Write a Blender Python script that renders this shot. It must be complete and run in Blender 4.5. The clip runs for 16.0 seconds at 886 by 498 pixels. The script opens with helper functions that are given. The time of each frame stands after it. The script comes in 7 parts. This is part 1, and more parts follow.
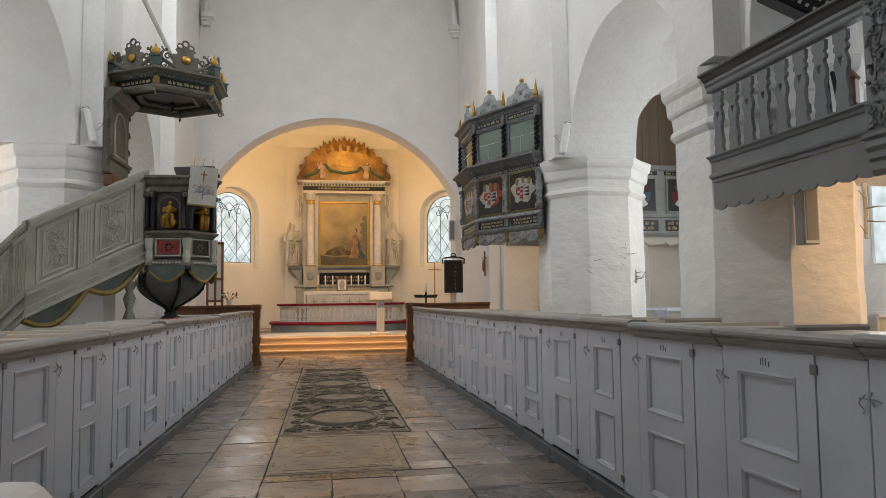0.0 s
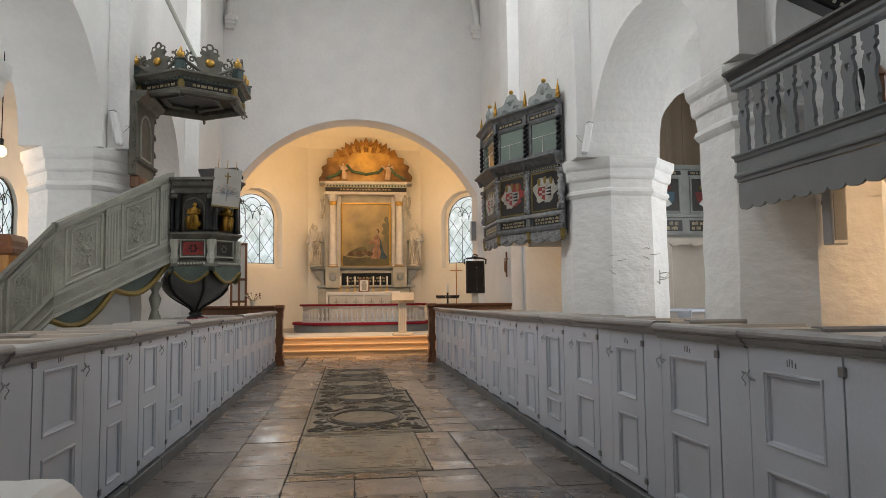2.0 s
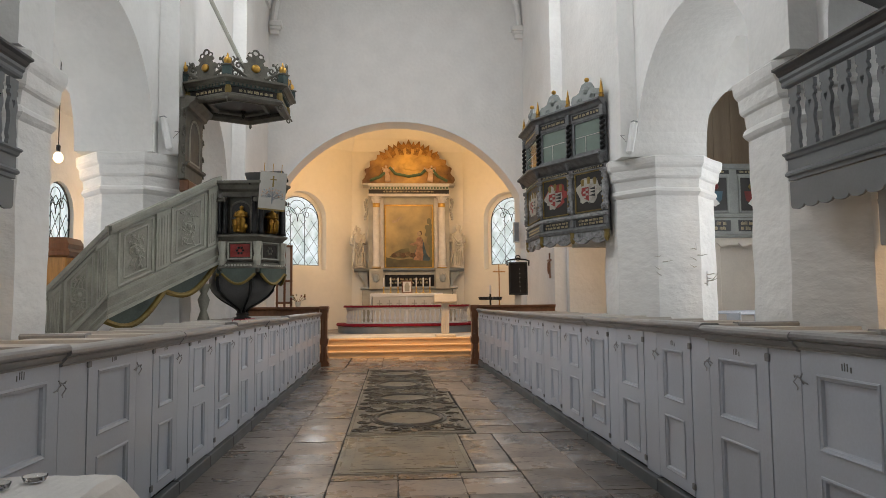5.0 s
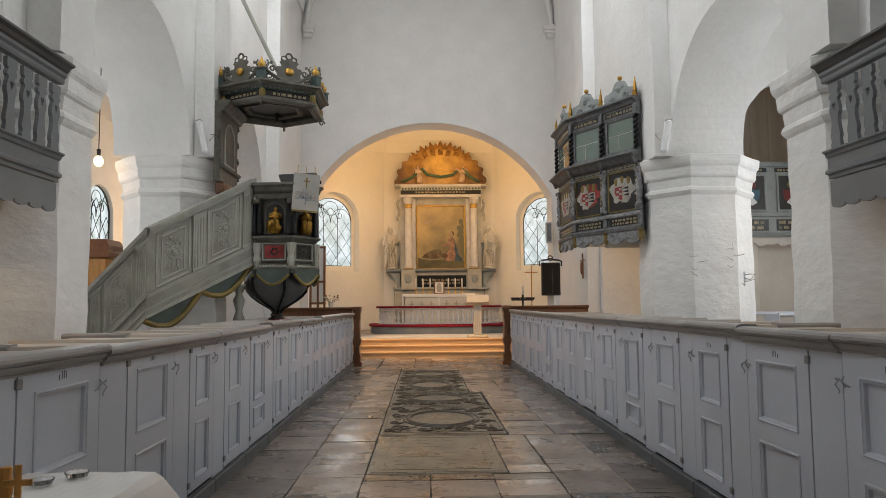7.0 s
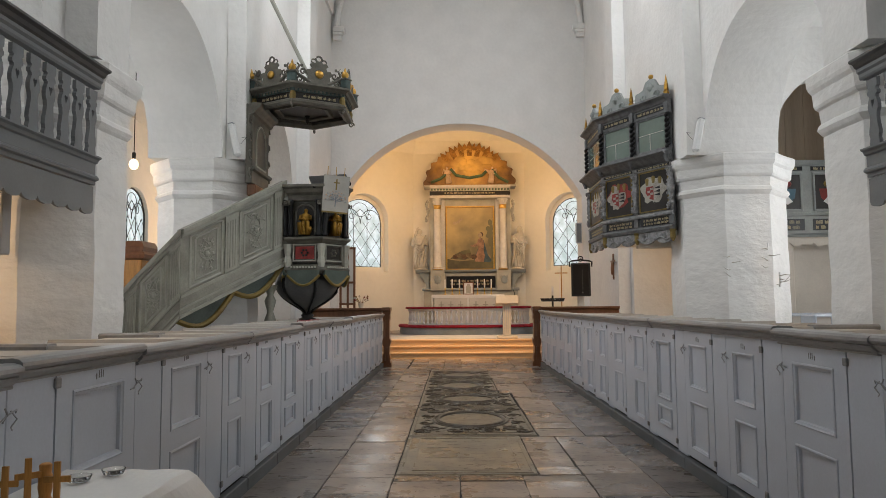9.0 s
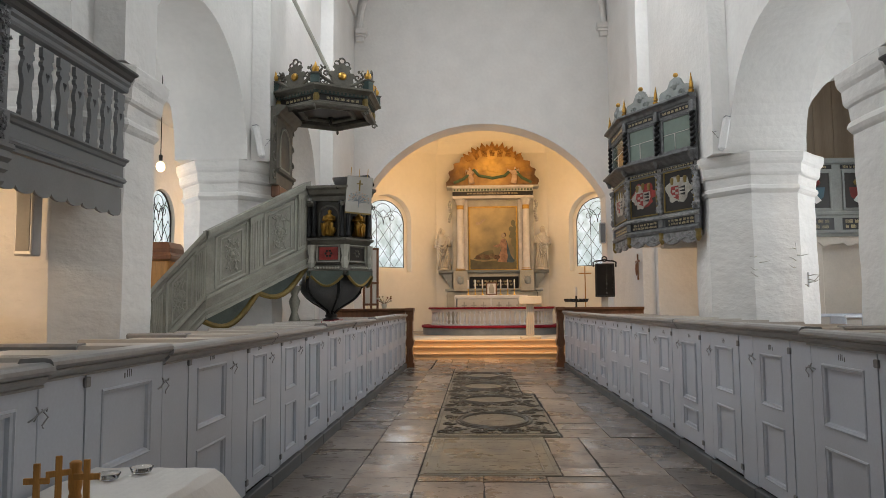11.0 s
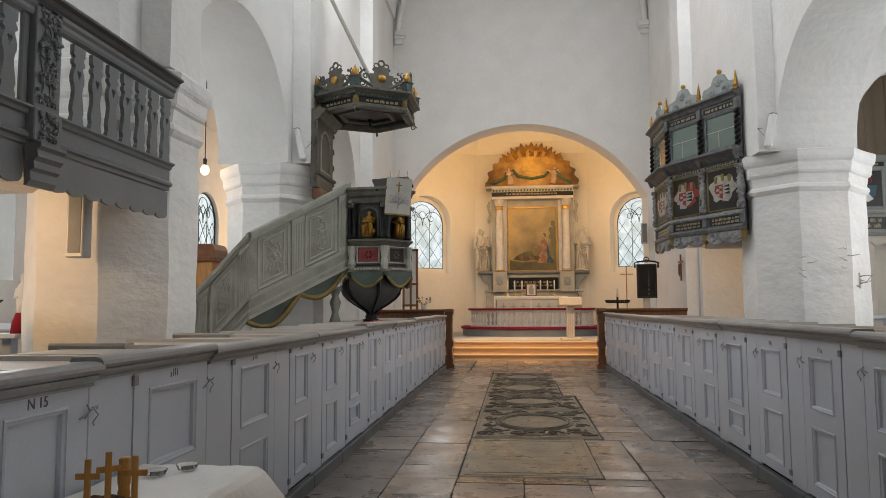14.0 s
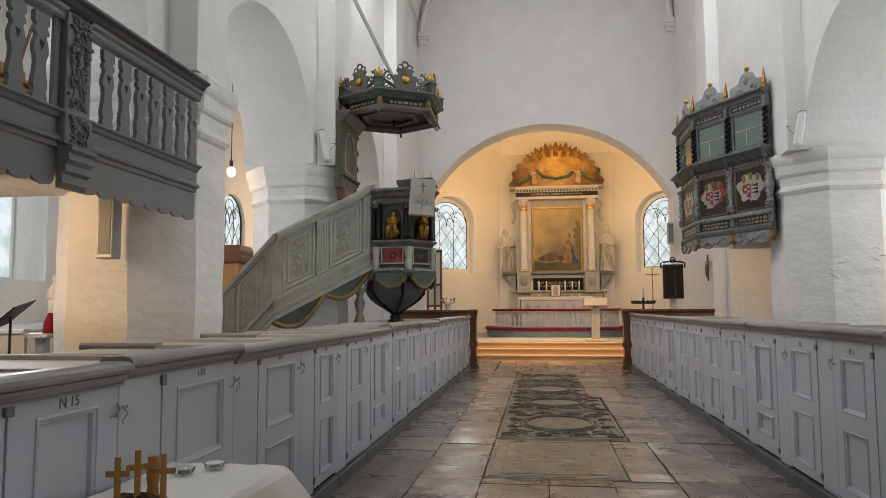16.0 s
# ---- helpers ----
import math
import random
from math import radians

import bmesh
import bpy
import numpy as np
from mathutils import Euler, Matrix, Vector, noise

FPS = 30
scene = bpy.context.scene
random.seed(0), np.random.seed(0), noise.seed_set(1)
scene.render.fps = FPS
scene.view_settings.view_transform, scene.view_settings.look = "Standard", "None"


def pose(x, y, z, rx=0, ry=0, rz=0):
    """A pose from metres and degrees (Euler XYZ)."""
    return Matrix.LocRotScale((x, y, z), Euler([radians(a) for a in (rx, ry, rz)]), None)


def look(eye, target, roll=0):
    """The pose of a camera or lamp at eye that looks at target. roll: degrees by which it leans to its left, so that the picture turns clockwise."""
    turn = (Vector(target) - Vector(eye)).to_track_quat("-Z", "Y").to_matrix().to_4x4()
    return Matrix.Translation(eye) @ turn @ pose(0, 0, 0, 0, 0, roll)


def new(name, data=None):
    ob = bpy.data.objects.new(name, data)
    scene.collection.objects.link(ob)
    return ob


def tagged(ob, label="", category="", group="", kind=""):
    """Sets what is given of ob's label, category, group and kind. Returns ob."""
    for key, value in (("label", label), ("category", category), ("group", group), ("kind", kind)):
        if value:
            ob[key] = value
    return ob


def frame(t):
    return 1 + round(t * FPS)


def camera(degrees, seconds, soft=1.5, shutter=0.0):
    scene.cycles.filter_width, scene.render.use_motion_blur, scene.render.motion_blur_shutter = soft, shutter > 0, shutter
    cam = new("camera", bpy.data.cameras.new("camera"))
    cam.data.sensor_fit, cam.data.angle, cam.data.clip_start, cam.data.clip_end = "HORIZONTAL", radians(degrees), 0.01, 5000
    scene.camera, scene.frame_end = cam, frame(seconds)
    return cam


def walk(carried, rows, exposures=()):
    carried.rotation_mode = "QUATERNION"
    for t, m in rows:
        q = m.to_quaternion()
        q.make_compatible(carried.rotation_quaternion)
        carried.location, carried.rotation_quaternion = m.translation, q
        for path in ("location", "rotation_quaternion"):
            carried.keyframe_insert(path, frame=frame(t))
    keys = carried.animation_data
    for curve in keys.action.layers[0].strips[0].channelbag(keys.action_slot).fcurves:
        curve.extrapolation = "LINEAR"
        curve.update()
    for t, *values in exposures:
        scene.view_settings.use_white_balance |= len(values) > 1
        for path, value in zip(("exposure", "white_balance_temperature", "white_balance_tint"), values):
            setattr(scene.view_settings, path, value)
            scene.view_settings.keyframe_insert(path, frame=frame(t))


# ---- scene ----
cam = camera(64.3, 16.0, soft=0.6)
PATH = [
    (0.0, pose(0, 0, 1.4, 94.105, 0.671, -9.381)),
    (0.5, pose(0, 0, 1.4, 94.126, 0.658, -8.995)),
    (1.0, pose(0, 0, 1.4, 94.146, 0.648, -8.565)),
    (1.5, pose(0, 0, 1.4, 94.162, 0.632, -8.099)),
    (2.0, pose(0, 0, 1.4, 94.178, 0.622, -7.618)),
    (2.5, pose(0, 0, 1.4, 94.196, 0.616, -7.123)),
    (3.0, pose(0, 0, 1.4, 94.216, 0.611, -6.599)),
    (3.5, pose(0, 0, 1.4, 94.243, 0.604, -6.030)),
    (4.0, pose(0, 0, 1.4, 94.279, 0.587, -5.418)),
    (6.5, pose(0, 0, 1.4, 94.384, 0.513, -2.204)),
    (7.0, pose(0, 0, 1.4, 94.405, 0.508, -1.550)),
    (7.5, pose(0, 0, 1.4, 94.426, 0.490, -0.919)),
    (8.0, pose(0, 0, 1.4, 94.445, 0.477, -0.309)),
    (8.5, pose(0, 0, 1.4, 94.466, 0.468, 0.269)),
    (9.0, pose(0, 0, 1.4, 94.489, 0.444, 0.823)),
    (11.5, pose(0, 0, 1.4, 94.559, 0.420, 3.199)),
    (12.0, pose(0, 0, 1.4, 94.577, 0.397, 3.763)),
    (12.5, pose(0, 0, 1.4, 94.595, 0.376, 4.320)),
    (13.0, pose(0, 0, 1.4, 94.613, 0.361, 4.862)),
    (13.5, pose(0, 0, 1.4, 94.628, 0.351, 5.377)),
    (14.0, pose(0, 0, 1.4, 94.644, 0.339, 5.878)),
    (14.5, pose(0, 0, 1.4, 94.661, 0.325, 6.392)),
    (15.0, pose(0, 0, 1.4, 94.679, 0.311, 6.922)),
    (15.5, pose(0, 0, 1.4, 94.694, 0.300, 7.412)),
    (16.0, pose(0, 0, 1.4, 94.702, 0.295, 7.832)),
]
walk(cam, PATH)

# ---- light ----
world = bpy.data.worlds.new("sky")
scene.world = world
world.use_nodes = True
wn = world.node_tree.nodes
sky = wn.new("ShaderNodeTexSky")
sky.sky_type = "NISHITA"
sky.sun_disc = False
sky.sun_elevation, sky.sun_rotation = radians(35), radians(160)
world.node_tree.links.new(sky.outputs[0], wn["Background"].inputs[0])
wn["Background"].inputs[1].default_value = 0.15
sun = new("sun", bpy.data.lights.new("sun", "SUN"))
sun.data.energy, sun.data.angle, sun.data.color = 1.0, radians(15), (1, 0.96, 0.9)
sun.matrix_world = look((0, -20, 30), (4, 0, 0))
scene.view_settings.exposure = 0.0


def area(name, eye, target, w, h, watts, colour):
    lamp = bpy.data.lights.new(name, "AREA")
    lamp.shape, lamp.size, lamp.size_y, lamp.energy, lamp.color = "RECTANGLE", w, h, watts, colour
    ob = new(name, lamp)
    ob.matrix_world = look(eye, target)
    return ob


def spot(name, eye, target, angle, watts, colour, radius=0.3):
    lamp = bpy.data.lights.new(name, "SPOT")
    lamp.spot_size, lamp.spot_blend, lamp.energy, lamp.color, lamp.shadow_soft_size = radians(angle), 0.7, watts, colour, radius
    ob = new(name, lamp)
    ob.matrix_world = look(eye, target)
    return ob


def bulb(name, eye, watts, colour, radius=0.05):
    lamp = bpy.data.lights.new(name, "POINT")
    lamp.energy, lamp.color, lamp.shadow_soft_size = watts, colour, radius
    ob = new(name, lamp)
    ob.location = eye
    return ob


COOL, WARM, AMBER = (0.925, 0.96, 0.99), (1.0, 0.62, 0.30), (1.0, 0.57, 0.21)
# nave width: left and right faces of the arcade walls
XL, XR, TH = -3.65, 4.12, 1.2
YE = 21.35
# daylight in the windows of the side aisles
for yw in (-1.0, 4.4, 9.7, 17.3):
    if yw < 15:
        area("window_light_south", (8.28, yw, 3.2), (0, yw, 2.2), 1.3, 2.4, {-1.0: 25, 4.4: 62, 9.7: 115}[yw], COOL)
    area("window_light_north", (-7.83, yw, 3.2), (0, yw + (2.5 if yw == 4.4 else 0), 2.2), 1.3, 2.4, {-1.0: 25, 4.4: 115}.get(yw, 62), COOL)
# fill lamps added high on the nave walls, above the view, facing across
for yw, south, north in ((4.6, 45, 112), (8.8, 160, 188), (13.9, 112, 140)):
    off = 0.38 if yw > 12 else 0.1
    area("high_fill_light_south", (XR - off, yw, 9.2), (XL, yw + 2.0, 4.0), 1.2, 1.8, south, COOL)
    area("high_fill_light_north", (XL + off, yw, 9.2), (XR, yw + 2.0, 4.0), 1.2, 1.8, north, COOL)
# fill lamp added behind the camera; the west wall has no window
area("west_fill_light", (0.24, -4.6, 7.6), (0.24, 16, 7.5), 2.4, 4.0, 26, COOL)
# warm lamps behind the chancel arch
for xs in (-2.9, 3.4):
    spot("chancel_spot", (xs, 22.55, 5.2), (0.6, 26.6, 4.6), 160, 198, AMBER)
spot("chancel_spot_top", (0.4, 22.6, 6.3), (0.6, 26.6, 5.0), 160, 205, AMBER)
# unseen spot added high in the nave to brighten the steps
spot("steps_fill_spot", (0.3, 15.2, 9.8), (0.3, 19.4, 0.3), 30, 5000, AMBER)
# daylight in the two chancel windows
area("chancel_window_light_north", (-3.05, 25.45, 4.0), (-1.2, 23.2, 3.4), 1.3, 2.2, 22, COOL)
area("chancel_window_light_south", (4.25, 25.45, 4.0), (2.4, 23.2, 3.4), 1.3, 2.2, 22, COOL)
# a warm lamp under the private loft
bulb("loft_lamp", (4.65, 14.2, 2.3), 32, WARM)
# warm lamps under the galleries and in the aisles
for xs in (6.3, -5.8):
    bulb("gallery_lamp", (xs if xs > 0 else -5.0, 4.7, 2.2), 95 if xs > 0 else 62, WARM)
    bulb("aisle_lamp", (xs, 19.7, 2.5), 130, WARM)

# ---- materials ----


def mat(name, colour, rough=0.6, var=0.12, scale=2.0, fine=30.0, bump=0.1, metal=0.0, dist=0.02, tint=None, rand=0.0, stretch=(1, 1, 1), spec=0.28):
    m = bpy.data.materials.new(name)
    m.use_nodes = True
    nt = m.node_tree
    n, l = nt.nodes, nt.links
    b = n["Principled BSDF"]
    tc = n.new("ShaderNodeTexCoord")
    mp = n.new("ShaderNodeMapping")
    mp.inputs["Scale"].default_value = stretch
    l.new(tc.outputs["Object"], mp.inputs[0])
    big, small = n.new("ShaderNodeTexNoise"), n.new("ShaderNodeTexNoise")
    big.inputs["Scale"].default_value, big.inputs["Detail"].default_value = scale, 5
    small.inputs["Scale"].default_value, small.inputs["Detail"].default_value = fine, 4
    l.new(mp.outputs[0], big.inputs[0])
    l.new(mp.outputs[0], small.inputs[0])
    add = n.new("ShaderNodeMath")
    add.operation = "MULTIPLY_ADD"
    l.new(big.outputs[0], add.inputs[0])
    add.inputs[1].default_value = 0.65
    half = n.new("ShaderNodeMath")
    half.operation = "MULTIPLY"
    half.inputs[1].default_value = 0.35
    l.new(small.outputs[0], half.inputs[0])
    l.new(half.outputs[0], add.inputs[2])
    val = add.outputs[0]
    if rand:
        oi = n.new("ShaderNodeObjectInfo")
        ra = n.new("ShaderNodeMath")
        ra.operation = "MULTIPLY_ADD"
        ra.inputs[1].default_value = rand
        l.new(oi.outputs["Random"], ra.inputs[0])
        l.new(val, ra.inputs[2])
        sb = n.new("ShaderNodeMath")
        sb.operation = "SUBTRACT"
        sb.inputs[1].default_value = rand / 2
        l.new(ra.outputs[0], sb.inputs[0])
        val = sb.outputs[0]
    ramp = n.new("ShaderNodeValToRGB")
    c = Vector(colour)
    d = Vector(tint) if tint else c * (1 - 2.2 * var)
    hi = c * (1 + var)
    ramp.color_ramp.elements[0].position, ramp.color_ramp.elements[1].position = 0.3, 0.7
    ramp.color_ramp.elements[0].color = (max(d.x, 0), max(d.y, 0), max(d.z, 0), 1)
    ramp.color_ramp.elements[1].color = (min(hi.x, 1), min(hi.y, 1), min(hi.z, 1), 1)
    l.new(val, ramp.inputs[0])
    l.new(ramp.outputs[0], b.inputs["Base Color"])
    rr = n.new("ShaderNodeMapRange")
    rr.inputs["To Min"].default_value, rr.inputs["To Max"].default_value = rough * 0.8, min(rough * 1.25, 1)
    l.new(small.outputs[0], rr.inputs[0])
    l.new(rr.outputs[0], b.inputs["Roughness"])
    b.inputs["Metallic"].default_value = metal
    b.inputs["Specular IOR Level"].default_value = spec
    if bump:
        bp = n.new("ShaderNodeBump")
        bp.inputs["Strength"].default_value, bp.inputs["Distance"].default_value = bump, dist
        l.new(add.outputs[0], bp.inputs["Height"])
        l.new(bp.outputs[0], b.inputs["Normal"])
    return m


def glow(name, colour, strength):
    m = bpy.data.materials.new(name)
    m.use_nodes = True
    b = m.node_tree.nodes["Principled BSDF"]
    b.inputs["Base Color"].default_value = (0.02, 0.02, 0.02, 1)
    b.inputs["Roughness"].default_value = 0.3
    b.inputs["Emission Color"].default_value = (*colour, 1)
    b.inputs["Emission Strength"].default_value = strength
    return m


LIME = mat("limewash", (0.80, 0.79, 0.77), 0.9, 0.035, 1.4, 11, 0.6, dist=0.05, spec=0.15)
LIMEROUGH = mat("limewash_on_stone", (0.80, 0.79, 0.77), 0.9, 0.035, 2.6, 7, 0.8, dist=0.05, spec=0.15, stretch=(1, 1, 1.6))
VAULT = mat("vault_plaster", (0.81, 0.80, 0.78), 0.9, 0.03, 0.8, 6, 0.35, dist=0.05, spec=0.15)
APSE = mat("chancel_limewash", (0.80, 0.76, 0.68), 0.9, 0.03, 0.7, 6, 0.4, dist=0.04, spec=0.15)
PEW = mat("pew_paint", (0.49, 0.53, 0.60), 0.36, 0.06, 1.6, 60, 0.12, dist=0.004, spec=0.5)
PEWCAP = mat("pew_cap_paint", (0.30, 0.30, 0.30), 0.32, 0.12, 2.5, 40, 0.15, dist=0.004, spec=0.5)
PEWTOP = mat("pew_inside_paint", (0.46, 0.43, 0.39), 0.5, 0.06, 2, 40, 0.1, dist=0.004)
PLINTH = mat("pew_plinth_paint", (0.13, 0.135, 0.14), 0.5, 0.15, 3, 40, 0.2, dist=0.006)
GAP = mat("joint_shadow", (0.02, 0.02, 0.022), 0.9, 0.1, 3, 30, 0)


def worn_stone(name, colour, dark, rough, rand, scale=1.0):
    """Trodden limestone: cloudy tone, dark pits and scratches, gloss that comes and goes."""
    m = mat(name, colour, rough, 0.16, 2.4 * scale, 22, 0.3, dist=0.012, tint=dark, rand=rand, spec=0.5)
    n, l = m.node_tree.nodes, m.node_tree.links
    b = n["Principled BSDF"]
    base = b.inputs["Base Color"].links[0].from_socket
    tc = [q for q in n if q.type == "TEX_COORD"][0]
    oi = n.new("ShaderNodeObjectInfo")
    sh = n.new("ShaderNodeVectorMath")
    sh.operation = "MULTIPLY_ADD"
    l.new(oi.outputs["Random"], sh.inputs[0])
    sh.inputs[1].default_value = (37.0, 91.0, 13.0)
    l.new(tc.outputs["Object"], sh.inputs[2])
    mp = n.new("ShaderNodeMapping")
    mp.inputs["Scale"].default_value = (1.0, 2.2, 1.0)
    l.new(sh.outputs[0], mp.inputs[0])
    pits = n.new("ShaderNodeTexNoise")
    pits.inputs["Scale"].default_value, pits.inputs["Detail"].default_value, pits.inputs["Roughness"].default_value = 7.0 * scale, 8, 0.68
    l.new(mp.outputs[0], pits.inputs[0])
    cut = n.new("ShaderNodeMapRange")
    cut.inputs["From Min"].default_value, cut.inputs["From Max"].default_value = 0.57, 0.66
    l.new(pits.outputs[0], cut.inputs[0])
    mx = n.new("ShaderNodeMix")
    mx.data_type = "RGBA"
    l.new(cut.outputs[0], mx.inputs["Factor"])
    l.new(base, mx.inputs["A"])
    mx.inputs["B"].default_value = (dark[0] * 0.55, dark[1] * 0.55, dark[2] * 0.55, 1)
    l.new(mx.outputs["Result"], b.inputs["Base Color"])
    wear = n.new("ShaderNodeTexNoise")
    wear.inputs["Scale"].default_value, wear.inputs["Detail"].default_value = 1.7, 5
    l.new(sh.outputs[0], wear.inputs[0])
    rr = n.new("ShaderNodeMapRange")
    rr.inputs["From Min"].default_value, rr.inputs["From Max"].default_value = 0.35, 0.65
    rr.inputs["To Min"].default_value, rr.inputs["To Max"].default_value = rough * 0.75, rough * 1.7
    l.new(wear.outputs[0], rr.inputs[0])
    ad = n.new("ShaderNodeMath")
    ad.operation = "MULTIPLY_ADD"
    ad.inputs[1].default_value = 0.3
    l.new(cut.outputs[0], ad.inputs[0])
    l.new(rr.outputs[0], ad.inputs[2])
    l.new(ad.outputs[0], b.inputs["Roughness"])
    return m


STONE = worn_stone("floor_stone", (0.32, 0.25, 0.20), (0.13, 0.103, 0.083), 0.25, 0.35)
DARKSTONE = worn_stone("floor_stone_dark", (0.245, 0.205, 0.178), (0.11, 0.094, 0.083), 0.24, 0.35)
GRAVE = worn_stone("grave_slab_stone", (0.27, 0.225, 0.165), (0.16, 0.135, 0.098), 0.30, 0.1, 1.6)
GRAVEDARK = mat("grave_slab_carving", (0.135, 0.107, 0.078), 0.36, 0.25, 8, 50, 0.5, dist=0.012)
MORTAR = mat("floor_joint", (0.035, 0.03, 0.027), 0.9, 0.2, 6, 60, 0.3)
STEPWOOD = mat("step_boards", (0.62, 0.42, 0.24), 0.4, 0.1, 1.5, 30, 0.1, stretch=(0.3, 6, 6), dist=0.004)
BROWN = mat("dark_oak", (0.22, 0.095, 0.046), 0.33, 0.25, 1.5, 20, 0.15, stretch=(1, 1, 0.15), dist=0.004, spec=0.5)
GREYGAL = mat("gallery_grey_paint", (0.19, 0.197, 0.205), 0.42, 0.08, 2, 50, 0.12, dist=0.004)
GREYDARK = mat("gallery_cornice_paint", (0.10, 0.095, 0.095), 0.4, 0.12, 2, 50, 0.12, dist=0.004)
UNDER = mat("gallery_ceiling_boards", (0.66, 0.62, 0.56), 0.6, 0.06, 2, 30, 0.1)
PULP = mat("pulpit_grey_green", (0.13, 0.122, 0.10), 0.5, 0.2, 6.0, 40, 0.2, dist=0.006)
STAIR = mat("stair_grey_green", (0.34, 0.335, 0.285), 0.5, 0.16, 3.5, 40, 0.2, dist=0.006)
BODY = mat("pulpit_body_paint", (0.085, 0.08, 0.066), 0.45, 0.2, 4, 40, 0.2, dist=0.006)
MUTERED = mat("muted_red_paint", (0.30, 0.04, 0.035), 0.5, 0.25, 7, 50, 0.1)
MUTEWHITE = mat("muted_white_paint", (0.42, 0.39, 0.34), 0.5, 0.22, 7, 50, 0.1)
PULPLT = mat("pulpit_relief", (0.40, 0.395, 0.34), 0.55, 0.10, 4, 50, 0.2, dist=0.006)
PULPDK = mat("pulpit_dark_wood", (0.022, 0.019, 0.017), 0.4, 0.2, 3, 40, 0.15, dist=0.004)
PULPBASE = mat("pulpit_basin", (0.10, 0.10, 0.10), 0.38, 0.2, 3, 40, 0.15, dist=0.004)
PULPGREEN = mat("pulpit_green_cloth_paint", (0.055, 0.085, 0.08), 0.5, 0.2, 3, 40, 0.1)
OCHRE = mat("pulpit_ochre", (0.24, 0.17, 0.05), 0.5, 0.2, 3, 40, 0.1)
GOLD = mat("gilding", (0.58, 0.34, 0.08), 0.38, 0.15, 6, 60, 0.15, metal=1.0, dist=0.004)
BLACK = mat("black_paint", (0.012, 0.012, 0.013), 0.35, 0.2, 4, 50, 0.08)
REDP = mat("red_paint", (0.17, 0.018, 0.014), 0.45, 0.2, 4, 40, 0.1)
REDCL = mat("red_velvet", (0.27, 0.01, 0.025), 0.8, 0.15, 5, 80, 0.2)
WHITEP = mat("white_paint", (0.74, 0.74, 0.73), 0.45, 0.05, 3, 50, 0.08)
LINEN = mat("white_linen", (0.78, 0.76, 0.73), 0.85, 0.04, 3, 90, 0.15)
LINENDK = mat("embroidered_linen", (0.42, 0.40, 0.36), 0.85, 0.08, 4, 90, 0.15)
SANDST = mat("retable_painted_stone", (0.44, 0.42, 0.36), 0.6, 0.12, 3, 40, 0.2)
MARBLE = mat("retable_column_marble", (0.62, 0.58, 0.53), 0.4, 0.10, 4, 30, 0.08)
STATUE = mat("statue_stone", (0.58, 0.53, 0.44), 0.65, 0.15, 4, 40, 0.2)
CARVED = mat("grey_carved_wood", (0.17, 0.173, 0.178), 0.5, 0.25, 9, 50, 0.3, dist=0.008)
LOFTCARVE = mat("loft_carving_grey", (0.30, 0.30, 0.305), 0.5, 0.3, 12, 50, 0.3, dist=0.008)
LOFTGREY = mat("loft_grey_green", (0.30, 0.32, 0.31), 0.5, 0.12, 4, 50, 0.15)
PLANKS = mat("grey_planks", (0.40, 0.34, 0.27), 0.6, 0.14, 1.2, 25, 0.2, stretch=(4, 4, 0.2), dist=0.006)
GLASSG = mat("old_green_pane", (0.15, 0.20, 0.17), 0.10, 0.10, 2, 10, 0.05, spec=0.8)
PINE = mat("light_wood", (0.50, 0.24, 0.06), 0.45, 0.2, 4, 40, 0.1, stretch=(6, 6, 0.6))
BARK = mat("bark", (0.14, 0.085, 0.05), 0.8, 0.3, 14, 60, 0.6)
IRON = mat("wrought_iron", (0.05, 0.05, 0.05), 0.45, 0.2, 8, 60, 0.2, metal=0.6)
SWAG = mat("blue_green_swag_paint", (0.085, 0.11, 0.095), 0.5, 0.2, 3, 40, 0.1)
FIGGOLD = mat("old_gilding", (0.36, 0.20, 0.04), 0.45, 0.3, 10, 60, 0.3, metal=1.0, dist=0.006)
LATCH = mat("painted_latch_iron", (0.36, 0.37, 0.385), 0.45, 0.2, 8, 60, 0.2)
HINGE = mat("hinge_iron", (0.24, 0.24, 0.245), 0.5, 0.2, 8, 60, 0.2, metal=0.3)
SILVER = mat("grey_metal", (0.42, 0.43, 0.44), 0.4, 0.06, 4, 60, 0.05, metal=0.3)
CARPET = mat("pale_carpet", (0.52, 0.52, 0.52), 0.9, 0.12, 2, 60, 0.2)
KNEE = mat("kneeler_board", (0.25, 0.28, 0.30), 0.5, 0.15, 2, 40, 0.1)
SKYGLOW = glow("window_daylight", (0.80, 0.89, 0.93), 1.0)
gn, gk = SKYGLOW.node_tree.nodes, SKYGLOW.node_tree.links
gt, gz, gr = gn.new("ShaderNodeTexCoord"), gn.new("ShaderNodeTexNoise"), gn.new("ShaderNodeValToRGB")
gz.inputs["Scale"].default_value, gz.inputs["Detail"].default_value = 3.0, 7
gr.color_ramp.elements[0].position, gr.color_ramp.elements[1].position = 0.38, 0.62
gr.color_ramp.elements[0].color, gr.color_ramp.elements[1].color = (0.52, 0.62, 0.62, 1), (0.82, 0.90, 0.94, 1)
gk.new(gt.outputs["Object"], gz.inputs[0])
gk.new(gz.outputs[0], gr.inputs[0])
gk.new(gr.outputs[0], gn["Principled BSDF"].inputs["Emission Color"])
BULB = glow("lit_bulb", (1.0, 0.72, 0.40), 5)
BRASS = mat("brass", (0.62, 0.40, 0.13), 0.3, 0.1, 6, 60, 0.05, metal=1.0)
GREEN = mat("garland_green", (0.10, 0.16, 0.09), 0.6, 0.2, 8, 60, 0.2)
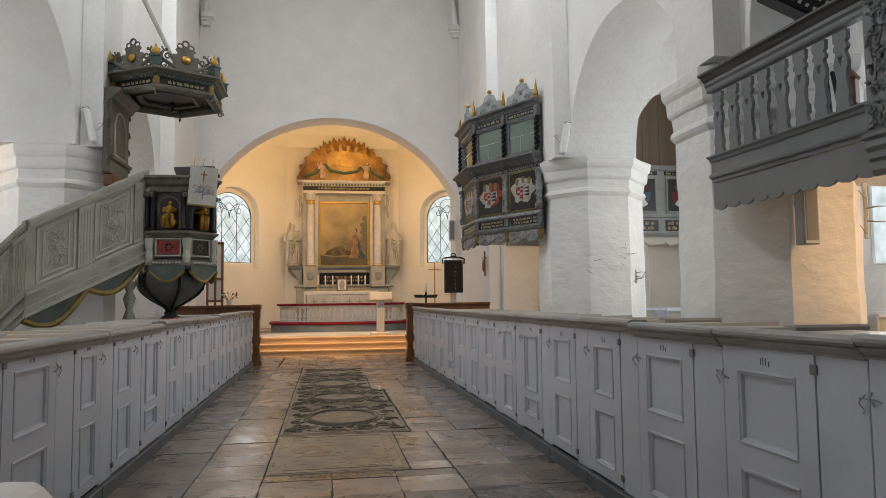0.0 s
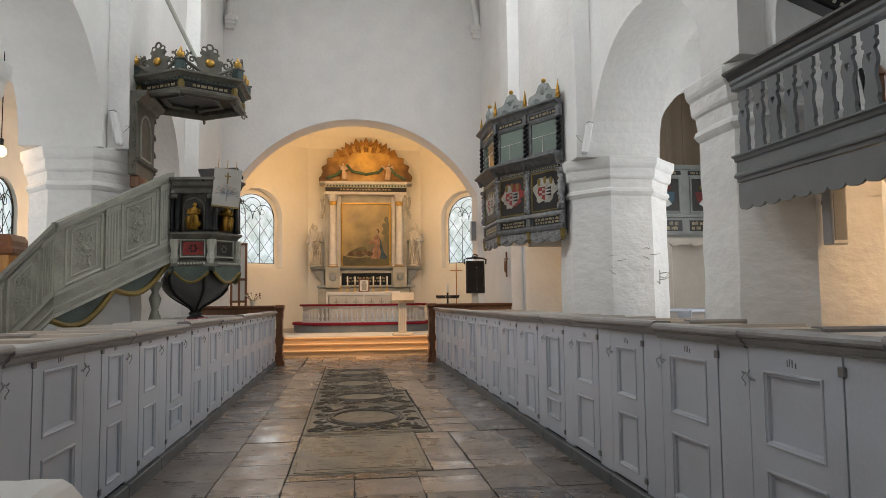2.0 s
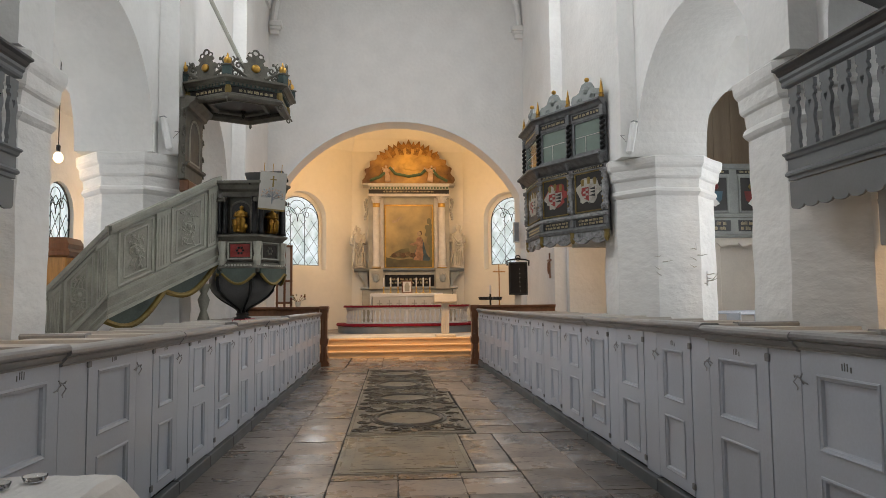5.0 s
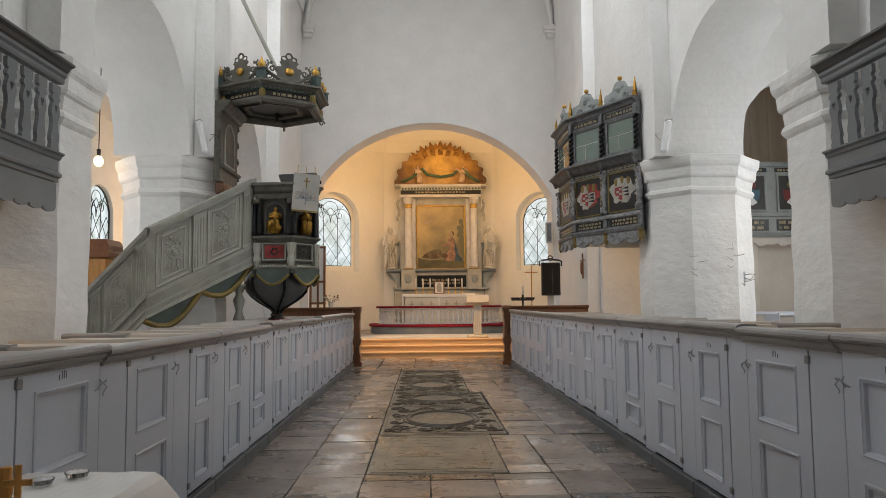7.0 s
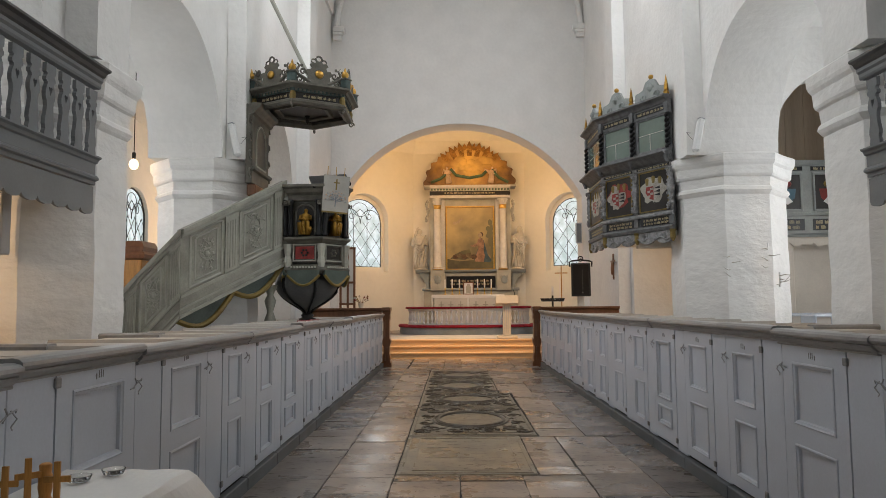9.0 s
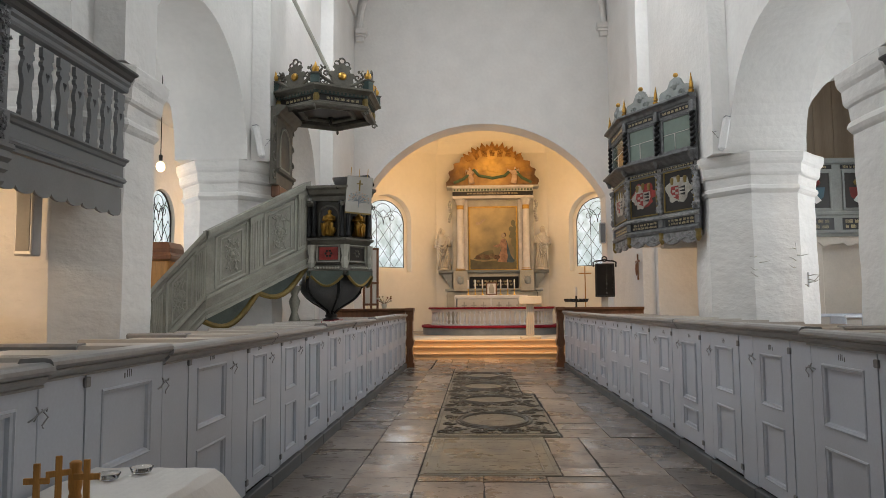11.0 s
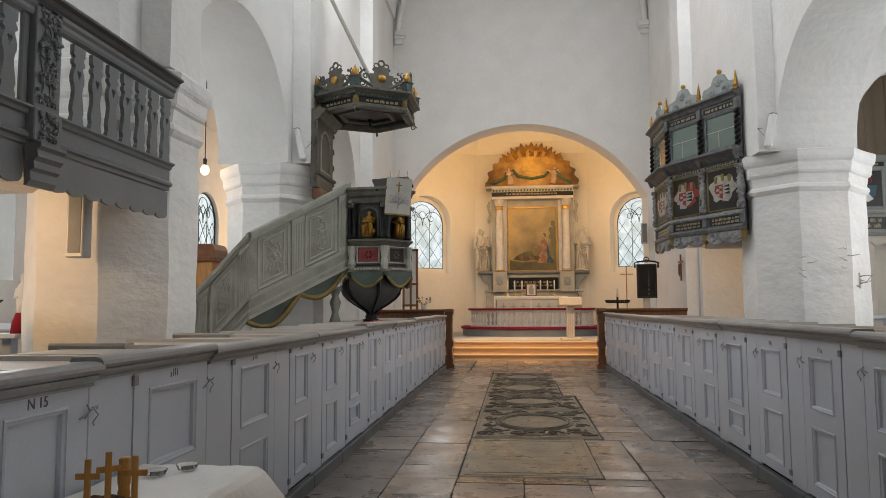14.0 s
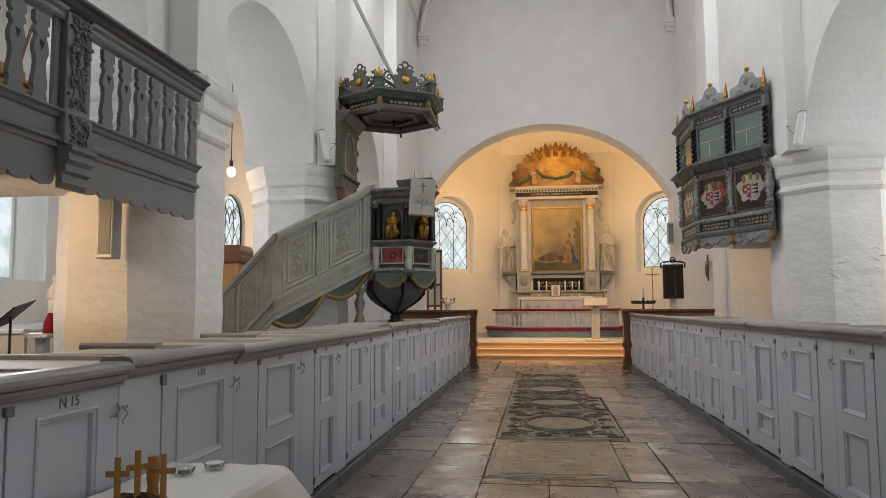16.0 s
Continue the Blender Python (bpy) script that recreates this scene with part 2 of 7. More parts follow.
BEIGE = mat("lectern_paint", (0.52, 0.48, 0.42), 0.5, 0.06, 3, 50, 0.05)
CREAM = mat("cream_lettering", (0.50, 0.42, 0.25), 0.6, 0.05, 3, 50, 0)
SKIN = mat("painted_pink", (0.50, 0.29, 0.19), 0.6, 0.1, 5, 50, 0)
BLUE = mat("painted_blue", (0.06, 0.12, 0.16), 0.6, 0.15, 5, 50, 0)

# ---- mesh helpers ----


def part(name, bm, material, parent=None, label=""):
    """Links a bmesh as one mesh object, under a thing or part if given."""
    me = bpy.data.meshes.new(name)
    bmesh.ops.recalc_face_normals(bm, faces=bm.faces)
    bm.to_mesh(me)
    bm.free()
    me.materials.append(material)
    ob = new(name, me)
    if parent is not None:
        ob.parent = parent
        ob.matrix_parent_inverse = parent.matrix_basis.inverted()
    if label:
        tagged(ob, label)
    return ob


def thing(name, loc, label, category, group="", kind=""):
    ob = new(name)
    ob.location = loc
    ob.empty_display_size = 0.1
    return tagged(ob, label, category, group, kind)


def B():
    return bmesh.new()


def box(bm, x0, x1, y0, y1, z0, z1, bevel=0.0, m=None):
    vs = [Vector((x, y, z)) for x in (x0, x1) for y in (y0, y1) for z in (z0, z1)]
    if m:
        vs = [m @ v for v in vs]
    v = [bm.verts.new(p) for p in vs]
    fs = [bm.faces.new([v[i] for i in f]) for f in ((0, 1, 3, 2), (4, 6, 7, 5), (0, 4, 5, 1), (2, 3, 7, 6), (0, 2, 6, 4), (1, 5, 7, 3))]
    if bevel:
        es = {e for f in fs for e in f.edges}
        bmesh.ops.bevel(bm, geom=list(es), offset=bevel, segments=1, affect="EDGES")
    return bm


def extrude(bm, pts, m, depth):
    """A flat outline pts (u, v), placed by m (u, v, w to the world) and given a depth along w."""
    a = [bm.verts.new(m @ Vector((u, v, 0))) for u, v in pts]
    b = [bm.verts.new(m @ Vector((u, v, depth))) for u, v in pts]
    bm.faces.new(a)
    bm.faces.new(b[::-1])
    k = len(pts)
    for i in range(k):
        bm.faces.new((a[i], b[i], b[(i + 1) % k], a[(i + 1) % k]))
    return bm


def axes(o, u, v, w):
    m = Matrix((Vector(u), Vector(v), Vector(w))).transposed().to_4x4()
    return Matrix.Translation(o) @ m


def lathe(bm, prof, loc, seg=16, m=None, ax=1.0, ay=1.0, turn=0.0):
    """A turned shape from a profile of (radius, height)."""
    m = m or Matrix.Translation(loc)
    rings = []
    for r, h in prof:
        rings.append([bm.verts.new(m @ Vector((ax * r * math.cos(2 * math.pi * i / seg + turn), ay * r * math.sin(2 * math.pi * i / seg + turn), h))) for i in range(seg)])
    for a, b in zip(rings, rings[1:]):
        for i in range(seg):
            bm.faces.new((a[i], a[(i + 1) % seg], b[(i + 1) % seg], b[i]))
    bm.faces.new(rings[0][::-1])
    bm.faces.new(rings[-1])
    return bm


def smooth(ob):
    for p in ob.data.polygons:
        p.use_smooth = True
    return ob


def tube(bm, pts, r, seg=6):
    """A round bar along a line of points; r is one radius or one a point."""
    pts = [Vector(p) for p in pts]
    rad = r if isinstance(r, (list, tuple)) else [r] * len(pts)
    rings = []
    for i, p in enumerate(pts):
        d = (pts[min(i + 1, len(pts) - 1)] - pts[max(i - 1, 0)]).normalized()
        a = d.cross(Vector((0.31, 0.2, 0.93)) if abs(d.z) < 0.9 else Vector((1, 0, 0))).normalized()
        b = d.cross(a)
        rings.append([bm.verts.new(p + rad[i] * (math.cos(2 * math.pi * k / seg) * a + math.sin(2 * math.pi * k / seg) * b)) for k in range(seg)])
    for a, b in zip(rings, rings[1:]):
        for k in range(seg):
            bm.faces.new((a[k], a[(k + 1) % seg], b[(k + 1) % seg], b[k]))
    bm.faces.new(rings[0][::-1])
    bm.faces.new(rings[-1])
    return bm


def ball(bm, c, r, sx=1.0, sy=1.0, sz=1.0, seg=10):
    n = seg // 2
    prof = [(r * math.sin(math.pi * (i + 0.02) / (n + 0.04)), -r * math.cos(math.pi * (i + 0.02) / (n + 0.04)) * sz) for i in range(n + 1)]
    return lathe(bm, prof, None, seg, Matrix.Translation(c), sx, sy)


def sweep(bm, path, prof, side, up=Vector((0, 0, 1)), closed=False):
    """Carries a profile of (outward, up) along a level or sloping path with mitred corners; side +1 is to the right of the way."""
    path = [Vector(p) for p in path]
    n = len(path)
    rings = []
    for i, p in enumerate(path):
        if closed:
            d0, d1 = p - path[i - 1], path[(i + 1) % n] - p
        else:
            d0 = p - path[i - 1] if i else path[1] - p
            d1 = path[i + 1] - p if i < n - 1 else p - path[i - 1]
        h0, h1 = Vector((d0.x, d0.y, 0)).normalized(), Vector((d1.x, d1.y, 0)).normalized()
        o0, o1 = Vector((h0.y, -h0.x, 0)) * side, Vector((h1.y, -h1.x, 0)) * side
        o = (o0 + o1).normalized()
        o = o / max(o.dot(o0), 0.3)
        rings.append([bm.verts.new(p + o * a + up * b) for a, b in prof])
    k = len(prof)
    pairs = list(zip(rings, rings[1:])) + ([(rings[-1], rings[0])] if closed else [])
    for a, b in pairs:
        for j in range(k):
            bm.faces.new((a[j], a[(j + 1) % k], b[(j + 1) % k], b[j]))
    if not closed:
        bm.faces.new(rings[0])
        bm.faces.new(rings[-1][::-1])
    return bm


def lumps(bm, size, amount, seed=0.0):
    """Uneven hand-laid surface: pushes vertices a little by a slow noise."""
    for v in bm.verts:
        v.co += noise.noise_vector(v.co * size + Vector((seed, 0, 0))) * amount
    return bm


def words(name, text, m, size, material, parent=None, depth=0.002, width=None):
    """Raised lettering in the built-in face, as a mesh, centred on m."""
    cu = bpy.data.curves.new(name, "FONT")
    cu.body, cu.size, cu.align_x, cu.align_y, cu.extrude = text, size, "CENTER", "CENTER", depth
    tmp = bpy.data.objects.new(name, cu)
    scene.collection.objects.link(tmp)
    bpy.context.view_layer.update()
    me = bpy.data.meshes.new_from_object(tmp.evaluated_get(bpy.context.evaluated_depsgraph_get()))
    bpy.data.objects.remove(tmp)
    xs = [v.co.x for v in me.vertices]
    s = width / (max(xs) - min(xs)) if width and xs else 1.0
    me.transform(m @ Matrix.Diagonal((s, 1, 1, 1)))
    me.materials.append(material)
    ob = new(name, me)
    if parent is not None:
        ob.parent = parent
        ob.matrix_parent_inverse = parent.matrix_basis.inverted()
    return ob


def scroll(bm, m, r0, turns, thick, depth, flip=1, seg=26):
    """A flat spiral leaf scroll lying on the plane of m."""
    pts = []
    for i in range(seg):
        f = i / (seg - 1)
        a, r = f * turns * 2 * math.pi * flip, r0 * (1 - 0.82 * f)
        pts.append(m @ Vector((r * math.cos(a), r * math.sin(a), depth * 0.5)))
    return tube(bm, pts, [thick * (1 - 0.5 * i / seg) for i in range(seg)], 5)


def ornament(bm, m, w, h, thick, rnd, count=10):
    """A carved field of leaf scrolls, w by h, on the plane of m, with a middle stem."""
    tube(bm, [m @ Vector((math.sin(i * 1.1) * w * 0.06, (i / 9 - 0.5) * h, thick * 0.4)) for i in range(10)], thick * 0.7, 5)
    for i in range(count):
        s = -1 if i % 2 else 1
        v = ((i // 2 + 0.5) / (count / 2) - 0.5) * h * 0.94
        r = min(w * 0.24, h / count * 1.1) * rnd.uniform(0.85, 1.1)
        scroll(bm, m @ pose(s * w * 0.26, v, 0, 0, 0, rnd.uniform(0, 360)), r, 1.4, thick * 0.55, thick, s)
        ball(bm, m @ Vector((s * w * 0.40, v + r, thick * 0.3)), thick * 1.1, seg=6)
    return bm


def leafwork(bm, m, w, h, thick, rnd, count=40):
    """Carved foliage, w by h, on the plane of m: waving stems with pointed leaves that curl to every side."""
    for k in (-1, 0, 1):
        tube(bm, [m @ Vector((k * w * 0.27 + math.sin(i * 0.9 + k) * w * 0.09, (i / 13 - 0.5) * h, thick * 0.3)) for i in range(14)], thick * 0.5, 5)
    for i in range(count):
        u, v = rnd.uniform(-0.40, 0.40) * w, rnd.uniform(-0.47, 0.47) * h
        a, L, bend = rnd.uniform(0, 6.28), rnd.uniform(0.10, 0.17) * max(w, 0.18), rnd.uniform(-0.9, 0.9)
        pts = []
        for f in (0.0, 0.35, 0.7, 1.0):
            x = max(-w / 2, min(w / 2, u + L * f * math.cos(a + bend * f) * 1.6))
            y = max(-h / 2, min(h / 2, v + L * f * math.sin(a + bend * f) * 1.6))
            pts.append(m @ Vector((x, y, thick * (0.2 + 0.8 * math.sin(3.0 * f)))))
        tube(bm, pts, [thick * 0.5, thick * 0.95, thick * 0.8, thick * 0.15], 5)
    return bm


# ---- structure ----
def arcs(c, r, z, n=20, a0=180.0, a1=0.0):
    return [(c + r * math.cos(radians(a0 + (a1 - a0) * i / n)), z + r * math.sin(radians(a0 + (a1 - a0) * i / n))) for i in range(n + 1)]


# arcade walls: arches between the octagonal piers; each is extruded through its thickness
BAYS = [(-1.16, 1.0), (2.74, 6.2), (7.5, 11.4), (13.14, 16.13)]
RISE = 1.74
ZC, ZTOP = 3.8, 11.0


def arcade(name, x0, depth, BAYS):
    """One long wall above the capitals, split at the arch crowns so that every outline stays simple."""
    m = axes((x0, 0, 0), (0, 1, 0), (0, 0, 1), (1, 0, 0))
    mids = [(a + b) / 2 for a, b in BAYS]
    edges = [-5.0] + mids + [YE]
    for i in range(len(edges) - 1):
        y0, y1 = edges[i], edges[i + 1]
        pts = [(y0, ZTOP)]
        if i == 0:
            pts += [(y0, 0.0)]
            pts += [(BAYS[0][0], 0.0)]
        else:
            a, b = BAYS[i - 1]
            c, r = (a + b) / 2, (b - a) / 2
            pts += [(c + r * math.sin(radians(k * 6)), ZC + 0.06 + RISE * math.cos(radians(k * 6))) for k in range(0, 16)]
            pts += [(b, ZC)]
        if i < len(BAYS):
            a, b = BAYS[i]
            c, r = (a + b) / 2, (b - a) / 2
            pts += [(a, ZC)] if i else []
            pts += [(c - r * math.cos(radians(k * 6)), ZC + 0.06 + RISE * math.sin(radians(k * 6))) for k in range(0, 16)]
            pts += [(y1, ZTOP)]
        else:
            pts += [(BAYS[-1][1], 0.0), (YE, 0.0), (YE, ZTOP)]
        out = []
        for p in pts:
            if not out or (abs(p[0] - out[-1][0]) + abs(p[1] - out[-1][1])) > 1e-4:
                out.append(p)
        tagged(part(f"{name}_{i + 1}", extrude(B(), out, m, depth), LIME), "white limewashed nave arcade wall with round arches", "wall", kind="structure")


arcade("wall_arcade_south", XR, TH, BAYS)
arcade("wall_arcade_north", XL - 0.07 - TH, TH, [(-1.16, 1.0), (2.74, 6.2), (7.5, 11.2), (12.9, 16.2)])


def pier(cx, cy, name, k=1.0):
    """Octagonal limewashed pier with a moulded capital and neck roll."""
    bm = B()
    prof = [(0.90, 0.0), (0.90, 0.30), (0.87, 0.34)]
    prof += [(0.87 + 0.006 * math.sin(i * 1.7), 0.34 + i * 0.2) for i in range(1, 14)]
    prof += [(0.87, 3.14), (0.90, 3.17), (0.925, 3.21), (0.91, 3.255), (0.885, 3.28), (0.90, 3.42), (0.93, 3.44), (0.945, 3.47), (0.955, 3.60), (0.985, 3.64), (1.0, 3.68), (1.01, 3.78), (0.99, 3.80)]
    c = math.cos(math.pi / 8)
    lathe(bm, [(k * r / c, h) for r, h in prof], (cx, cy, 0), 8, turn=math.pi / 8)
    bmesh.ops.subdivide_edges(bm, edges=[e for e in bm.edges if e.calc_length() > 0.5], cuts=4, use_grid_fill=True)
    lumps(bm, 1.6, 0.018, cx)
    return tagged(part(name, bm, LIMEROUGH), "octagonal white limewashed pier with moulded capital", "pier", kind="structure")


for i, cy in enumerate((12.27, 7.07, 1.87)):
    pier(XR + (0.64, 0.70, 0.70)[i], cy - (0.05, 0, 0)[i], f"pier_south_{i + 1}")
    pier(XL - (0.55, 0.58, 0.62)[i], cy - (0.22 if i == 0 else 0.02), f"pier_north_{i + 1}", (0.88, 0.885, 1.0)[i])

# pilasters that rise from the capitals and at the east end
for s, x0, x1, spans in (("south", 3.83, XR - 0.004, ((16.35, 17.2), (11.37, 12.55), (6.35, 7.14), (1.2, 2.1))),
                         ("north", XL - 0.066, -3.40, ((16.55, 17.4), (11.38, 12.35), (6.55, 7.22), (1.2, 2.1)))):
    for i, (y0, y1) in enumerate(spans):
        bm = box(B(), x0, x1, y0, y1, ZC if i else 0.0, ZTOP)
        bmesh.ops.subdivide_edges(bm, edges=[e for e in bm.edges if e.calc_length() > 2], cuts=10, use_grid_fill=True)
        lumps(bm, 0.9, 0.015, i)
        tagged(part(f"pilaster_{s}_{i + 1}", bm, LIME), "white limewashed pilaster strip on the nave wall", "pilaster", kind="structure")

# chancel arch wall
bm = B()
cx0, R, zc = 0.24, 4.15, 2.80
arch = [(cx0 - 3.72, 0.0)] + [(cx0 + R * math.cos(radians(a)), zc + R * math.sin(radians(a))) for a in np.linspace(153.3, 26.7, 40)] + [(cx0 + 3.72, 0.0)]
m = axes((0, YE, 0), (1, 0, 0), (0, 0, 1), (0, 1, 0))
half = len(arch) // 2
extrude(bm, [(XL - TH - 3.6, 0.0)] + arch[:half + 1] + [(arch[half][0], 14.2), (XL - TH - 3.6, 14.2)], m, 0.9)
extrude(bm, arch[half:] + [(XR + TH + 3.6, 0.0), (XR + TH + 3.6, 14.2), (arch[half][0], 14.2)], m, 0.9)
tagged(part("wall_chancel_arch", bm, LIME), "white plastered east wall with a wide round chancel arch", "wall", kind="structure")

# nave vault: a barrel over the walls, with corbels and ribs in the corners
bm = B()
for k in range(24):
    a0, a1 = radians(180 * k / 24), radians(180 * (k + 1) / 24)
    w = (XR - XL) / 2
    q = [(cx0 + w * math.cos(a), 10.4 + 3.0 * math.sin(a)) for a in (a0, a1)]
    o = [(cx0 + (w + 0.25) * math.cos(a), 10.4 + 3.25 * math.sin(a)) for a in (a0, a1)]
    extrude(bm, [q[0], q[1], o[1], o[0]], axes((0, -5, 0), (1, 0, 0), (0, 0, 1), (0, 1, 0)), YE + 4.9)
tagged(part("ceiling", bm, VAULT), "white plastered nave vault", "ceiling", kind="structure")
for s, xc, sg in (("north", XL, 1), ("south", XR, -1)):
    bm = B()
    for w0, z0, z1 in ((0.05, 9.60, 9.74), (0.10, 9.74, 9.82), (0.15, 9.82, 9.98)):
        box(bm, min(xc, xc + sg * (w0 + 0.2)), max(xc, xc + sg * (w0 + 0.2)), YE - w0 - 0.1, YE - 0.003, z0, z1, 0.012)
    tagged(part(f"trim_corbel_{s}", bm, LIME), "small white moulded vault corbel in the corner", "corbel", kind="structure")
    bm = B()
    pts = [(xc + sg * (0.10 + 0.14 * i / 10 + 0.5 * (i / 10) ** 3), YE - 0.1 - 0.5 * (i / 10) ** 3, 9.98 + 1.5 * i / 10) for i in range(11)]
    tube(bm, pts, 0.085, 8)
    tagged(part(f"trim_rib_{s}", bm, LIME), "white vault rib rising from its corbel", "rib", kind="structure")

# west end closes the place behind the camera
bm = B()
box(bm, XL - TH - 3.6, XR + TH + 3.6, -5.4, -5.0, 0, 14.2)
tagged(part("wall_west", bm, LIME), "plain white west wall", "wall", kind="structure")
# aisle outer walls with their windows
ALX, ARX = XL - TH - 3.1, XR + TH + 3.1
WINS = [-1.0, 4.4, 9.7, 17.45]


def outer_wall(name, x0, side):
    bm = B()
    y = -5.0
    m = axes((x0, 0, 0), (0, 1, 0), (0, 0, 1), (side, 0, 0))
    for yw in WINS:
        a, b = yw - 0.75, yw + 0.75
        extrude(bm, [(y, 0), (a, 0), (a, 6.4), (y, 6.4)], m, 0.9)
        extrude(bm, [(a, 0), (b, 0), (b, 1.85), (a, 1.85)], m, 0.9)
        arc = arcs(yw, 0.75, 3.65, 12)
        extrude(bm, [(a, 6.4)] + arc + [(b, 6.4)], m, 0.9)
        y = b
    extrude(bm, [(y, 0), (YE, 0), (YE, 6.4), (y, 6.4)], m, 0.9)
    return tagged(part(name, bm, LIME), "white plastered aisle wall with round-headed windows", "wall", kind="structure")


outer_wall("wall_aisle_south", ARX, 1)
outer_wall("wall_aisle_north", ALX, -1)
for s, x0, x1 in (("south", XR + TH, ARX + 0.9), ("north", ALX - 0.9, XL - TH)):
    bm = box(B(), x0, x1, -5, YE, 6.1, 6.3)
    tagged(part(f"ceiling_aisle_{s}", bm, VAULT), "white plastered aisle ceiling", "ceiling", kind="structure")
    # cross arches and east wall of the aisle
    for i, yy in enumerate((12.27, 7.07)):
        c, w = (x0 + x1) / 2 + (-0.45 if s == "south" else 0.45), (abs(x1 - x0) - 0.9) / 2
        pts = [(c - w, 6.1)] + arcs(c, w - 0.12, 4.0, 16) + [(c + w, 6.1)]
        bm = extrude(B(), pts, axes((0, yy - 0.4, 0), (1, 0, 0), (0, 0, 1), (0, 1, 0)), 0.8)
        tagged(part(f"wall_cross_arch_{s}_{i + 1}", bm, LIME), "white plastered cross arch over the aisle", "arch", kind="structure")

# chancel: side walls, oblique walls with windows, back wall, vault
ACX = 0.62
AW = [(-4.6, 22.25), (-4.6, 24.5), (-1.5, 26.75), (2.75, 26.75), (5.85, 24.5), (5.85, 22.25)]


def chancel_wall(name, a, b, win=None):
    a, b = Vector((*a, 0)), Vector((*b, 0))
    d = (b - a).normalized()
    L = (b - a).length
    out = Vector((-d.y, d.x, 0))
    m = axes(a, d, (0, 0, 1), out)
    bm = B()
    if win is None:
        extrude(bm, [(0, 0), (L, 0), (L, 8.6), (0, 8.6)], m, 0.8)
    else:
        c, w, z0, zs = win
        extrude(bm, [(0, 0), (c - w, 0), (c - w, 8.6), (0, 8.6)], m, 0.8)
        extrude(bm, [(c + w, 0), (L, 0), (L, 8.6), (c + w, 8.6)], m, 0.8)
        extrude(bm, [(c - w, 0), (c + w, 0), (c + w, z0), (c - w, z0)], m, 0.8)
        extrude(bm, [(c - w, 8.6)] + arcs(c, w, zs, 16) + [(c + w, 8.6)], m, 0.8)
    tagged(part(name, bm, APSE), "warm-lit limewashed chancel wall", "wall", kind="structure")
    return m


chancel_wall("wall_chancel_north", AW[0], AW[1])
mL = chancel_wall("wall_chancel_north_east", AW[1], AW[2], (1.76, 0.97, 2.62, 4.50))
chancel_wall("wall_chancel_east", AW[2], AW[3])
mR = chancel_wall("wall_chancel_south_east", AW[3], AW[4], (1.86, 0.97, 2.62, 4.50))
chancel_wall("wall_chancel_south", AW[4], AW[5])
bm = B()
ring = []
for k in range(7):
    f = math.sin(radians(90 * k / 6))
    q = 1 - math.cos(radians(90 * k / 6))
    ring.append([bm.verts.new((ACX + (x - ACX) * (1 - q * 0.98), 22.25 + (y - 22.25) * (1 - q * 0.9), 7.2 + 1.9 * f)) for x, y in AW])
for a, b in zip(ring, ring[1:]):
    for i in range(5):
        bm.faces.new((a[i], a[i + 1], b[i + 1], b[i]))
ob = tagged(part("ceiling_chancel", bm, APSE), "limewashed chancel half vault", "ceiling", kind="structure")
so = ob.modifiers.new("thick", "SOLIDIFY")
so.thickness = 0.2


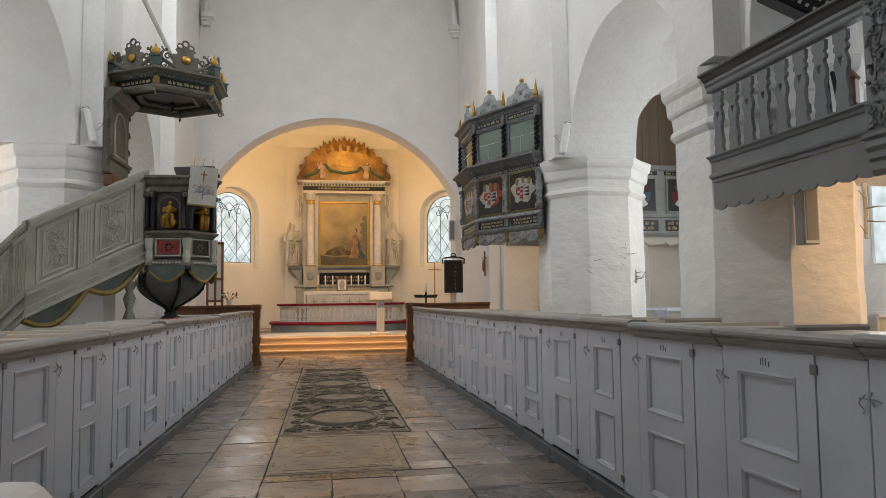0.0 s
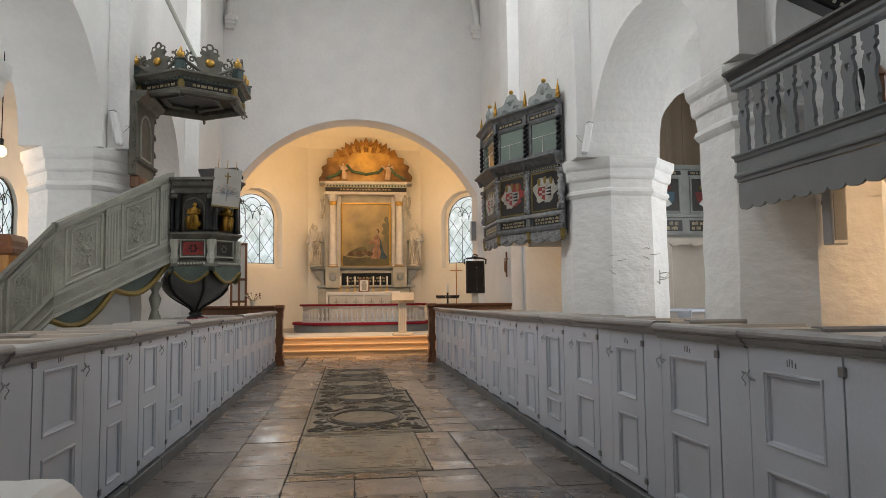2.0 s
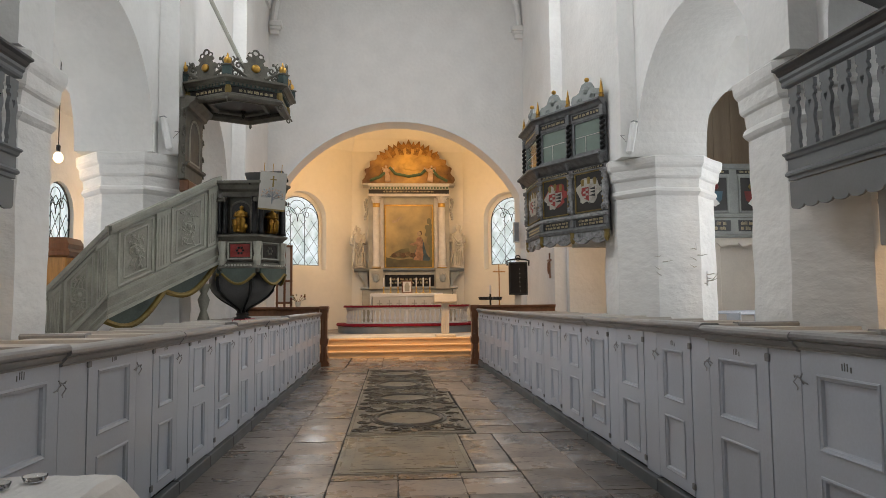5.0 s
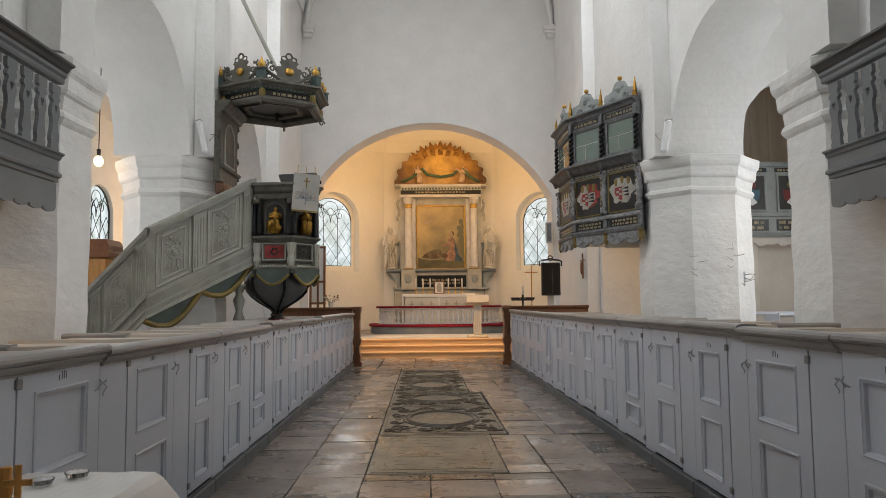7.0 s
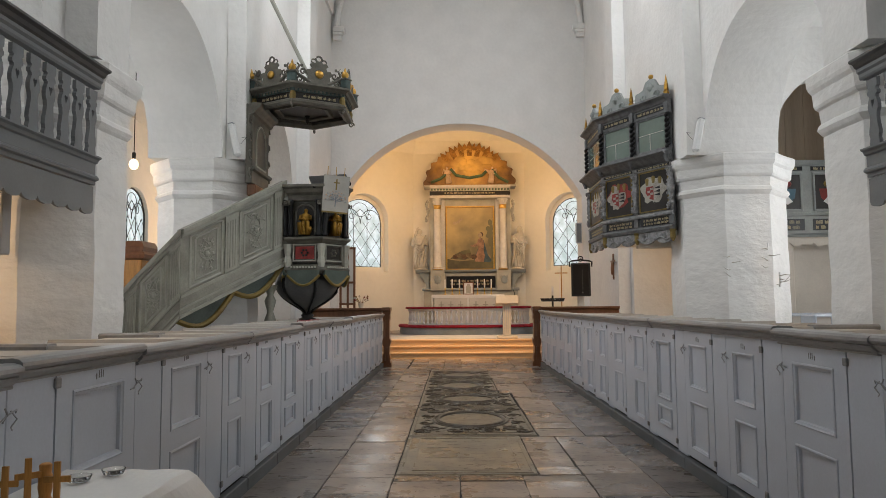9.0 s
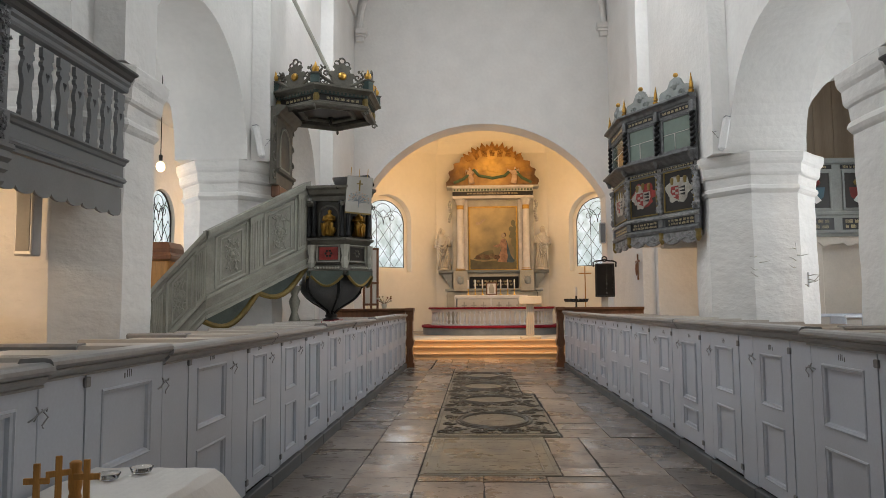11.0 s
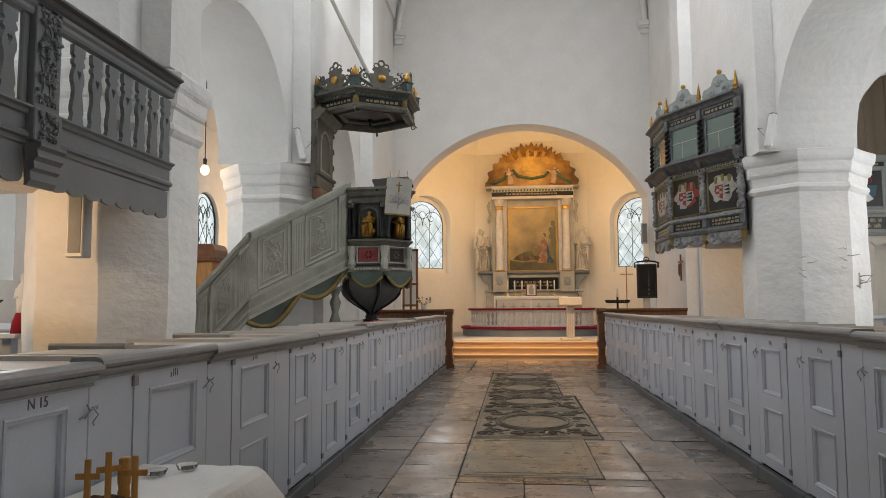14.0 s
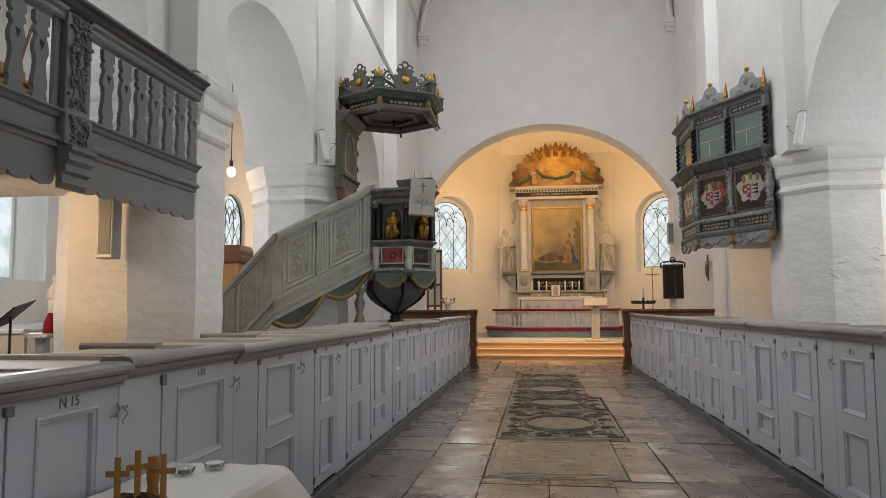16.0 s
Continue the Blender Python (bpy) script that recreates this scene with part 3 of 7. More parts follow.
def leaded_window(name, m, c, w, z0, zs, depth=0.55, leads=True):
    """A round-headed leaded window: glass, lozenge leads and arched tracery, set back in the wall."""
    win = tagged(new(name), "round-headed leaded window with lozenge panes and arched tracery", "window", kind="structure")
    win.location = m @ Vector((c, z0, depth))
    mm = m @ Matrix.Translation((0, 0, depth))
    g = part("pane", extrude(B(), [(c - w, z0), (c + w, z0)] + arcs(c, w, zs, 16, 0, 180), mm @ Matrix.Translation((0, 0, 0.03)), 0.01), SKYGLOW, win)
    g.visible_shadow = False
    inside = lambda u, v: abs(u - c) <= w and v >= z0 and (v <= zs or (u - c) ** 2 + (v - zs) ** 2 <= w * w)
    if not leads:
        part("window_frame", tube(B(), [mm @ Vector((*p, 0)) for p in [(c - w, z0), (c + w, z0)] + arcs(c, w, zs, 16, 0, 180) + [(c - w, z0)]], 0.03, 5), WHITEP, win)
        part("mullion", box(B(), c - 0.015, c + 0.015, z0, zs + w, -0.01, 0.01, 0, mm), WHITEP, win)
        return tagged(win, "plain round-headed aisle window with pale frame", "window")
    bm = B()
    st, sl = w * 0.52, 1.34
    for sgn in (1, -1):
        for k in range(-12, 30):
            run = []
            for i in range(161):
                u = c - w + 2 * w * i / 160
                v = z0 + k * st * sl + sgn * (u - c) * sl
                if inside(u, v) and v < zs + 0.02:
                    run.append((u, v))
            if len(run) > 3:
                tube(bm, [mm @ Vector((*run[0], 0)), mm @ Vector((*run[-1], 0))], 0.0085, 4)
    for k in (-1, 1):
        tube(bm, [mm @ Vector((c + k * w / 3, z0, 0)), mm @ Vector((c + k * w / 3, zs + 0.1, 0)), mm @ Vector((c + k * w * 0.42, zs + w * 0.45, 0)), mm @ Vector((c + k * w * 0.62, zs + w * 0.72, 0))], 0.0105, 4)
        tube(bm, [mm @ Vector((c + k * w / 3, zs + 0.1, 0)), mm @ Vector((c + k * w * 0.22, zs + w * 0.4, 0)), mm @ Vector((c, zs + w * 0.58, 0))], 0.0105, 4)
    part("lead", bm, IRON, win, "dark lozenge leads")
    bm = B()
    for k in (-1, 1):
        tube(bm, [mm @ Vector((c + k * w * 0.5 + w * 0.5 * math.cos(a), zs + w * 0.62 * math.sin(a) - 0.05, 0)) for a in np.linspace(0, math.pi, 13)], 0.012, 4)
        tube(bm, [mm @ Vector((c + k * w * 0.42 + 0.1 * math.cos(a), zs + 0.22 + 0.1 * math.sin(a), 0)) for a in np.linspace(0, 2 * math.pi, 11)], 0.010, 4)
    tube(bm, [mm @ Vector((c + w * 0.36 * math.cos(a), zs + w * 0.55 + w * 0.3 * math.sin(a), 0)) for a in np.linspace(0, 2 * math.pi, 15)], 0.011, 4)
    part("tracery", bm, IRON, win, "dark curved tracery leads")
    if depth > 0.2:
        bm = B()
        g2 = w + 0.16
        box(bm, c - g2, c + g2, z0 - 0.25, z0, -0.02, 0.10, 0, mm)
        for k in (-1, 1):
            box(bm, min(c + k * w, c + k * g2), max(c + k * w, c + k * g2), z0, zs, -0.02, 0.10, 0, mm)
        inn, outer = arcs(c, w, zs, 16), arcs(c, g2, zs, 16)
        for q in range(16):
            extrude(bm, [inn[q], inn[q + 1], outer[q + 1], outer[q]], mm @ Matrix.Translation((0, 0, -0.02)), 0.12)
        part("rebate", bm, APSE, win, "limewashed rebate round the panes")
    bm = B()
    rim = [(c - w, z0), (c + w, z0)] + arcs(c, w, zs, 16, 0, 180) + [(c - w, z0)]
    tube(bm, [mm @ Vector((*p, 0)) for p in rim], 0.022, 5)
    part("window_frame", bm, IRON, win)
    return win


leaded_window("window_1", mL, 1.74, 0.86, 2.80, 4.44, 0.36)
leaded_window("window_2", mR, 1.88, 0.86, 2.80, 4.44, 0.36)
n = 3
for side, x0 in ((1, ARX), (-1, ALX)):
    m = axes((x0, 0, 0), (0, 1, 0), (0, 0, 1), (side, 0, 0))
    for yw in WINS:
        leaded_window(f"window_{n}", m, yw, 0.72, 1.9, 3.65, 0.10 if yw > 15 else 0.6, yw > 15)
        n += 1

# floor bed and chancel platform with three steps
tagged(part("floor", box(B(), ALX - 0.9, ARX + 0.9, -5.4, 28, -0.2, -0.012), MORTAR), "dark joints of the stone floor", "floor", kind="structure")
for i, (y, z) in enumerate(((18.42, 0.15), (18.75, 0.30), (19.08, 0.45))):
    bm = box(B(), XL, XR, y, 22.2 if i == 2 else y + 0.36, z - 0.15 if i else -0.01, z - 0.004 if i < 2 else z)
    box(bm, XL, XR, y - 0.03, y + 0.3, z - 0.035, z + 0.002, 0.008)
    tagged(part(f"step_{i + 1}", bm, STEPWOOD), "pale wooden chancel step", "step", kind="structure")
tagged(part("floor_chancel", box(B(), -4.7, 5.9, 22.2, 27.4, 0.0, 0.45), STONE), "stone chancel floor", "floor", kind="structure")

# ---- pews ----
ZN, ZS = 1.205, 1.245


def pierced(xa, xb, ys, zs):
    """A door board with openings for its panels: the middle column's every second cell is open."""
    bm = B()
    v = [[[bm.verts.new((x, y, z)) for z in zs] for y in ys] for x in (xa, xb)]
    solid = lambda i, j: 0 <= i < len(ys) - 1 and 0 <= j < len(zs) - 1 and not (i == 1 and j % 2 == 1)
    for i in range(len(ys) - 1):
        for j in range(len(zs) - 1):
            if not solid(i, j):
                continue
            for k in (0, 1):
                bm.faces.new((v[k][i][j], v[k][i + 1][j], v[k][i + 1][j + 1], v[k][i][j + 1]))
            for di, dj, p, q in ((-1, 0, (i, j), (i, j + 1)), (1, 0, (i + 1, j), (i + 1, j + 1)), (0, -1, (i, j), (i + 1, j)), (0, 1, (i, j + 1), (i + 1, j + 1))):
                if not solid(i + di, j + dj):
                    bm.faces.new((v[0][p[0]][p[1]], v[0][q[0]][q[1]], v[1][q[0]][q[1]], v[1][p[0]][p[1]]))
    return bm


def sunk_mould(xf, s, y0, y1, z0, z1, steps):
    """Mitred moulding that steps from the door's face down to its sunk panel; steps: (inset, depth) pairs."""
    bm = B()
    loops = []
    for i, d in steps:
        loops.append([bm.verts.new((xf + s * d, y, z)) for y, z in ((y0 + i, z0 + i), (y1 - i, z0 + i), (y1 - i, z1 - i), (y0 + i, z1 - i))])
    for p, q in zip(loops, loops[1:]):
        for k in range(4):
            bm.faces.new((p[k], p[(k + 1) % 4], q[(k + 1) % 4], q[k]))
    return bm


CAP = [(0.0, 0.0), (0.010, 0.002), (0.013, 0.010), (0.008, 0.014), (0.020, 0.024), (0.032, 0.036), (0.034, 0.044), (0.028, 0.047), (0.046, 0.052), (0.054, 0.064), (0.052, 0.078), (0.040, 0.089), (0.015, 0.094), (-0.075, 0.090), (-0.085, 0.07), (-0.085, 0.0)]


def pew(xf, s, y0, y1, rnd, style, xe, fixed=None, moulded_end=False):
    """One box pew: a door with two panels, a fixed panel beside it, plinth, moulded cap, bench and back. s: +1 south, -1 north."""
    p = thing("box_pew", (xf, y0, 0), "grey-painted box pew with panelled door, moulded cap and iron latch", "pew", "box pews along the aisle")
    ZP = ZS if s > 0 else ZN
    sx = lambda a, b: tuple(sorted((xf + s * a, xf + s * b)))
    yh = y0 + (fixed or (y1 - y0) * rnd.uniform(0.29, 0.34))
    dz = rnd.uniform(-0.012, 0.012)
    part("plinth", box(B(), *sx(-0.03, 0.05), y0 + 0.002, y1 - 0.002, -0.01, 0.10, 0.008), PLINTH, p, "dark grey plinth board")
    # near-black sheet that puts the shade of the door joints into colour
    part("shade_backing", box(B(), *sx(0.018, 0.03), y0, y1, 0.1, ZP - 0.09), GAP, p)
    part("fixed_panel", box(B(), *sx(0.0, 0.017), y0 + 0.005, yh - 0.002, 0.105, ZP - 0.088 + dz, 0.003), PEW, p)
    a, b = yh + 0.125, y1 - 0.13
    zs = ((0.20, 0.585), (0.70, 1.05)) if style == 0 else ((0.265, 0.44), (0.51, 1.04))
    db, dt = 0.118 + rnd.uniform(0, 0.012), ZP - 0.092 + dz
    d = part("door", pierced(xf - s * 0.003, xf + s * 0.017, (yh + 0.003, a, b, y1 - 0.006), (db, zs[0][0], zs[0][1], zs[1][0], zs[1][1], dt)), PEW, p)
    for z0, z1 in zs:
        part("panel", box(B(), *sx(0.014, 0.0172), a, b, z0, z1), PEW, d)
        part("moulding", sunk_mould(xf, s, a - 0.003, b + 0.003, z0 - 0.003, z1 + 0.003, ((0, -0.003), (0.001, -0.008 - 0.006 * style), (0.009, -0.011 - 0.008 * style), (0.013, -0.005), (0.024 + 0.008 * style, -0.001), (0.029 + 0.008 * style, 0.0142))), PEW, d)
    for z in (1.075, 0.165):
        part("hinge", box(B(), *sx(-0.014, 0.0), yh - 0.019, yh + 0.021, z, z + 0.042, 0.004), HINGE, d, "small iron hinge")
    sag = rnd.uniform(-0.012, 0.012)
    bm = tube(B(), [(xf - s * 0.008, y1 - 0.062, 1.004 + sag), (xf - s * 0.016, y1 - 0.05, 1.012 + sag), (xf - s * 0.016, y1 - 0.01, 1.02), (xf - s * 0.022, y1 + 0.028, 1.024 - sag), (xf - s * 0.014, y1 + 0.036, 1.012 - sag)], 0.0033, 6)
    tube(bm, [(xf - s * 0.004, y1 - 0.022, 0.992), (xf - s * 0.02, y1 - 0.018, 1.02), (xf - s * 0.012, y1 - 0.024, 1.045)], 0.0038, 6)
    tube(bm, [(xf - s * 0.004, y1 + 0.022, 1.03), (xf - s * 0.024, y1 + 0.03, 1.0), (xf - s * 0.012, y1 + 0.014, 0.972), (xf - s * 0.008, y1 + 0.03, 0.96)], 0.003, 6)
    part("latch", bm, LATCH, d, "grey-painted iron hook latch")
    if s < 0 and abs(y0 - 1.57) < 0.01:
        words("number_mark", "N 15", axes((xf + 0.0045, (a + b) / 2, 1.083), (0, 1, 0), (0, 0, 1), (1, 0, 0)), 0.052, PLINTH, d, 0.0008)
        numbered = True
    else:
        numbered = False
    # painted pew number as plain bars
    c = (a + b) / 2
    bm = B()
    for k, (o, w, h) in enumerate(() if numbered else ((-0.034, 0.009, 0.026), (-0.010, 0.007, 0.042), (0.008, 0.006, 0.045), (0.026, 0.006, 0.04))):
        box(bm, *sx(-0.0042, -0.003), c + o - w / 2, c + o + w / 2, 1.083 - (0.004 if k == 0 else 0), 1.083 + h * 0.8)
    if not numbered:
        part("number_mark", bm, PLINTH, d, "faint dark painted number mark")
    zb = ZP - 0.092
    proud = rnd.uniform(0.0, 0.011)
    g = 0.004
    part("cap", sweep(B(), [(xf, y0 + g, zb + dz), (xf, y1 + 0.012, zb + dz)], [(o + proud, u * (1 + 6 * proud)) for o, u in CAP], -s if s > 0 else 1), PEWCAP, p, "worn moulded grey cap rail")
    # back with its own cap, bench and book ledge
    part("back", box(B(), *sx(0.03, abs(xe - xf)), y0 - 0.015, y0 + 0.015, 0.1, ZP - 0.10, 0.004), PEWTOP, p)
    part("back_cap", sweep(B(), [(xf + s * 0.08, y0, ZP - 0.10), (xe, y0, ZP - 0.10)], [(-0.045, 0), (-0.05, 0.02), (-0.035, 0.045), (0.035, 0.045), (0.05, 0.02), (0.045, 0)], 1), PEWTOP, p, "pale cap of the pew back")
    part("book_ledge", box(B(), *sx(0.08, abs(xe - xf) - 0.05), y1 - 0.56, y1 - 0.02, ZP - 0.105, ZP - 0.08, 0.004), PEWTOP, p, "pale sloping book ledge")
    part("bench", box(B(), *sx(0.04, abs(xe - xf) - 0.03), y0 + 0.02, y0 + 0.40, 0.40, 0.44, 0.006), PEWTOP, p)
    part("end_post", box(B(), *sx(abs(xe - xf) - 0.03, abs(xe - xf) + 0.02), y0 - 0.03, y0 + 0.05, 0, ZP - 0.10, 0.006), PEW, p)
    if moulded_end:
        part("end_cap", sweep(B(), [(xe - s * 0.5, y0, ZP - 0.098), (xe + s * 0.05, y0, ZP - 0.098)], [(-0.05, 0), (-0.062, 0.015), (-0.066, 0.04), (-0.05, 0.056), (0.05, 0.056), (0.066, 0.04), (0.062, 0.015), (0.05, 0)], 1), PEWCAP, p, "dark moulded end of the pew back")
    return p


def run(a, b, n):
    return [a + (b - a) * i / n for i in range(n + 1)]


rnd = random.Random(4)
RY = [0.5, 1.41, 2.33, 3.30, 4.29, 5.165, 6.09, 7.01, 7.89] + run(8.82, 15.92, 8)
LY = [-0.5, 0.56, 1.57, 2.53, 3.555, 4.595, 5.455, 6.35, 7.25, 8.15, 9.08] + run(10.0, 15.92, 7)
SENDS, NENDS = (4, 6), (5, 7)
for i in range(len(RY) - 1):
    pew(1.97, 1, RY[i], RY[i + 1], rnd, 1 if i in (6, 11) else 0, 3.55, {2: 0.29, 3: 0.295, 4: 0.277, 5: 0.278, 6: 0.26, 7: 0.252}.get(i), i in SENDS)
for i in range(len(LY) - 1):
    pew(-1.60, -1, LY[i], LY[i + 1], rnd, 1 if i == 7 else 0, -3.12, {2: 0.39, 3: 0.315, 4: 0.327, 5: 0.307, 6: 0.296, 7: 0.232, 8: 0.33}.get(i), i in NENDS)


def aisle_bench(x0, x1, y):
    p = thing("aisle_bench", (x0, y, 0), "grey-painted pew back with moulded cap in the side aisle", "pew", "pews in the side aisles")
    part("back", box(B(), x0, x1, y - 0.02, y + 0.02, 0, ZN - 0.06), PEWTOP, p)
    part("cap", sweep(B(), [(x0, y, ZN - 0.06), (x1, y, ZN - 0.06)], [(-0.045, 0), (-0.05, 0.02), (-0.035, 0.045), (0.035, 0.045), (0.05, 0.02), (0.045, 0)], 1), PEW, p)
    part("bench", box(B(), x0 + 0.02, x1 - 0.02, y + 0.02, y + 0.4, 0.4, 0.44), PEWTOP, p)
    part("end_panel", box(B(), x0 - 0.03, x0, y - 0.05, y + 0.42, 0, ZN - 0.03, 0.006), PEW, p)


for y in run(2.0, 15.2, 14):
    aisle_bench(5.8, 7.9, y)
    aisle_bench(-7.4, -5.3, y)

# brown front boards at the east end of the pews, with carved end posts
for s, x0, x1, xp in ((1, 1.99, 3.75, 1.89), (-1, -3.35, -1.62, -1.52)):
    t = thing("pew_front_screen", ((x0 + x1) / 2, 16.1, 0), "dark brown panelled pew front with carved end post", "screen", "brown pew fronts")
    part("board", box(B(), x0, x1, 16.05, 16.10, 0.0, 1.26, 0.006), BROWN, t)
    for k in range(3):
        w = (x1 - x0) / 3
        bm = B()
        a, b = x0 + k * w + 0.09, x0 + (k + 1) * w - 0.09
        for q in ((a, b, 0.25, 0.28), (a, b, 1.05, 1.08), (a, a + 0.03, 0.28, 1.05), (b - 0.03, b, 0.28, 1.05)):
            box(bm, q[0], q[1], 16.03, 16.05, q[2], q[3], 0.005)
        part("moulding", bm, BROWN, t)
    part("top_rail", sweep(B(), [(x0 - 0.05, 16.08, 1.26), (x1, 16.08, 1.26)], [(-0.06, 0), (-0.1, 0.03), (-0.11, 0.07), (0.11, 0.07), (0.1, 0.03), (0.06, 0)], 1), BROWN, t)
    bm = B()
    pr = [(0.11, 0.0), (0.11, 0.08), (0.08, 0.12), (0.09, 0.2), (0.065, 0.3), (0.06, 0.44), (0.09, 0.52), (0.10, 0.58), (0.07, 0.64), (0.065, 1.0), (0.08, 1.1), (0.075, 1.16), (0.095, 1.26)]
    extrude(bm, [(w, z) for w, z in pr] + [(-w, z) for w, z in pr[::-1]], axes((xp, 16.04, 0), (1, 0, 0), (0, 0, 1), (0, 1, 0)), 0.26)
    for z0, z1 in ((0.68, 1.04), (0.14, 0.44)):
        tube(bm, [(xp - 0.03, 16.03, z0), (xp - 0.03, 16.03, z1), (xp + 0.03, 16.03, z1), (xp + 0.03, 16.03, z0), (xp - 0.03, 16.03, z0)], 0.012, 5)
    part("end_post", bm, BROWN, t, "carved brown end post")
    part("post_cap", box(B(), xp - 0.10, xp + 0.10, 15.98, 16.34, 1.26, 1.34, 0.012), BROWN, t)

# ---- grave slabs in the aisle ----


def grave(y0, y1, x0, x1, carved, rnd, label):
    g = thing("grave_slab", ((x0 + x1) / 2, y0, 0), label, "grave slab", "grave slabs in the aisle")
    bm = box(B(), x0, x1, y0, y1, -0.09, 0.004, 0.008)
    part("slab", bm, GRAVE, g)
    cx, cy = (x0 + x1) / 2, (y0 + y1) / 2
    bm = B()
    for o in (0.035, 0.13):
        for q in ((x0 + o, x1 - o, y0 + o, y0 + o + 0.012), (x0 + o, x1 - o, y1 - o - 0.012, y1 - o), (x0 + o, x0 + o + 0.012, y0 + o, y1 - o), (x1 - o - 0.012, x1 - o, y0 + o, y1 - o)):
            box(bm, q[0], q[1], q[2], q[3], 0.002, 0.0075)
    part("border", bm, GRAVEDARK if carved else GRAVE, g, "carved double border")
    if not carved:
        bm = B()
        for k in range(9):
            y = y1 - 0.3 - k * 0.15
            x = x0 + 0.22
            while x < x1 - 0.3:
                w = rnd.uniform(0.05, 0.16)
                if rnd.random() < 0.55:
                    box(bm, x, x + w, y, y + 0.012, 0.0015, 0.0048)
                x += w + 0.04
        part("worn_inscription", bm, GRAVEDARK, g, "worn unreadable inscription")
        return g
    bm = B()
    wx, wy = (x1 - x0) * 0.29, min((y1 - y0) * 0.26, 0.6)
    for k, r in ((1.0, 0.026), (1.14, 0.014)):
        tube(bm, [(cx + k * wx * math.cos(a), cy + k * wy * math.sin(a), 0.006) for a in np.linspace(0, 2 * math.pi, 41)], r, 6)
    part("oval_wreath", bm, GRAVEDARK, g, "raised carved oval wreath")
    bm = B()
    for sx in (-1, 1):
        for sy in (-1, 1):
            m = pose(cx + sx * wx * 1.12, cy + sy * wy * 1.16, 0.003, 0, 0, rnd.uniform(0, 360))
            scroll(bm, m, 0.13, 1.5, 0.016, 0.012, sx * sy)
            scroll(bm, pose(cx + sx * wx * 0.5, cy + sy * wy * 1.42, 0.003), 0.10, 1.5, 0.014, 0.012, -sx * sy)
            scroll(bm, pose(cx + sx * wx * 1.35, cy + sy * wy * 0.5, 0.003), 0.09, 1.3, 0.013, 0.012, sx)
            scroll(bm, pose(cx + sx * wx * 1.42, cy + sy * wy * 1.5, 0.003), 0.10, 1.5, 0.014, 0.012, -sx)
            scroll(bm, pose(cx + sx * wx * 0.2, cy + sy * wy * 1.25, 0.003), 0.07, 1.5, 0.012, 0.012, sx)
    for k in range(130):
        x, y = rnd.uniform(x0 + 0.16, x1 - 0.16), rnd.uniform(y0 + 0.16, y1 - 0.16)
        if ((x - cx) / (wx * 1.25)) ** 2 + ((y - cy) / (wy * 1.25)) ** 2 > 1:
            ball(bm, (x, y, 0.002), rnd.uniform(0.018, 0.045), 1, 1.2, 0.4, 6)
    part("leaf_carving", bm, GRAVEDARK, g, "worn scrolling leaf carving")
    return g


rnd = random.Random(11)
grave(5.94, 7.62, -0.487, 0.69, False, rnd, "worn greenish grave slab with an unreadable inscription")
grave(7.66, 9.72, -0.487, 0.885, True, rnd, "carved stone grave slab with an oval wreath and leaf scrolls")
grave(9.76, 11.26, -0.487, 0.87, True, rnd, "carved stone grave slab with an oval wreath and leaf scrolls")
grave(11.30, 13.15, -0.485, 0.70, True, rnd, "carved stone grave slab with an oval wreath and leaf scrolls")
grave(13.18, 14.9, -0.48, 0.72, True, rnd, "carved stone grave slab with an oval wreath and leaf scrolls")

# ---- side galleries ----


def sawn_baluster(m, depth):
    """A flat sawn baluster with a waved outline and a heart cut right through it; u across, v up."""
    side = [(0.078, 0.0), (0.078, 0.05), (0.066, 0.075), (0.070, 0.10), (0.079, 0.115), (0.074, 0.16), (0.058, 0.22), (0.052, 0.27), (0.060, 0.315), (0.077, 0.345), (0.080, 0.385), (0.066, 0.43), (0.052, 0.455), (0.055, 0.475), (0.078, 0.485), (0.079, 0.51), (0.060, 0.53), (0.060, 0.545), (0.080, 0.555), (0.080, 0.63)]
    heart = [(0.0, 0.362), (0.012, 0.388), (0.024, 0.412), (0.025, 0.428), (0.014, 0.440), (0.0, 0.426)]
    bm = B()
    for s in (-1, 1):
        loop = [(0.0, 0.0)] + [(s * u * 0.9, v) for u, v in side] + [(0.0, 0.63)] + [(s * u, v) for u, v in heart[::-1]]
        f = [bm.verts.new(m @ Vector((u, v, 0))) for u, v in loop]
        k = [bm.verts.new(m @ Vector((u, v, depth))) for u, v in loop]
        bm.faces.new(f)
        bm.faces.new(k[::-1])
        n = len(loop)
        for i in range(n):
            if i in (len(side) + 1, n - 1):
                continue
            bm.faces.new((f[i], k[i], k[(i + 1) % n], f[(i + 1) % n]))
    bmesh.ops.remove_doubles(bm, verts=bm.verts, dist=0.0005)
    return bm


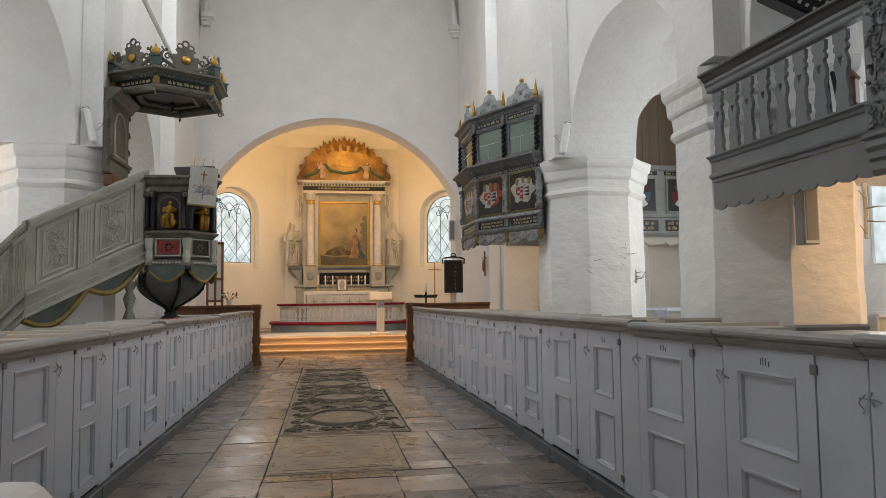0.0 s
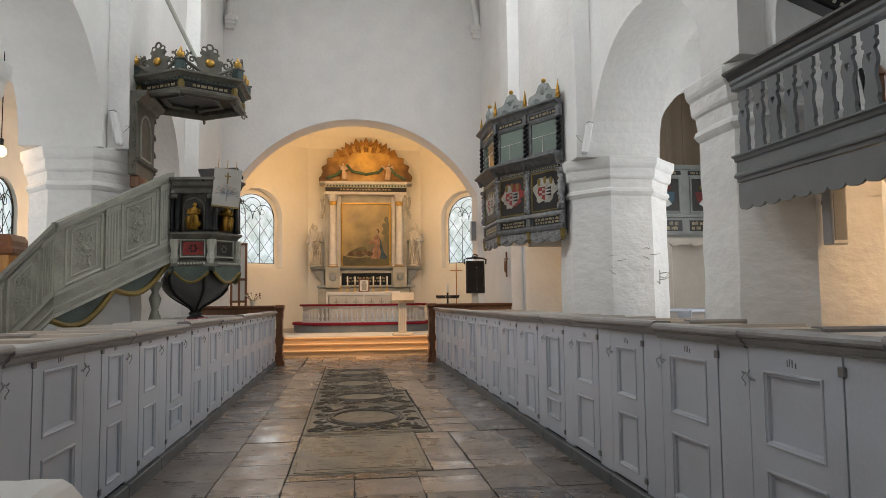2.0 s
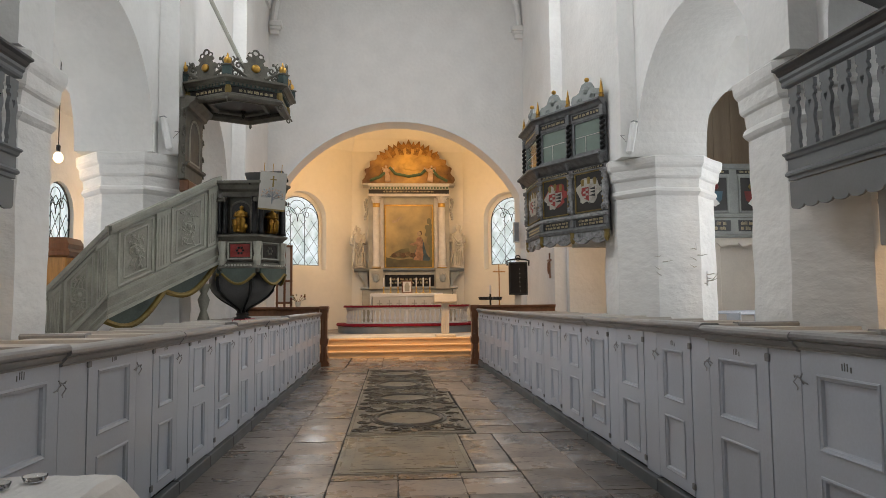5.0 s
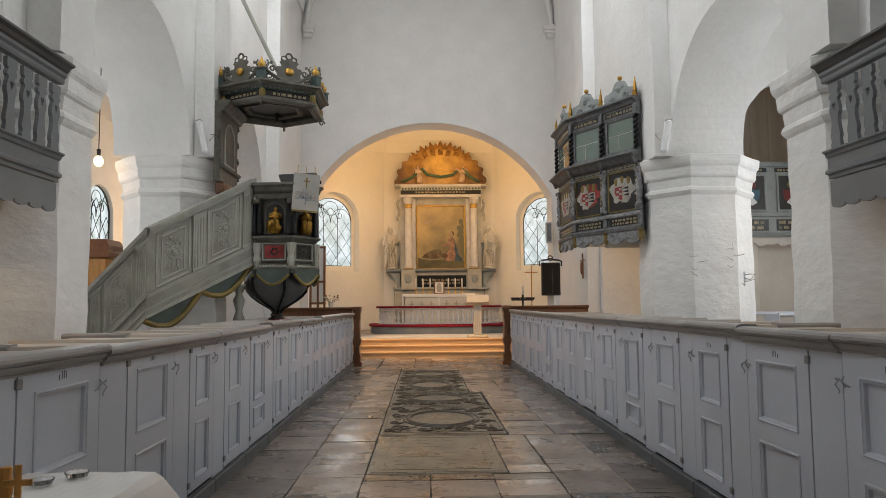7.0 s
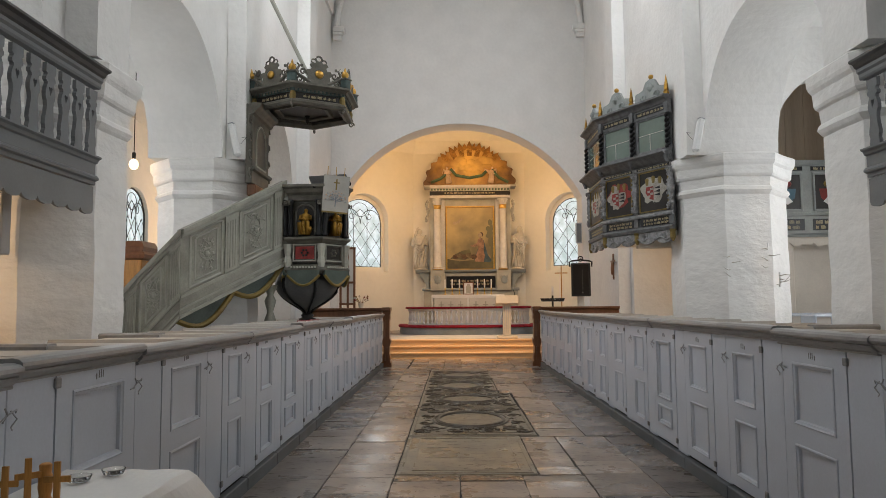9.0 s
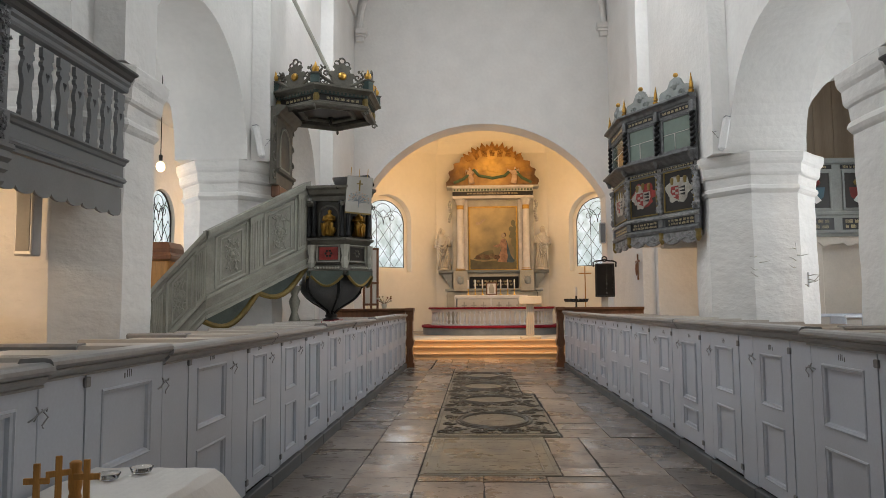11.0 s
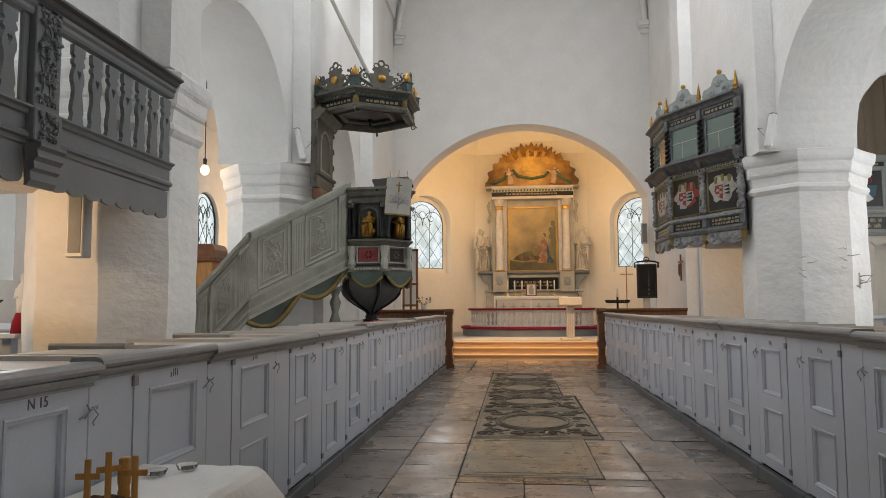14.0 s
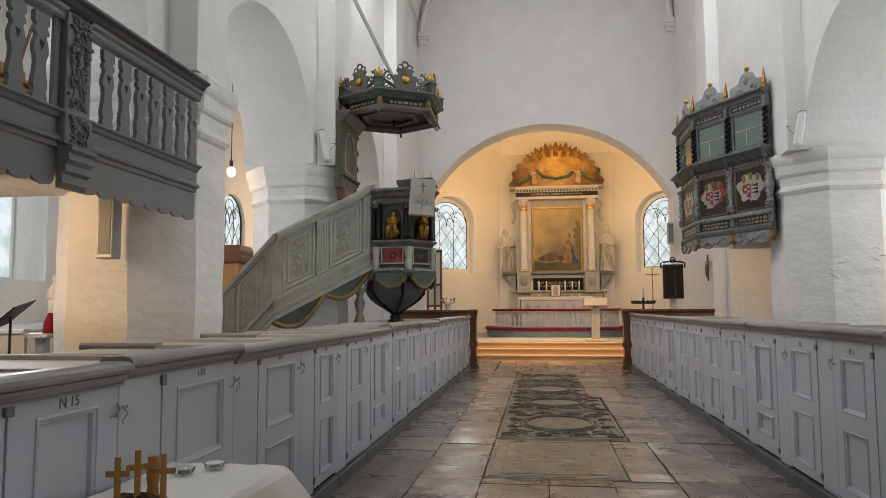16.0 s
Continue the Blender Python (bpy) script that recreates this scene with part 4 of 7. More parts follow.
def gallery(xf, s, label, yp, places):
    """A raised side gallery: sawn balusters, cornice, fascia, scalloped valance, carved post and console, floor and ceiling."""
    y0, y1 = 0.6, 6.52
    g = thing("side_gallery", (xf, y1, 2.27), label, "gallery", "side galleries")
    sx = lambda a, b: tuple(sorted((xf + s * a, xf + s * b)))
    # floor and underside boards
    part("floor_deck", box(B(), *sx(0.05, 3.9), y0, y1 - 0.02, 2.58, 2.66), GREYGAL, g)
    for k in range(10):
        w = 3.7 / 10
        part("ceiling_board", box(B(), *sx(0.08 + k * w, 0.08 + (k + 1) * w - 0.008), y0, y1 - 0.03, 2.545, 2.575, 0.003), UNDER, g)
    part("beam", box(B(), *sx(0.1, 3.8), yp - 0.1, yp + 0.1, 2.36, 2.545, 0.01), UNDER, g)
    # fascia and mouldings
    part("fascia", box(B(), *sx(0.0, 0.05), y0, y1, 2.54, 2.80, 0.004), GREYGAL, g)
    way = [(xf, y0, 0), (xf, y1, 0)]
    sd = -s if s > 0 else 1
    for name, z, prof in (("fascia_moulding", 2.74, [(0, 0), (0.02, 0.01), (0.03, 0.035), (0.055, 0.05), (0.055, 0.065), (0, 0.07)]),
                          ("lower_moulding", 2.585, [(0, -0.01), (0.03, 0.0), (0.035, 0.02), (0.012, 0.045), (0, 0.05)]),
                          ("top_rail", 3.46, [(-0.05, 0), (0.02, 0), (0.03, 0.02), (0.03, 0.05), (0.05, 0.07), (0.05, 0.1), (-0.05, 0.1)])):
        part(name, sweep(B(), [(x, y, z) for x, y, _ in way], prof, sd), GREYGAL, g)
    part("cornice", sweep(B(), [(xf, y0, 3.555), (xf, y1, 3.555)], [(-0.08, 0), (0.04, 0), (0.07, 0.02), (0.085, 0.05), (0.125, 0.065), (0.125, 0.085), (-0.08, 0.085)], sd), GREYDARK, g, "dark moulded handrail cornice")
    # scalloped valance
    n = 0
    for ya, yb in ((y0, yp - 0.14), (yp + 0.14, y1)):
        L = yb - ya
        k = max(int(round(L / 0.21)), 1)
        pts = [(0, 0.27), (0, 0.02)]
        for i in range(k):
            w = L / k
            for q, dz in ((0.08, 0.0), (0.2, -0.012), (0.5, -0.022), (0.8, -0.012), (0.92, 0.0), (1.0, 0.026)):
                pts.append(((i + q) * w, 0.02 + dz))
        pts.append((L, 0.27))
        m = axes((xf + s * 0.015, ya, 2.26), (0, 1, 0), (0, 0, 1), (s, 0, 0))
        part("valance", extrude(B(), pts, m, 0.025), GREYGAL, g, "scalloped grey valance board")
    # balusters
    first = None
    ys = places + [yp - 0.33 - 0.225 * i for i in range(15)]
    for y in ys:
        if first is None:
            first = part("baluster", sawn_baluster(axes((xf, 0, 0), (0, 1, 0), (0, 0, 1), (s, 0, 0)), 0.035), GREYGAL, g, "flat sawn baluster with a heart cut-out")
            first.location += Vector((0, y, 2.805))
        else:
            o = first.copy()
            scene.collection.objects.link(o)
            o.location = (first.location.x, first.location.y + y - ys[0], first.location.z)
    # half balusters against the post
    for q in (-1, 1):
        part("half_baluster", box(B(), *sx(0.0, 0.035), min(yp + q * 0.14, yp + q * 0.205), max(yp + q * 0.14, yp + q * 0.205), 2.80, 3.46, 0.008), GREYGAL, g)
    # carved posts with consoles
    rr = random.Random(5)
    if places:
        post = part("post", box(B(), *sx(-0.05, 0.06), yp - 0.14, yp + 0.14, 2.80, 3.56, 0.006), GREYGAL, g)
        m = axes((xf - s * 0.05, yp, 3.19), (0, -s, 0), (0, 0, 1), (-s, 0, 0))
        part("leaf_carving", leafwork(B(), m, 0.25, 0.70, 0.017, rr, 80), GREYGAL, post, "grey pierced leaf carving")
        part("post_base", box(B(), *sx(-0.07, 0.06), yp - 0.15, yp + 0.15, 2.56, 2.80, 0.008), GREYGAL, g)
        m = axes((xf - s * 0.07, yp, 2.68), (0, -s, 0), (0, 0, 1), (-s, 0, 0))
        part("leaf_carving", leafwork(B(), m, 0.24, 0.19, 0.014, rr, 26), GREYGAL, g)
        cp = [(0, 0.30), (-0.12, 0.30), (-0.12, 0.27), (-0.09, 0.25), (-0.10, 0.20), (-0.07, 0.17), (-0.075, 0.12), (-0.045, 0.10), (-0.05, 0.04), (-0.02, 0.0), (0, 0.0)]
        m = axes((xf, yp - 0.14, 2.25), (s, 0, 0), (0, 0, 1), (0, 1, 0))
        part("console", extrude(B(), cp, m, 0.28), GREYGAL, g, "stepped moulded console")
    return g


sg = gallery(3.85, 1, "grey-painted wooden gallery with sawn balusters and scalloped valance", 4.32, [6.385, 6.14, 5.912, 5.682, 5.444, 5.206, 4.98, 4.752])
sg.rotation_euler = (0, 0, radians(2.2))
gallery(-3.36, -1, "grey-painted wooden gallery with sawn balusters and scalloped valance", 4.62, [6.44, 6.207, 5.98, 5.744, 5.522, 5.29, 5.05])

# ---- pulpit, its stair and sounding board ----


def bars(bm, m, w, h, rnd, depth=0.003, rows=1):
    """Unreadable lettering as plain upright bars, centred on m."""
    for r in range(rows):
        v = (rows - 1) / 2 - r
        u = -w / 2
        hh = h / rows
        while u < w / 2 - 0.02:
            k = rnd.randint(3, 7)
            for _ in range(k):
                b = hh * rnd.uniform(0.07, 0.12)
                if u + b > w / 2:
                    break
                t = rnd.uniform(0.5, 0.72) * hh
                a = m @ Matrix.Translation((u, v * hh - hh * 0.33, 0))
                box(bm, 0, b, 0, t, 0, depth, 0, a)
                u += b + hh * 0.10
            u += hh * 0.35
    return bm


def ring(cx, cy, r, turn, n=6):
    return [Vector((cx + r * math.cos(radians(turn) + 2 * math.pi * i / n), cy + r * math.sin(radians(turn) + 2 * math.pi * i / n), 0)) for i in range(n)]


def side_frame(a, b, z):
    """Axes on the outer face from corner a to b (anticlockwise), origin at its middle at height z: u along, v up, w out."""
    d = (b - a).normalized()
    o = (a + b) / 2
    return axes((o.x, o.y, z), d, (0, 0, 1), (d.y, -d.x, 0))


def figure(bm, c, h, w, lean=0.0, facing=Vector((0, -1, 0))):
    """A plain draped standing form."""
    prof = [(0.50, 0.0), (0.52, 0.05), (0.42, 0.3), (0.40, 0.5), (0.46, 0.66), (0.44, 0.74), (0.30, 0.80), (0.12, 0.835), (0.15, 0.87), (0.185, 0.92), (0.15, 0.97), (0.04, 1.0)]
    m = Matrix.Translation(c) @ Matrix.Rotation(lean, 4, "Y")
    lathe(bm, [(r * w, z * h) for r, z in prof], None, 12, m, 1.0, 0.7)
    for k in range(6):
        x = (k - 2.5) * w * 0.17
        tube(bm, [m @ Vector((x, -w * 0.30, 0.02 * h)), m @ Vector((x * 0.8 + 0.02, -w * 0.30, 0.3 * h)), m @ Vector((x * 0.5, -w * 0.26, 0.55 * h))], w * 0.055, 5)
    for s in (-1, 1):
        tube(bm, [m @ Vector((s * w * 0.40, 0, 0.74 * h)), m @ Vector((s * w * 0.5, -w * 0.1, 0.58 * h)), m @ Vector((s * w * 0.1, -w * 0.36, 0.60 * h))], [w * 0.15, w * 0.13, w * 0.08], 6)
    return bm


PCX, PCY = -2.42, 12.15
pul = thing("pulpit", (PCX, PCY, 0), "carved grey-green wooden pulpit with gilded niche figures and black columns", "pulpit")
rnd = random.Random(21)
HX = ring(PCX, PCY, 0.60, -65)


part("core", lathe(B(), [(0.50, 1.95), (0.50, 3.28)], (PCX, PCY, 0), 6, turn=radians(-65)), BODY, pul)
part("foot_moulding", sweep(B(), ring(PCX, PCY, 0.50, -65), [(0, 1.92), (0.10, 1.94), (0.13, 1.99), (0.10, 2.04), (0.05, 2.08), (0, 2.10)], 1, closed=True), PULP, pul)
part("frieze", sweep(B(), ring(PCX, PCY, 0.50, -65), [(0, 2.10), (0.04, 2.10), (0.04, 2.42), (0.0, 2.42)], 1, closed=True), PULP, pul)
part("belt_cornice", sweep(B(), ring(PCX, PCY, 0.50, -65), [(0, 2.42), (0.07, 2.43), (0.10, 2.47), (0.14, 2.50), (0.14, 2.53), (0, 2.55)], 1, closed=True), PULP, pul)
part("rim_cornice", sweep(B(), ring(PCX, PCY, 0.50, -65), [(0, 3.15), (0.06, 3.16), (0.07, 3.24), (0.12, 3.28), (0.14, 3.34), (0.18, 3.37), (0.18, 3.41), (0, 3.42)], 1, closed=True), PULP, pul)
for i in range(6):
    a, b = HX[i], HX[(i + 1) % 6]
    fm = side_frame(a, b, 0)
    lw = (b - a).length
    # corner columns
    p = a
    o = (p - Vector((PCX, PCY, 0))).normalized()
    for k in (-1, 1):
        q = p - o * 0.03 + Vector((-o.y, o.x, 0)) * k * 0.058
        smooth(part("column", lathe(B(), [(0.050, 2.55), (0.050, 2.59), (0.040, 2.61), (0.043, 2.8), (0.037, 3.08), (0.048, 3.1), (0.052, 3.16)], (q.x, q.y, 0), 10), BLACK, pul, "black turned column"))
    part("bracket", lathe(B(), [(0.045, 2.02), (0.07, 2.12), (0.05, 2.22), (0.07, 2.34), (0.08, 2.42)], (p.x - o.x * 0.03, p.y - o.y * 0.03, 0), 8), PULPLT, pul, "carved corner bracket")
    cap = part("corner_capital", box(B(), -0.085, 0.085, 3.07, 3.15, -0.05, 0.03, 0.015, axes((p.x, p.y, 0), (-o.y, o.x, 0), (0, 0, 1), (o.x, o.y, 0))), PULP, pul, "grey carved corner capital")
    bm = B()
    for k in (-1, 1):
        scroll(bm, axes((p.x + o.x * 0.05, p.y + o.y * 0.05, 3.10), (-o.y, o.x, 0), (0, 0, 1), (o.x, o.y, 0)) @ Matrix.Translation((k * 0.07, 0, 0)), 0.035, 1.3, 0.011, 0.02, k)
    part("leaf_scroll", bm, PULP, cap)
    # moulded frame of the frieze field and the carved band under it
    bm = B()
    for q in ((-0.20, 0.20, 2.40, 2.42), (-0.20, 0.20, 2.13, 2.15), (-0.20, -0.18, 2.15, 2.40), (0.18, 0.20, 2.15, 2.40)):
        box(bm, q[0], q[1], q[2], q[3], -0.04, -0.005, 0.005, fm)
    part("tablet_frame", bm, PULPLT, pul)
    bm = B()
    for k in range(9):
        ball(bm, fm @ Vector((-0.20 + 0.05 * k, 2.03, 0.055)), 0.022, 1, 1, 0.9, 6)
    part("bead_band", bm, PULPLT, pul, "grey carved bead band")
    # niche with arched head and its figure
    w = 0.165
    pts = [(-w, 2.57), (w, 2.57)] + [(w * math.cos(t), 2.92 + w * math.sin(t)) for t in np.linspace(0, math.pi, 11)]
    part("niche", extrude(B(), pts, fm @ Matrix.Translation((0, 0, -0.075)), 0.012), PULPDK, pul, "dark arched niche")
    bm = tube(B(), [fm @ Vector((u, v, -0.06)) for u, v in [(-w, 2.57)] + [(-w, 2.92)] + [(w * math.cos(t), 2.92 + w * math.sin(t)) for t in np.linspace(math.pi, 0, 11)] + [(w, 2.57)]], 0.016, 6)
    part("niche_arch", bm, PULP, pul)
    bm = figure(B(), fm @ Vector((0.0, 2.57, -0.01)), 0.44, 0.19, 0.06)
    for q in (-1, 1):
        tube(bm, [fm @ Vector((q * 0.03, 2.80, 0.0)), fm @ Vector((q * 0.07, 2.76, 0.06)), fm @ Vector((q * 0.06, 2.58, 0.05))], [0.05, 0.042, 0.03], 6)
    ball(bm, fm @ Vector((0.07, 2.66, 0.0)), 0.07, seg=8)
    smooth(part("niche_figure", bm, FIGGOLD, pul, "gilded seated figure as a plain form"))
    # frieze tablet
    tb = part("tablet", box(B(), -0.16, 0.16, 2.17, 2.38, 0.0, 0.012, 0.004, fm @ Matrix.Translation((0, 0, -0.045))), MUTERED if i == 5 else PULPDK, pul, "framed red tablet" if i == 5 else "framed dark tablet")
    bm = B()
    for k in range(6):
        t = k * math.pi / 3
        ball(bm, fm @ Vector((0.05 * math.cos(t), 2.275 + 0.05 * math.sin(t), -0.03)), 0.022, seg=6)
    part("emblem", bm, PULPDK if i == 5 else PULP, tb)
    # swag below
    bm = B()
    sw = [(-lw / 2 + 0.03, 1.98)] + [(-lw / 2 + 0.03 + (lw - 0.06) * k / 10, 1.90 - 0.17 * math.sin(math.pi * k / 10)) for k in range(11)] + [(lw / 2 - 0.03, 1.98)]
    extrude(bm, sw, fm @ Matrix.Translation((0, 0, 0.0)), 0.05)
    s1 = part("swag", bm, SWAG, pul, "green carved cloth swag")
    part("fringe", tube(B(), [fm @ Vector((u, v, 0.04)) for u, v in sw[1:-1]], 0.026, 5), OCHRE, s1, "ochre fringe")
BX = PCX - 0.09
bowl = [(0.055, 1.25), (0.06, 1.29), (0.10, 1.335), (0.19, 1.39), (0.31, 1.46), (0.42, 1.54), (0.50, 1.63), (0.535, 1.72), (0.54, 1.80), (0.52, 1.93)]
smooth(part("bowl", lathe(B(), bowl, (BX, PCY, 0), 30), PULPBASE, pul, "dark ribbed basin below the pulpit"))
for i in range(6):
    t = radians(-65) + i * math.pi / 3
    part("rib", tube(B(), [(BX + (r + 0.008) * math.cos(t), PCY + (r + 0.008) * math.sin(t), z) for r, z in bowl], 0.028, 6), BLACK, pul, "black rib")
smooth(part("pendant", lathe(B(), [(0.10, 0.0), (0.10, 0.95), (0.13, 1.02), (0.145, 1.05), (0.13, 1.08), (0.10, 1.10), (0.12, 1.12), (0.145, 1.15), (0.14, 1.18), (0.09, 1.20), (0.11, 1.225), (0.10, 1.25), (0.055, 1.27)], (BX, PCY, 0), 18), PULPDK, pul, "dark turned support"))
# book rest with its embroidered cloth
part("book_rest", box(B(), -0.34, 0.30, -0.30, 0.25, -0.02, 0.03, 0.006, pose(-2.07, 11.88, 3.52, 26, -6, 16)), BLACK, pul, "dark sloping book rest")

cl = thing("pulpit_cloth", (-1.99, 11.5, 3.3), "grey linen pulpit cloth embroidered with a cross and flowering tree", "cloth")
fm = side_frame(Vector((-2.155, 11.52, 0)), Vector((-1.715, 11.66, 0)), 3.25) @ pose(0, 0, 0, 0, 0, -4)
bm = box(B(), -0.215, 0.215, -0.305, 0.305, 0, 0.012, 0.003, fm)
part("cloth", bm, LINENDK, cl)
bm = B()
box(bm, -0.012, 0.012, 0.06, 0.24, 0.012, 0.015, 0, fm)
box(bm, -0.05, 0.05, 0.17, 0.19, 0.012, 0.015, 0, fm)
part("cross_embroidery", bm, OCHRE, cl)
bm, bm2 = B(), B()
tube(bm, [fm @ Vector((0, -0.22, 0.013)), fm @ Vector((0.004, -0.06, 0.013))], 0.010, 5)
for k in range(26):
    t = math.pi * (-0.08 + 1.16 * (k % 13) / 12)
    ro = 0.17 if k < 13 else 0.105
    e = (ro * math.cos(t), -0.09 + 0.72 * ro * math.sin(t) + rnd.uniform(-0.012, 0.012))
    mid2 = (e[0] * 0.55 + 0.02 * math.sin(k * 2.1), -0.11 + 0.35 * ro * math.sin(t))
    tube(bm, [fm @ Vector((0, -0.15 + 0.004 * (k % 13), 0.013)), fm @ Vector((*mid2, 0.013)), fm @ Vector((*e, 0.013))], 0.0035, 4)
    ball(bm2 if k % 3 else bm, fm @ Vector((*e, 0.012)), rnd.uniform(0.009, 0.014), seg=6)
part("stems_embroidery", bm, KNEE, cl)
part("flower_embroidery", bm2, SKIN, cl)
part("gold_fringe", box(B(), -0.215, 0.215, -0.33, -0.305, 0, 0.014, 0, fm), OCHRE, cl)
bm = B()
for k in (-0.16, -0.02, 0.12):
    tube(bm, [fm @ Vector((k, 0.30, 0.02)), fm @ Vector((k, 0.44, 0.02))], 0.006, 5)
part("clip", bm, BRASS, cl)

# stair balustrade: two flights round the pier
st = thing("pulpit_stair", (-3.6, 11.0, 0), "grey-green panelled pulpit stair with carved relief panels and green painted underside", "stair")


def flight(p0, p1, z0, z1, h0, h1, cuts, seed, closefoot=True):
    """One flight's outer side from the upper end p0 to the lower p1; z: handrail heights; h: depth below the rail."""
    a, b = Vector((*p0, 0)), Vector((*p1, 0))
    L = (b - a).length
    d = (b - a) / L
    out = Vector((-d.y, d.x, 0))
    if out.y > 0:
        out = -out
    m = axes(a, d, (0, 0, 1), out)
    zt = lambda u: z0 + (z1 - z0) * u / L
    rr = random.Random(seed)
    part("side_board", extrude(B(), [(0, zt(0) - 0.04), (L, zt(L) - 0.04), (L, zt(L) - h1), (0, zt(0) - h0)], m @ Matrix.Translation((0, 0, -0.07)), 0.06), STAIR, st)
    part("handrail", extrude(B(), [(0, zt(0) - 0.06), (L, zt(L) - 0.06), (L, zt(L) + 0.02), (0, zt(0) + 0.02)], m @ Matrix.Translation((0, 0, -0.12)), 0.20), STAIR, st)
    part("rail_moulding", extrude(B(), [(0, zt(0) - 0.11), (L, zt(L) - 0.11), (L, zt(L) - 0.06), (0, zt(0) - 0.06)], m @ Matrix.Translation((0, 0, -0.06)), 0.10), PULPLT, st)
    for o, w2, th in ((0.30, 0.05, 0.06), (0.12, 0.03, 0.045), (0.0, 0.05, 0.05)):
        part("stringer_moulding", extrude(B(), [(0, zt(0) - h0 + o), (L, zt(L) - h1 + o), (L, zt(L) - h1 + o + w2), (0, zt(0) - h0 + o + w2)], m @ Matrix.Translation((0, 0, -0.03)), th), PULPLT, st)
    for u0, u1, kind in cuts:
        u0, u1 = u0 * L, u1 * L
        lo = lambda u: zt(u) - (h0 + (h1 - h0) * u / L) + 0.36
        hi = lambda u: zt(u) - 0.12
        if kind == "pilaster":
            pl = part("pilaster", extrude(B(), [(u0, hi(u0)), (u1, hi(u1)), (u1, lo(u1)), (u0, lo(u0))], m @ Matrix.Translation((0, 0, -0.02)), 0.04), PULPLT, st)
            bm = B()
            for k in range(4):
                u = u0 + (u1 - u0) * (k + 0.7) / 4.4
                tube(bm, [m @ Vector((u, hi(u) - 0.1, 0.02)), m @ Vector((u, lo(u) + 0.05, 0.02))], 0.011, 4)
            part("fluting", bm, STAIR, pl)
            part("capital", extrude(B(), [(u0 - 0.015, hi(u0)), (u1 + 0.015, hi(u1)), (u1 + 0.015, hi(u1) - 0.07), (u0 - 0.015, hi(u0) - 0.07)], m @ Matrix.Translation((0, 0, 0.0)), 0.04), PULPLT, pl)
        else:
            for ins, th, ww in ((0.03, 0.022, 0.03), (0.11, 0.034, 0.022)):
                bm = B()
                c = [(u0 + ins, hi(u0 + ins) - ins), (u1 - ins, hi(u1 - ins) - ins), (u1 - ins, lo(u1 - ins) + ins), (u0 + ins, lo(u0 + ins) + ins)]
                for k in range(4):
                    tube(bm, [m @ Vector((*c[k], -0.01)), m @ Vector((*c[(k + 1) % 4], -0.01))], ww * 0.75, 4)
                part("panel_moulding", bm, PULPLT, st)
            um = (u0 + u1) / 2
            sl = math.atan2(z1 - z0, L)
            mm = m @ Matrix.Translation((um, (hi(um) + lo(um)) / 2, -0.01))
            rl = leafwork(B(), mm, (u1 - u0) * 0.50, (hi(um) - lo(um)) * 0.62, 0.014, rr, 42)
            for q in range(2):
                tube(rl, [mm @ Vector((0.105 * math.cos(a) * (1 - 0.3 * q), 0.085 * math.sin(a) * (1 - 0.3 * q), 0.008)) for a in np.linspace(0, 6.28, 15)], 0.010, 5)
            ball(rl, mm @ Vector((0, 0, 0.01)), 0.055, 1, 0.6, 1, 8)
            part("relief", rl, PULPLT, st, "carved strapwork relief")
    return m, L, zt


fa = flight((-2.82, 11.70), (-4.03, 10.36), 3.48, 2.52, 1.43, 1.31, [(0.03, 0.11, "pilaster"), (0.12, 0.47, "panel"), (0.49, 0.60, "pilaster"), (0.61, 0.93, "panel")], 3)
fb = flight((-4.03, 10.36), (-5.0, 10.22), 2.52, 1.42, 1.31, 1.31, [(0.01, 0.14, "pilaster"), (0.17, 0.60, "panel"), (0.63, 0.76, "pilaster"), (0.78, 0.99, "panel")], 8)
# painted underside in two hanging swags
m, L, zt = fa
bm, bm2 = B(), B()
for u0, u1, dp in ((0.0, 0.50, 0.24), (0.50, 1.0, 0.26)):
    top = [(L * (u0 + (u1 - u0) * k / 12), zt(L * (u0 + (u1 - u0) * k / 12)) - 1.40 + 0.09 * (u0 + (u1 - u0) * k / 12)) for k in range(13)]
    low = [(u, v - 0.03 - dp * math.sin(math.pi * k / 12)) for k, (u, v) in enumerate(top)]
    extrude(bm, top + low[::-1], m @ Matrix.Translation((0, 0, -0.25)), 0.19)
    tube(bm2, [m @ Vector((u, v, -0.05)) for u, v in low], 0.045, 6)
part("underside_swag", bm, SWAG, st, "blue-green painted swag under the stair")
part("swag_fringe", bm2, OCHRE, st, "ochre painted edge")
for k in range(9):
    u = L * (k + 0.5) / 9
    part("tread", box(B(), u - 0.11, u + 0.11, zt(u) - 1.22, zt(u) - 1.18, -0.85, -0.07, 0, m), PULPDK, st)
smooth(part("carved_support", lathe(B(), [(0.07, 0.0), (0.07, 1.1), (0.10, 1.16), (0.05, 1.3), (0.08, 1.40), (0.10, 1.48), (0.05, 1.58), (0.10, 1.68), (0.12, 1.74)], (-3.05, 11.75, 0), 8), STAIR, st, "carved grey console post"))

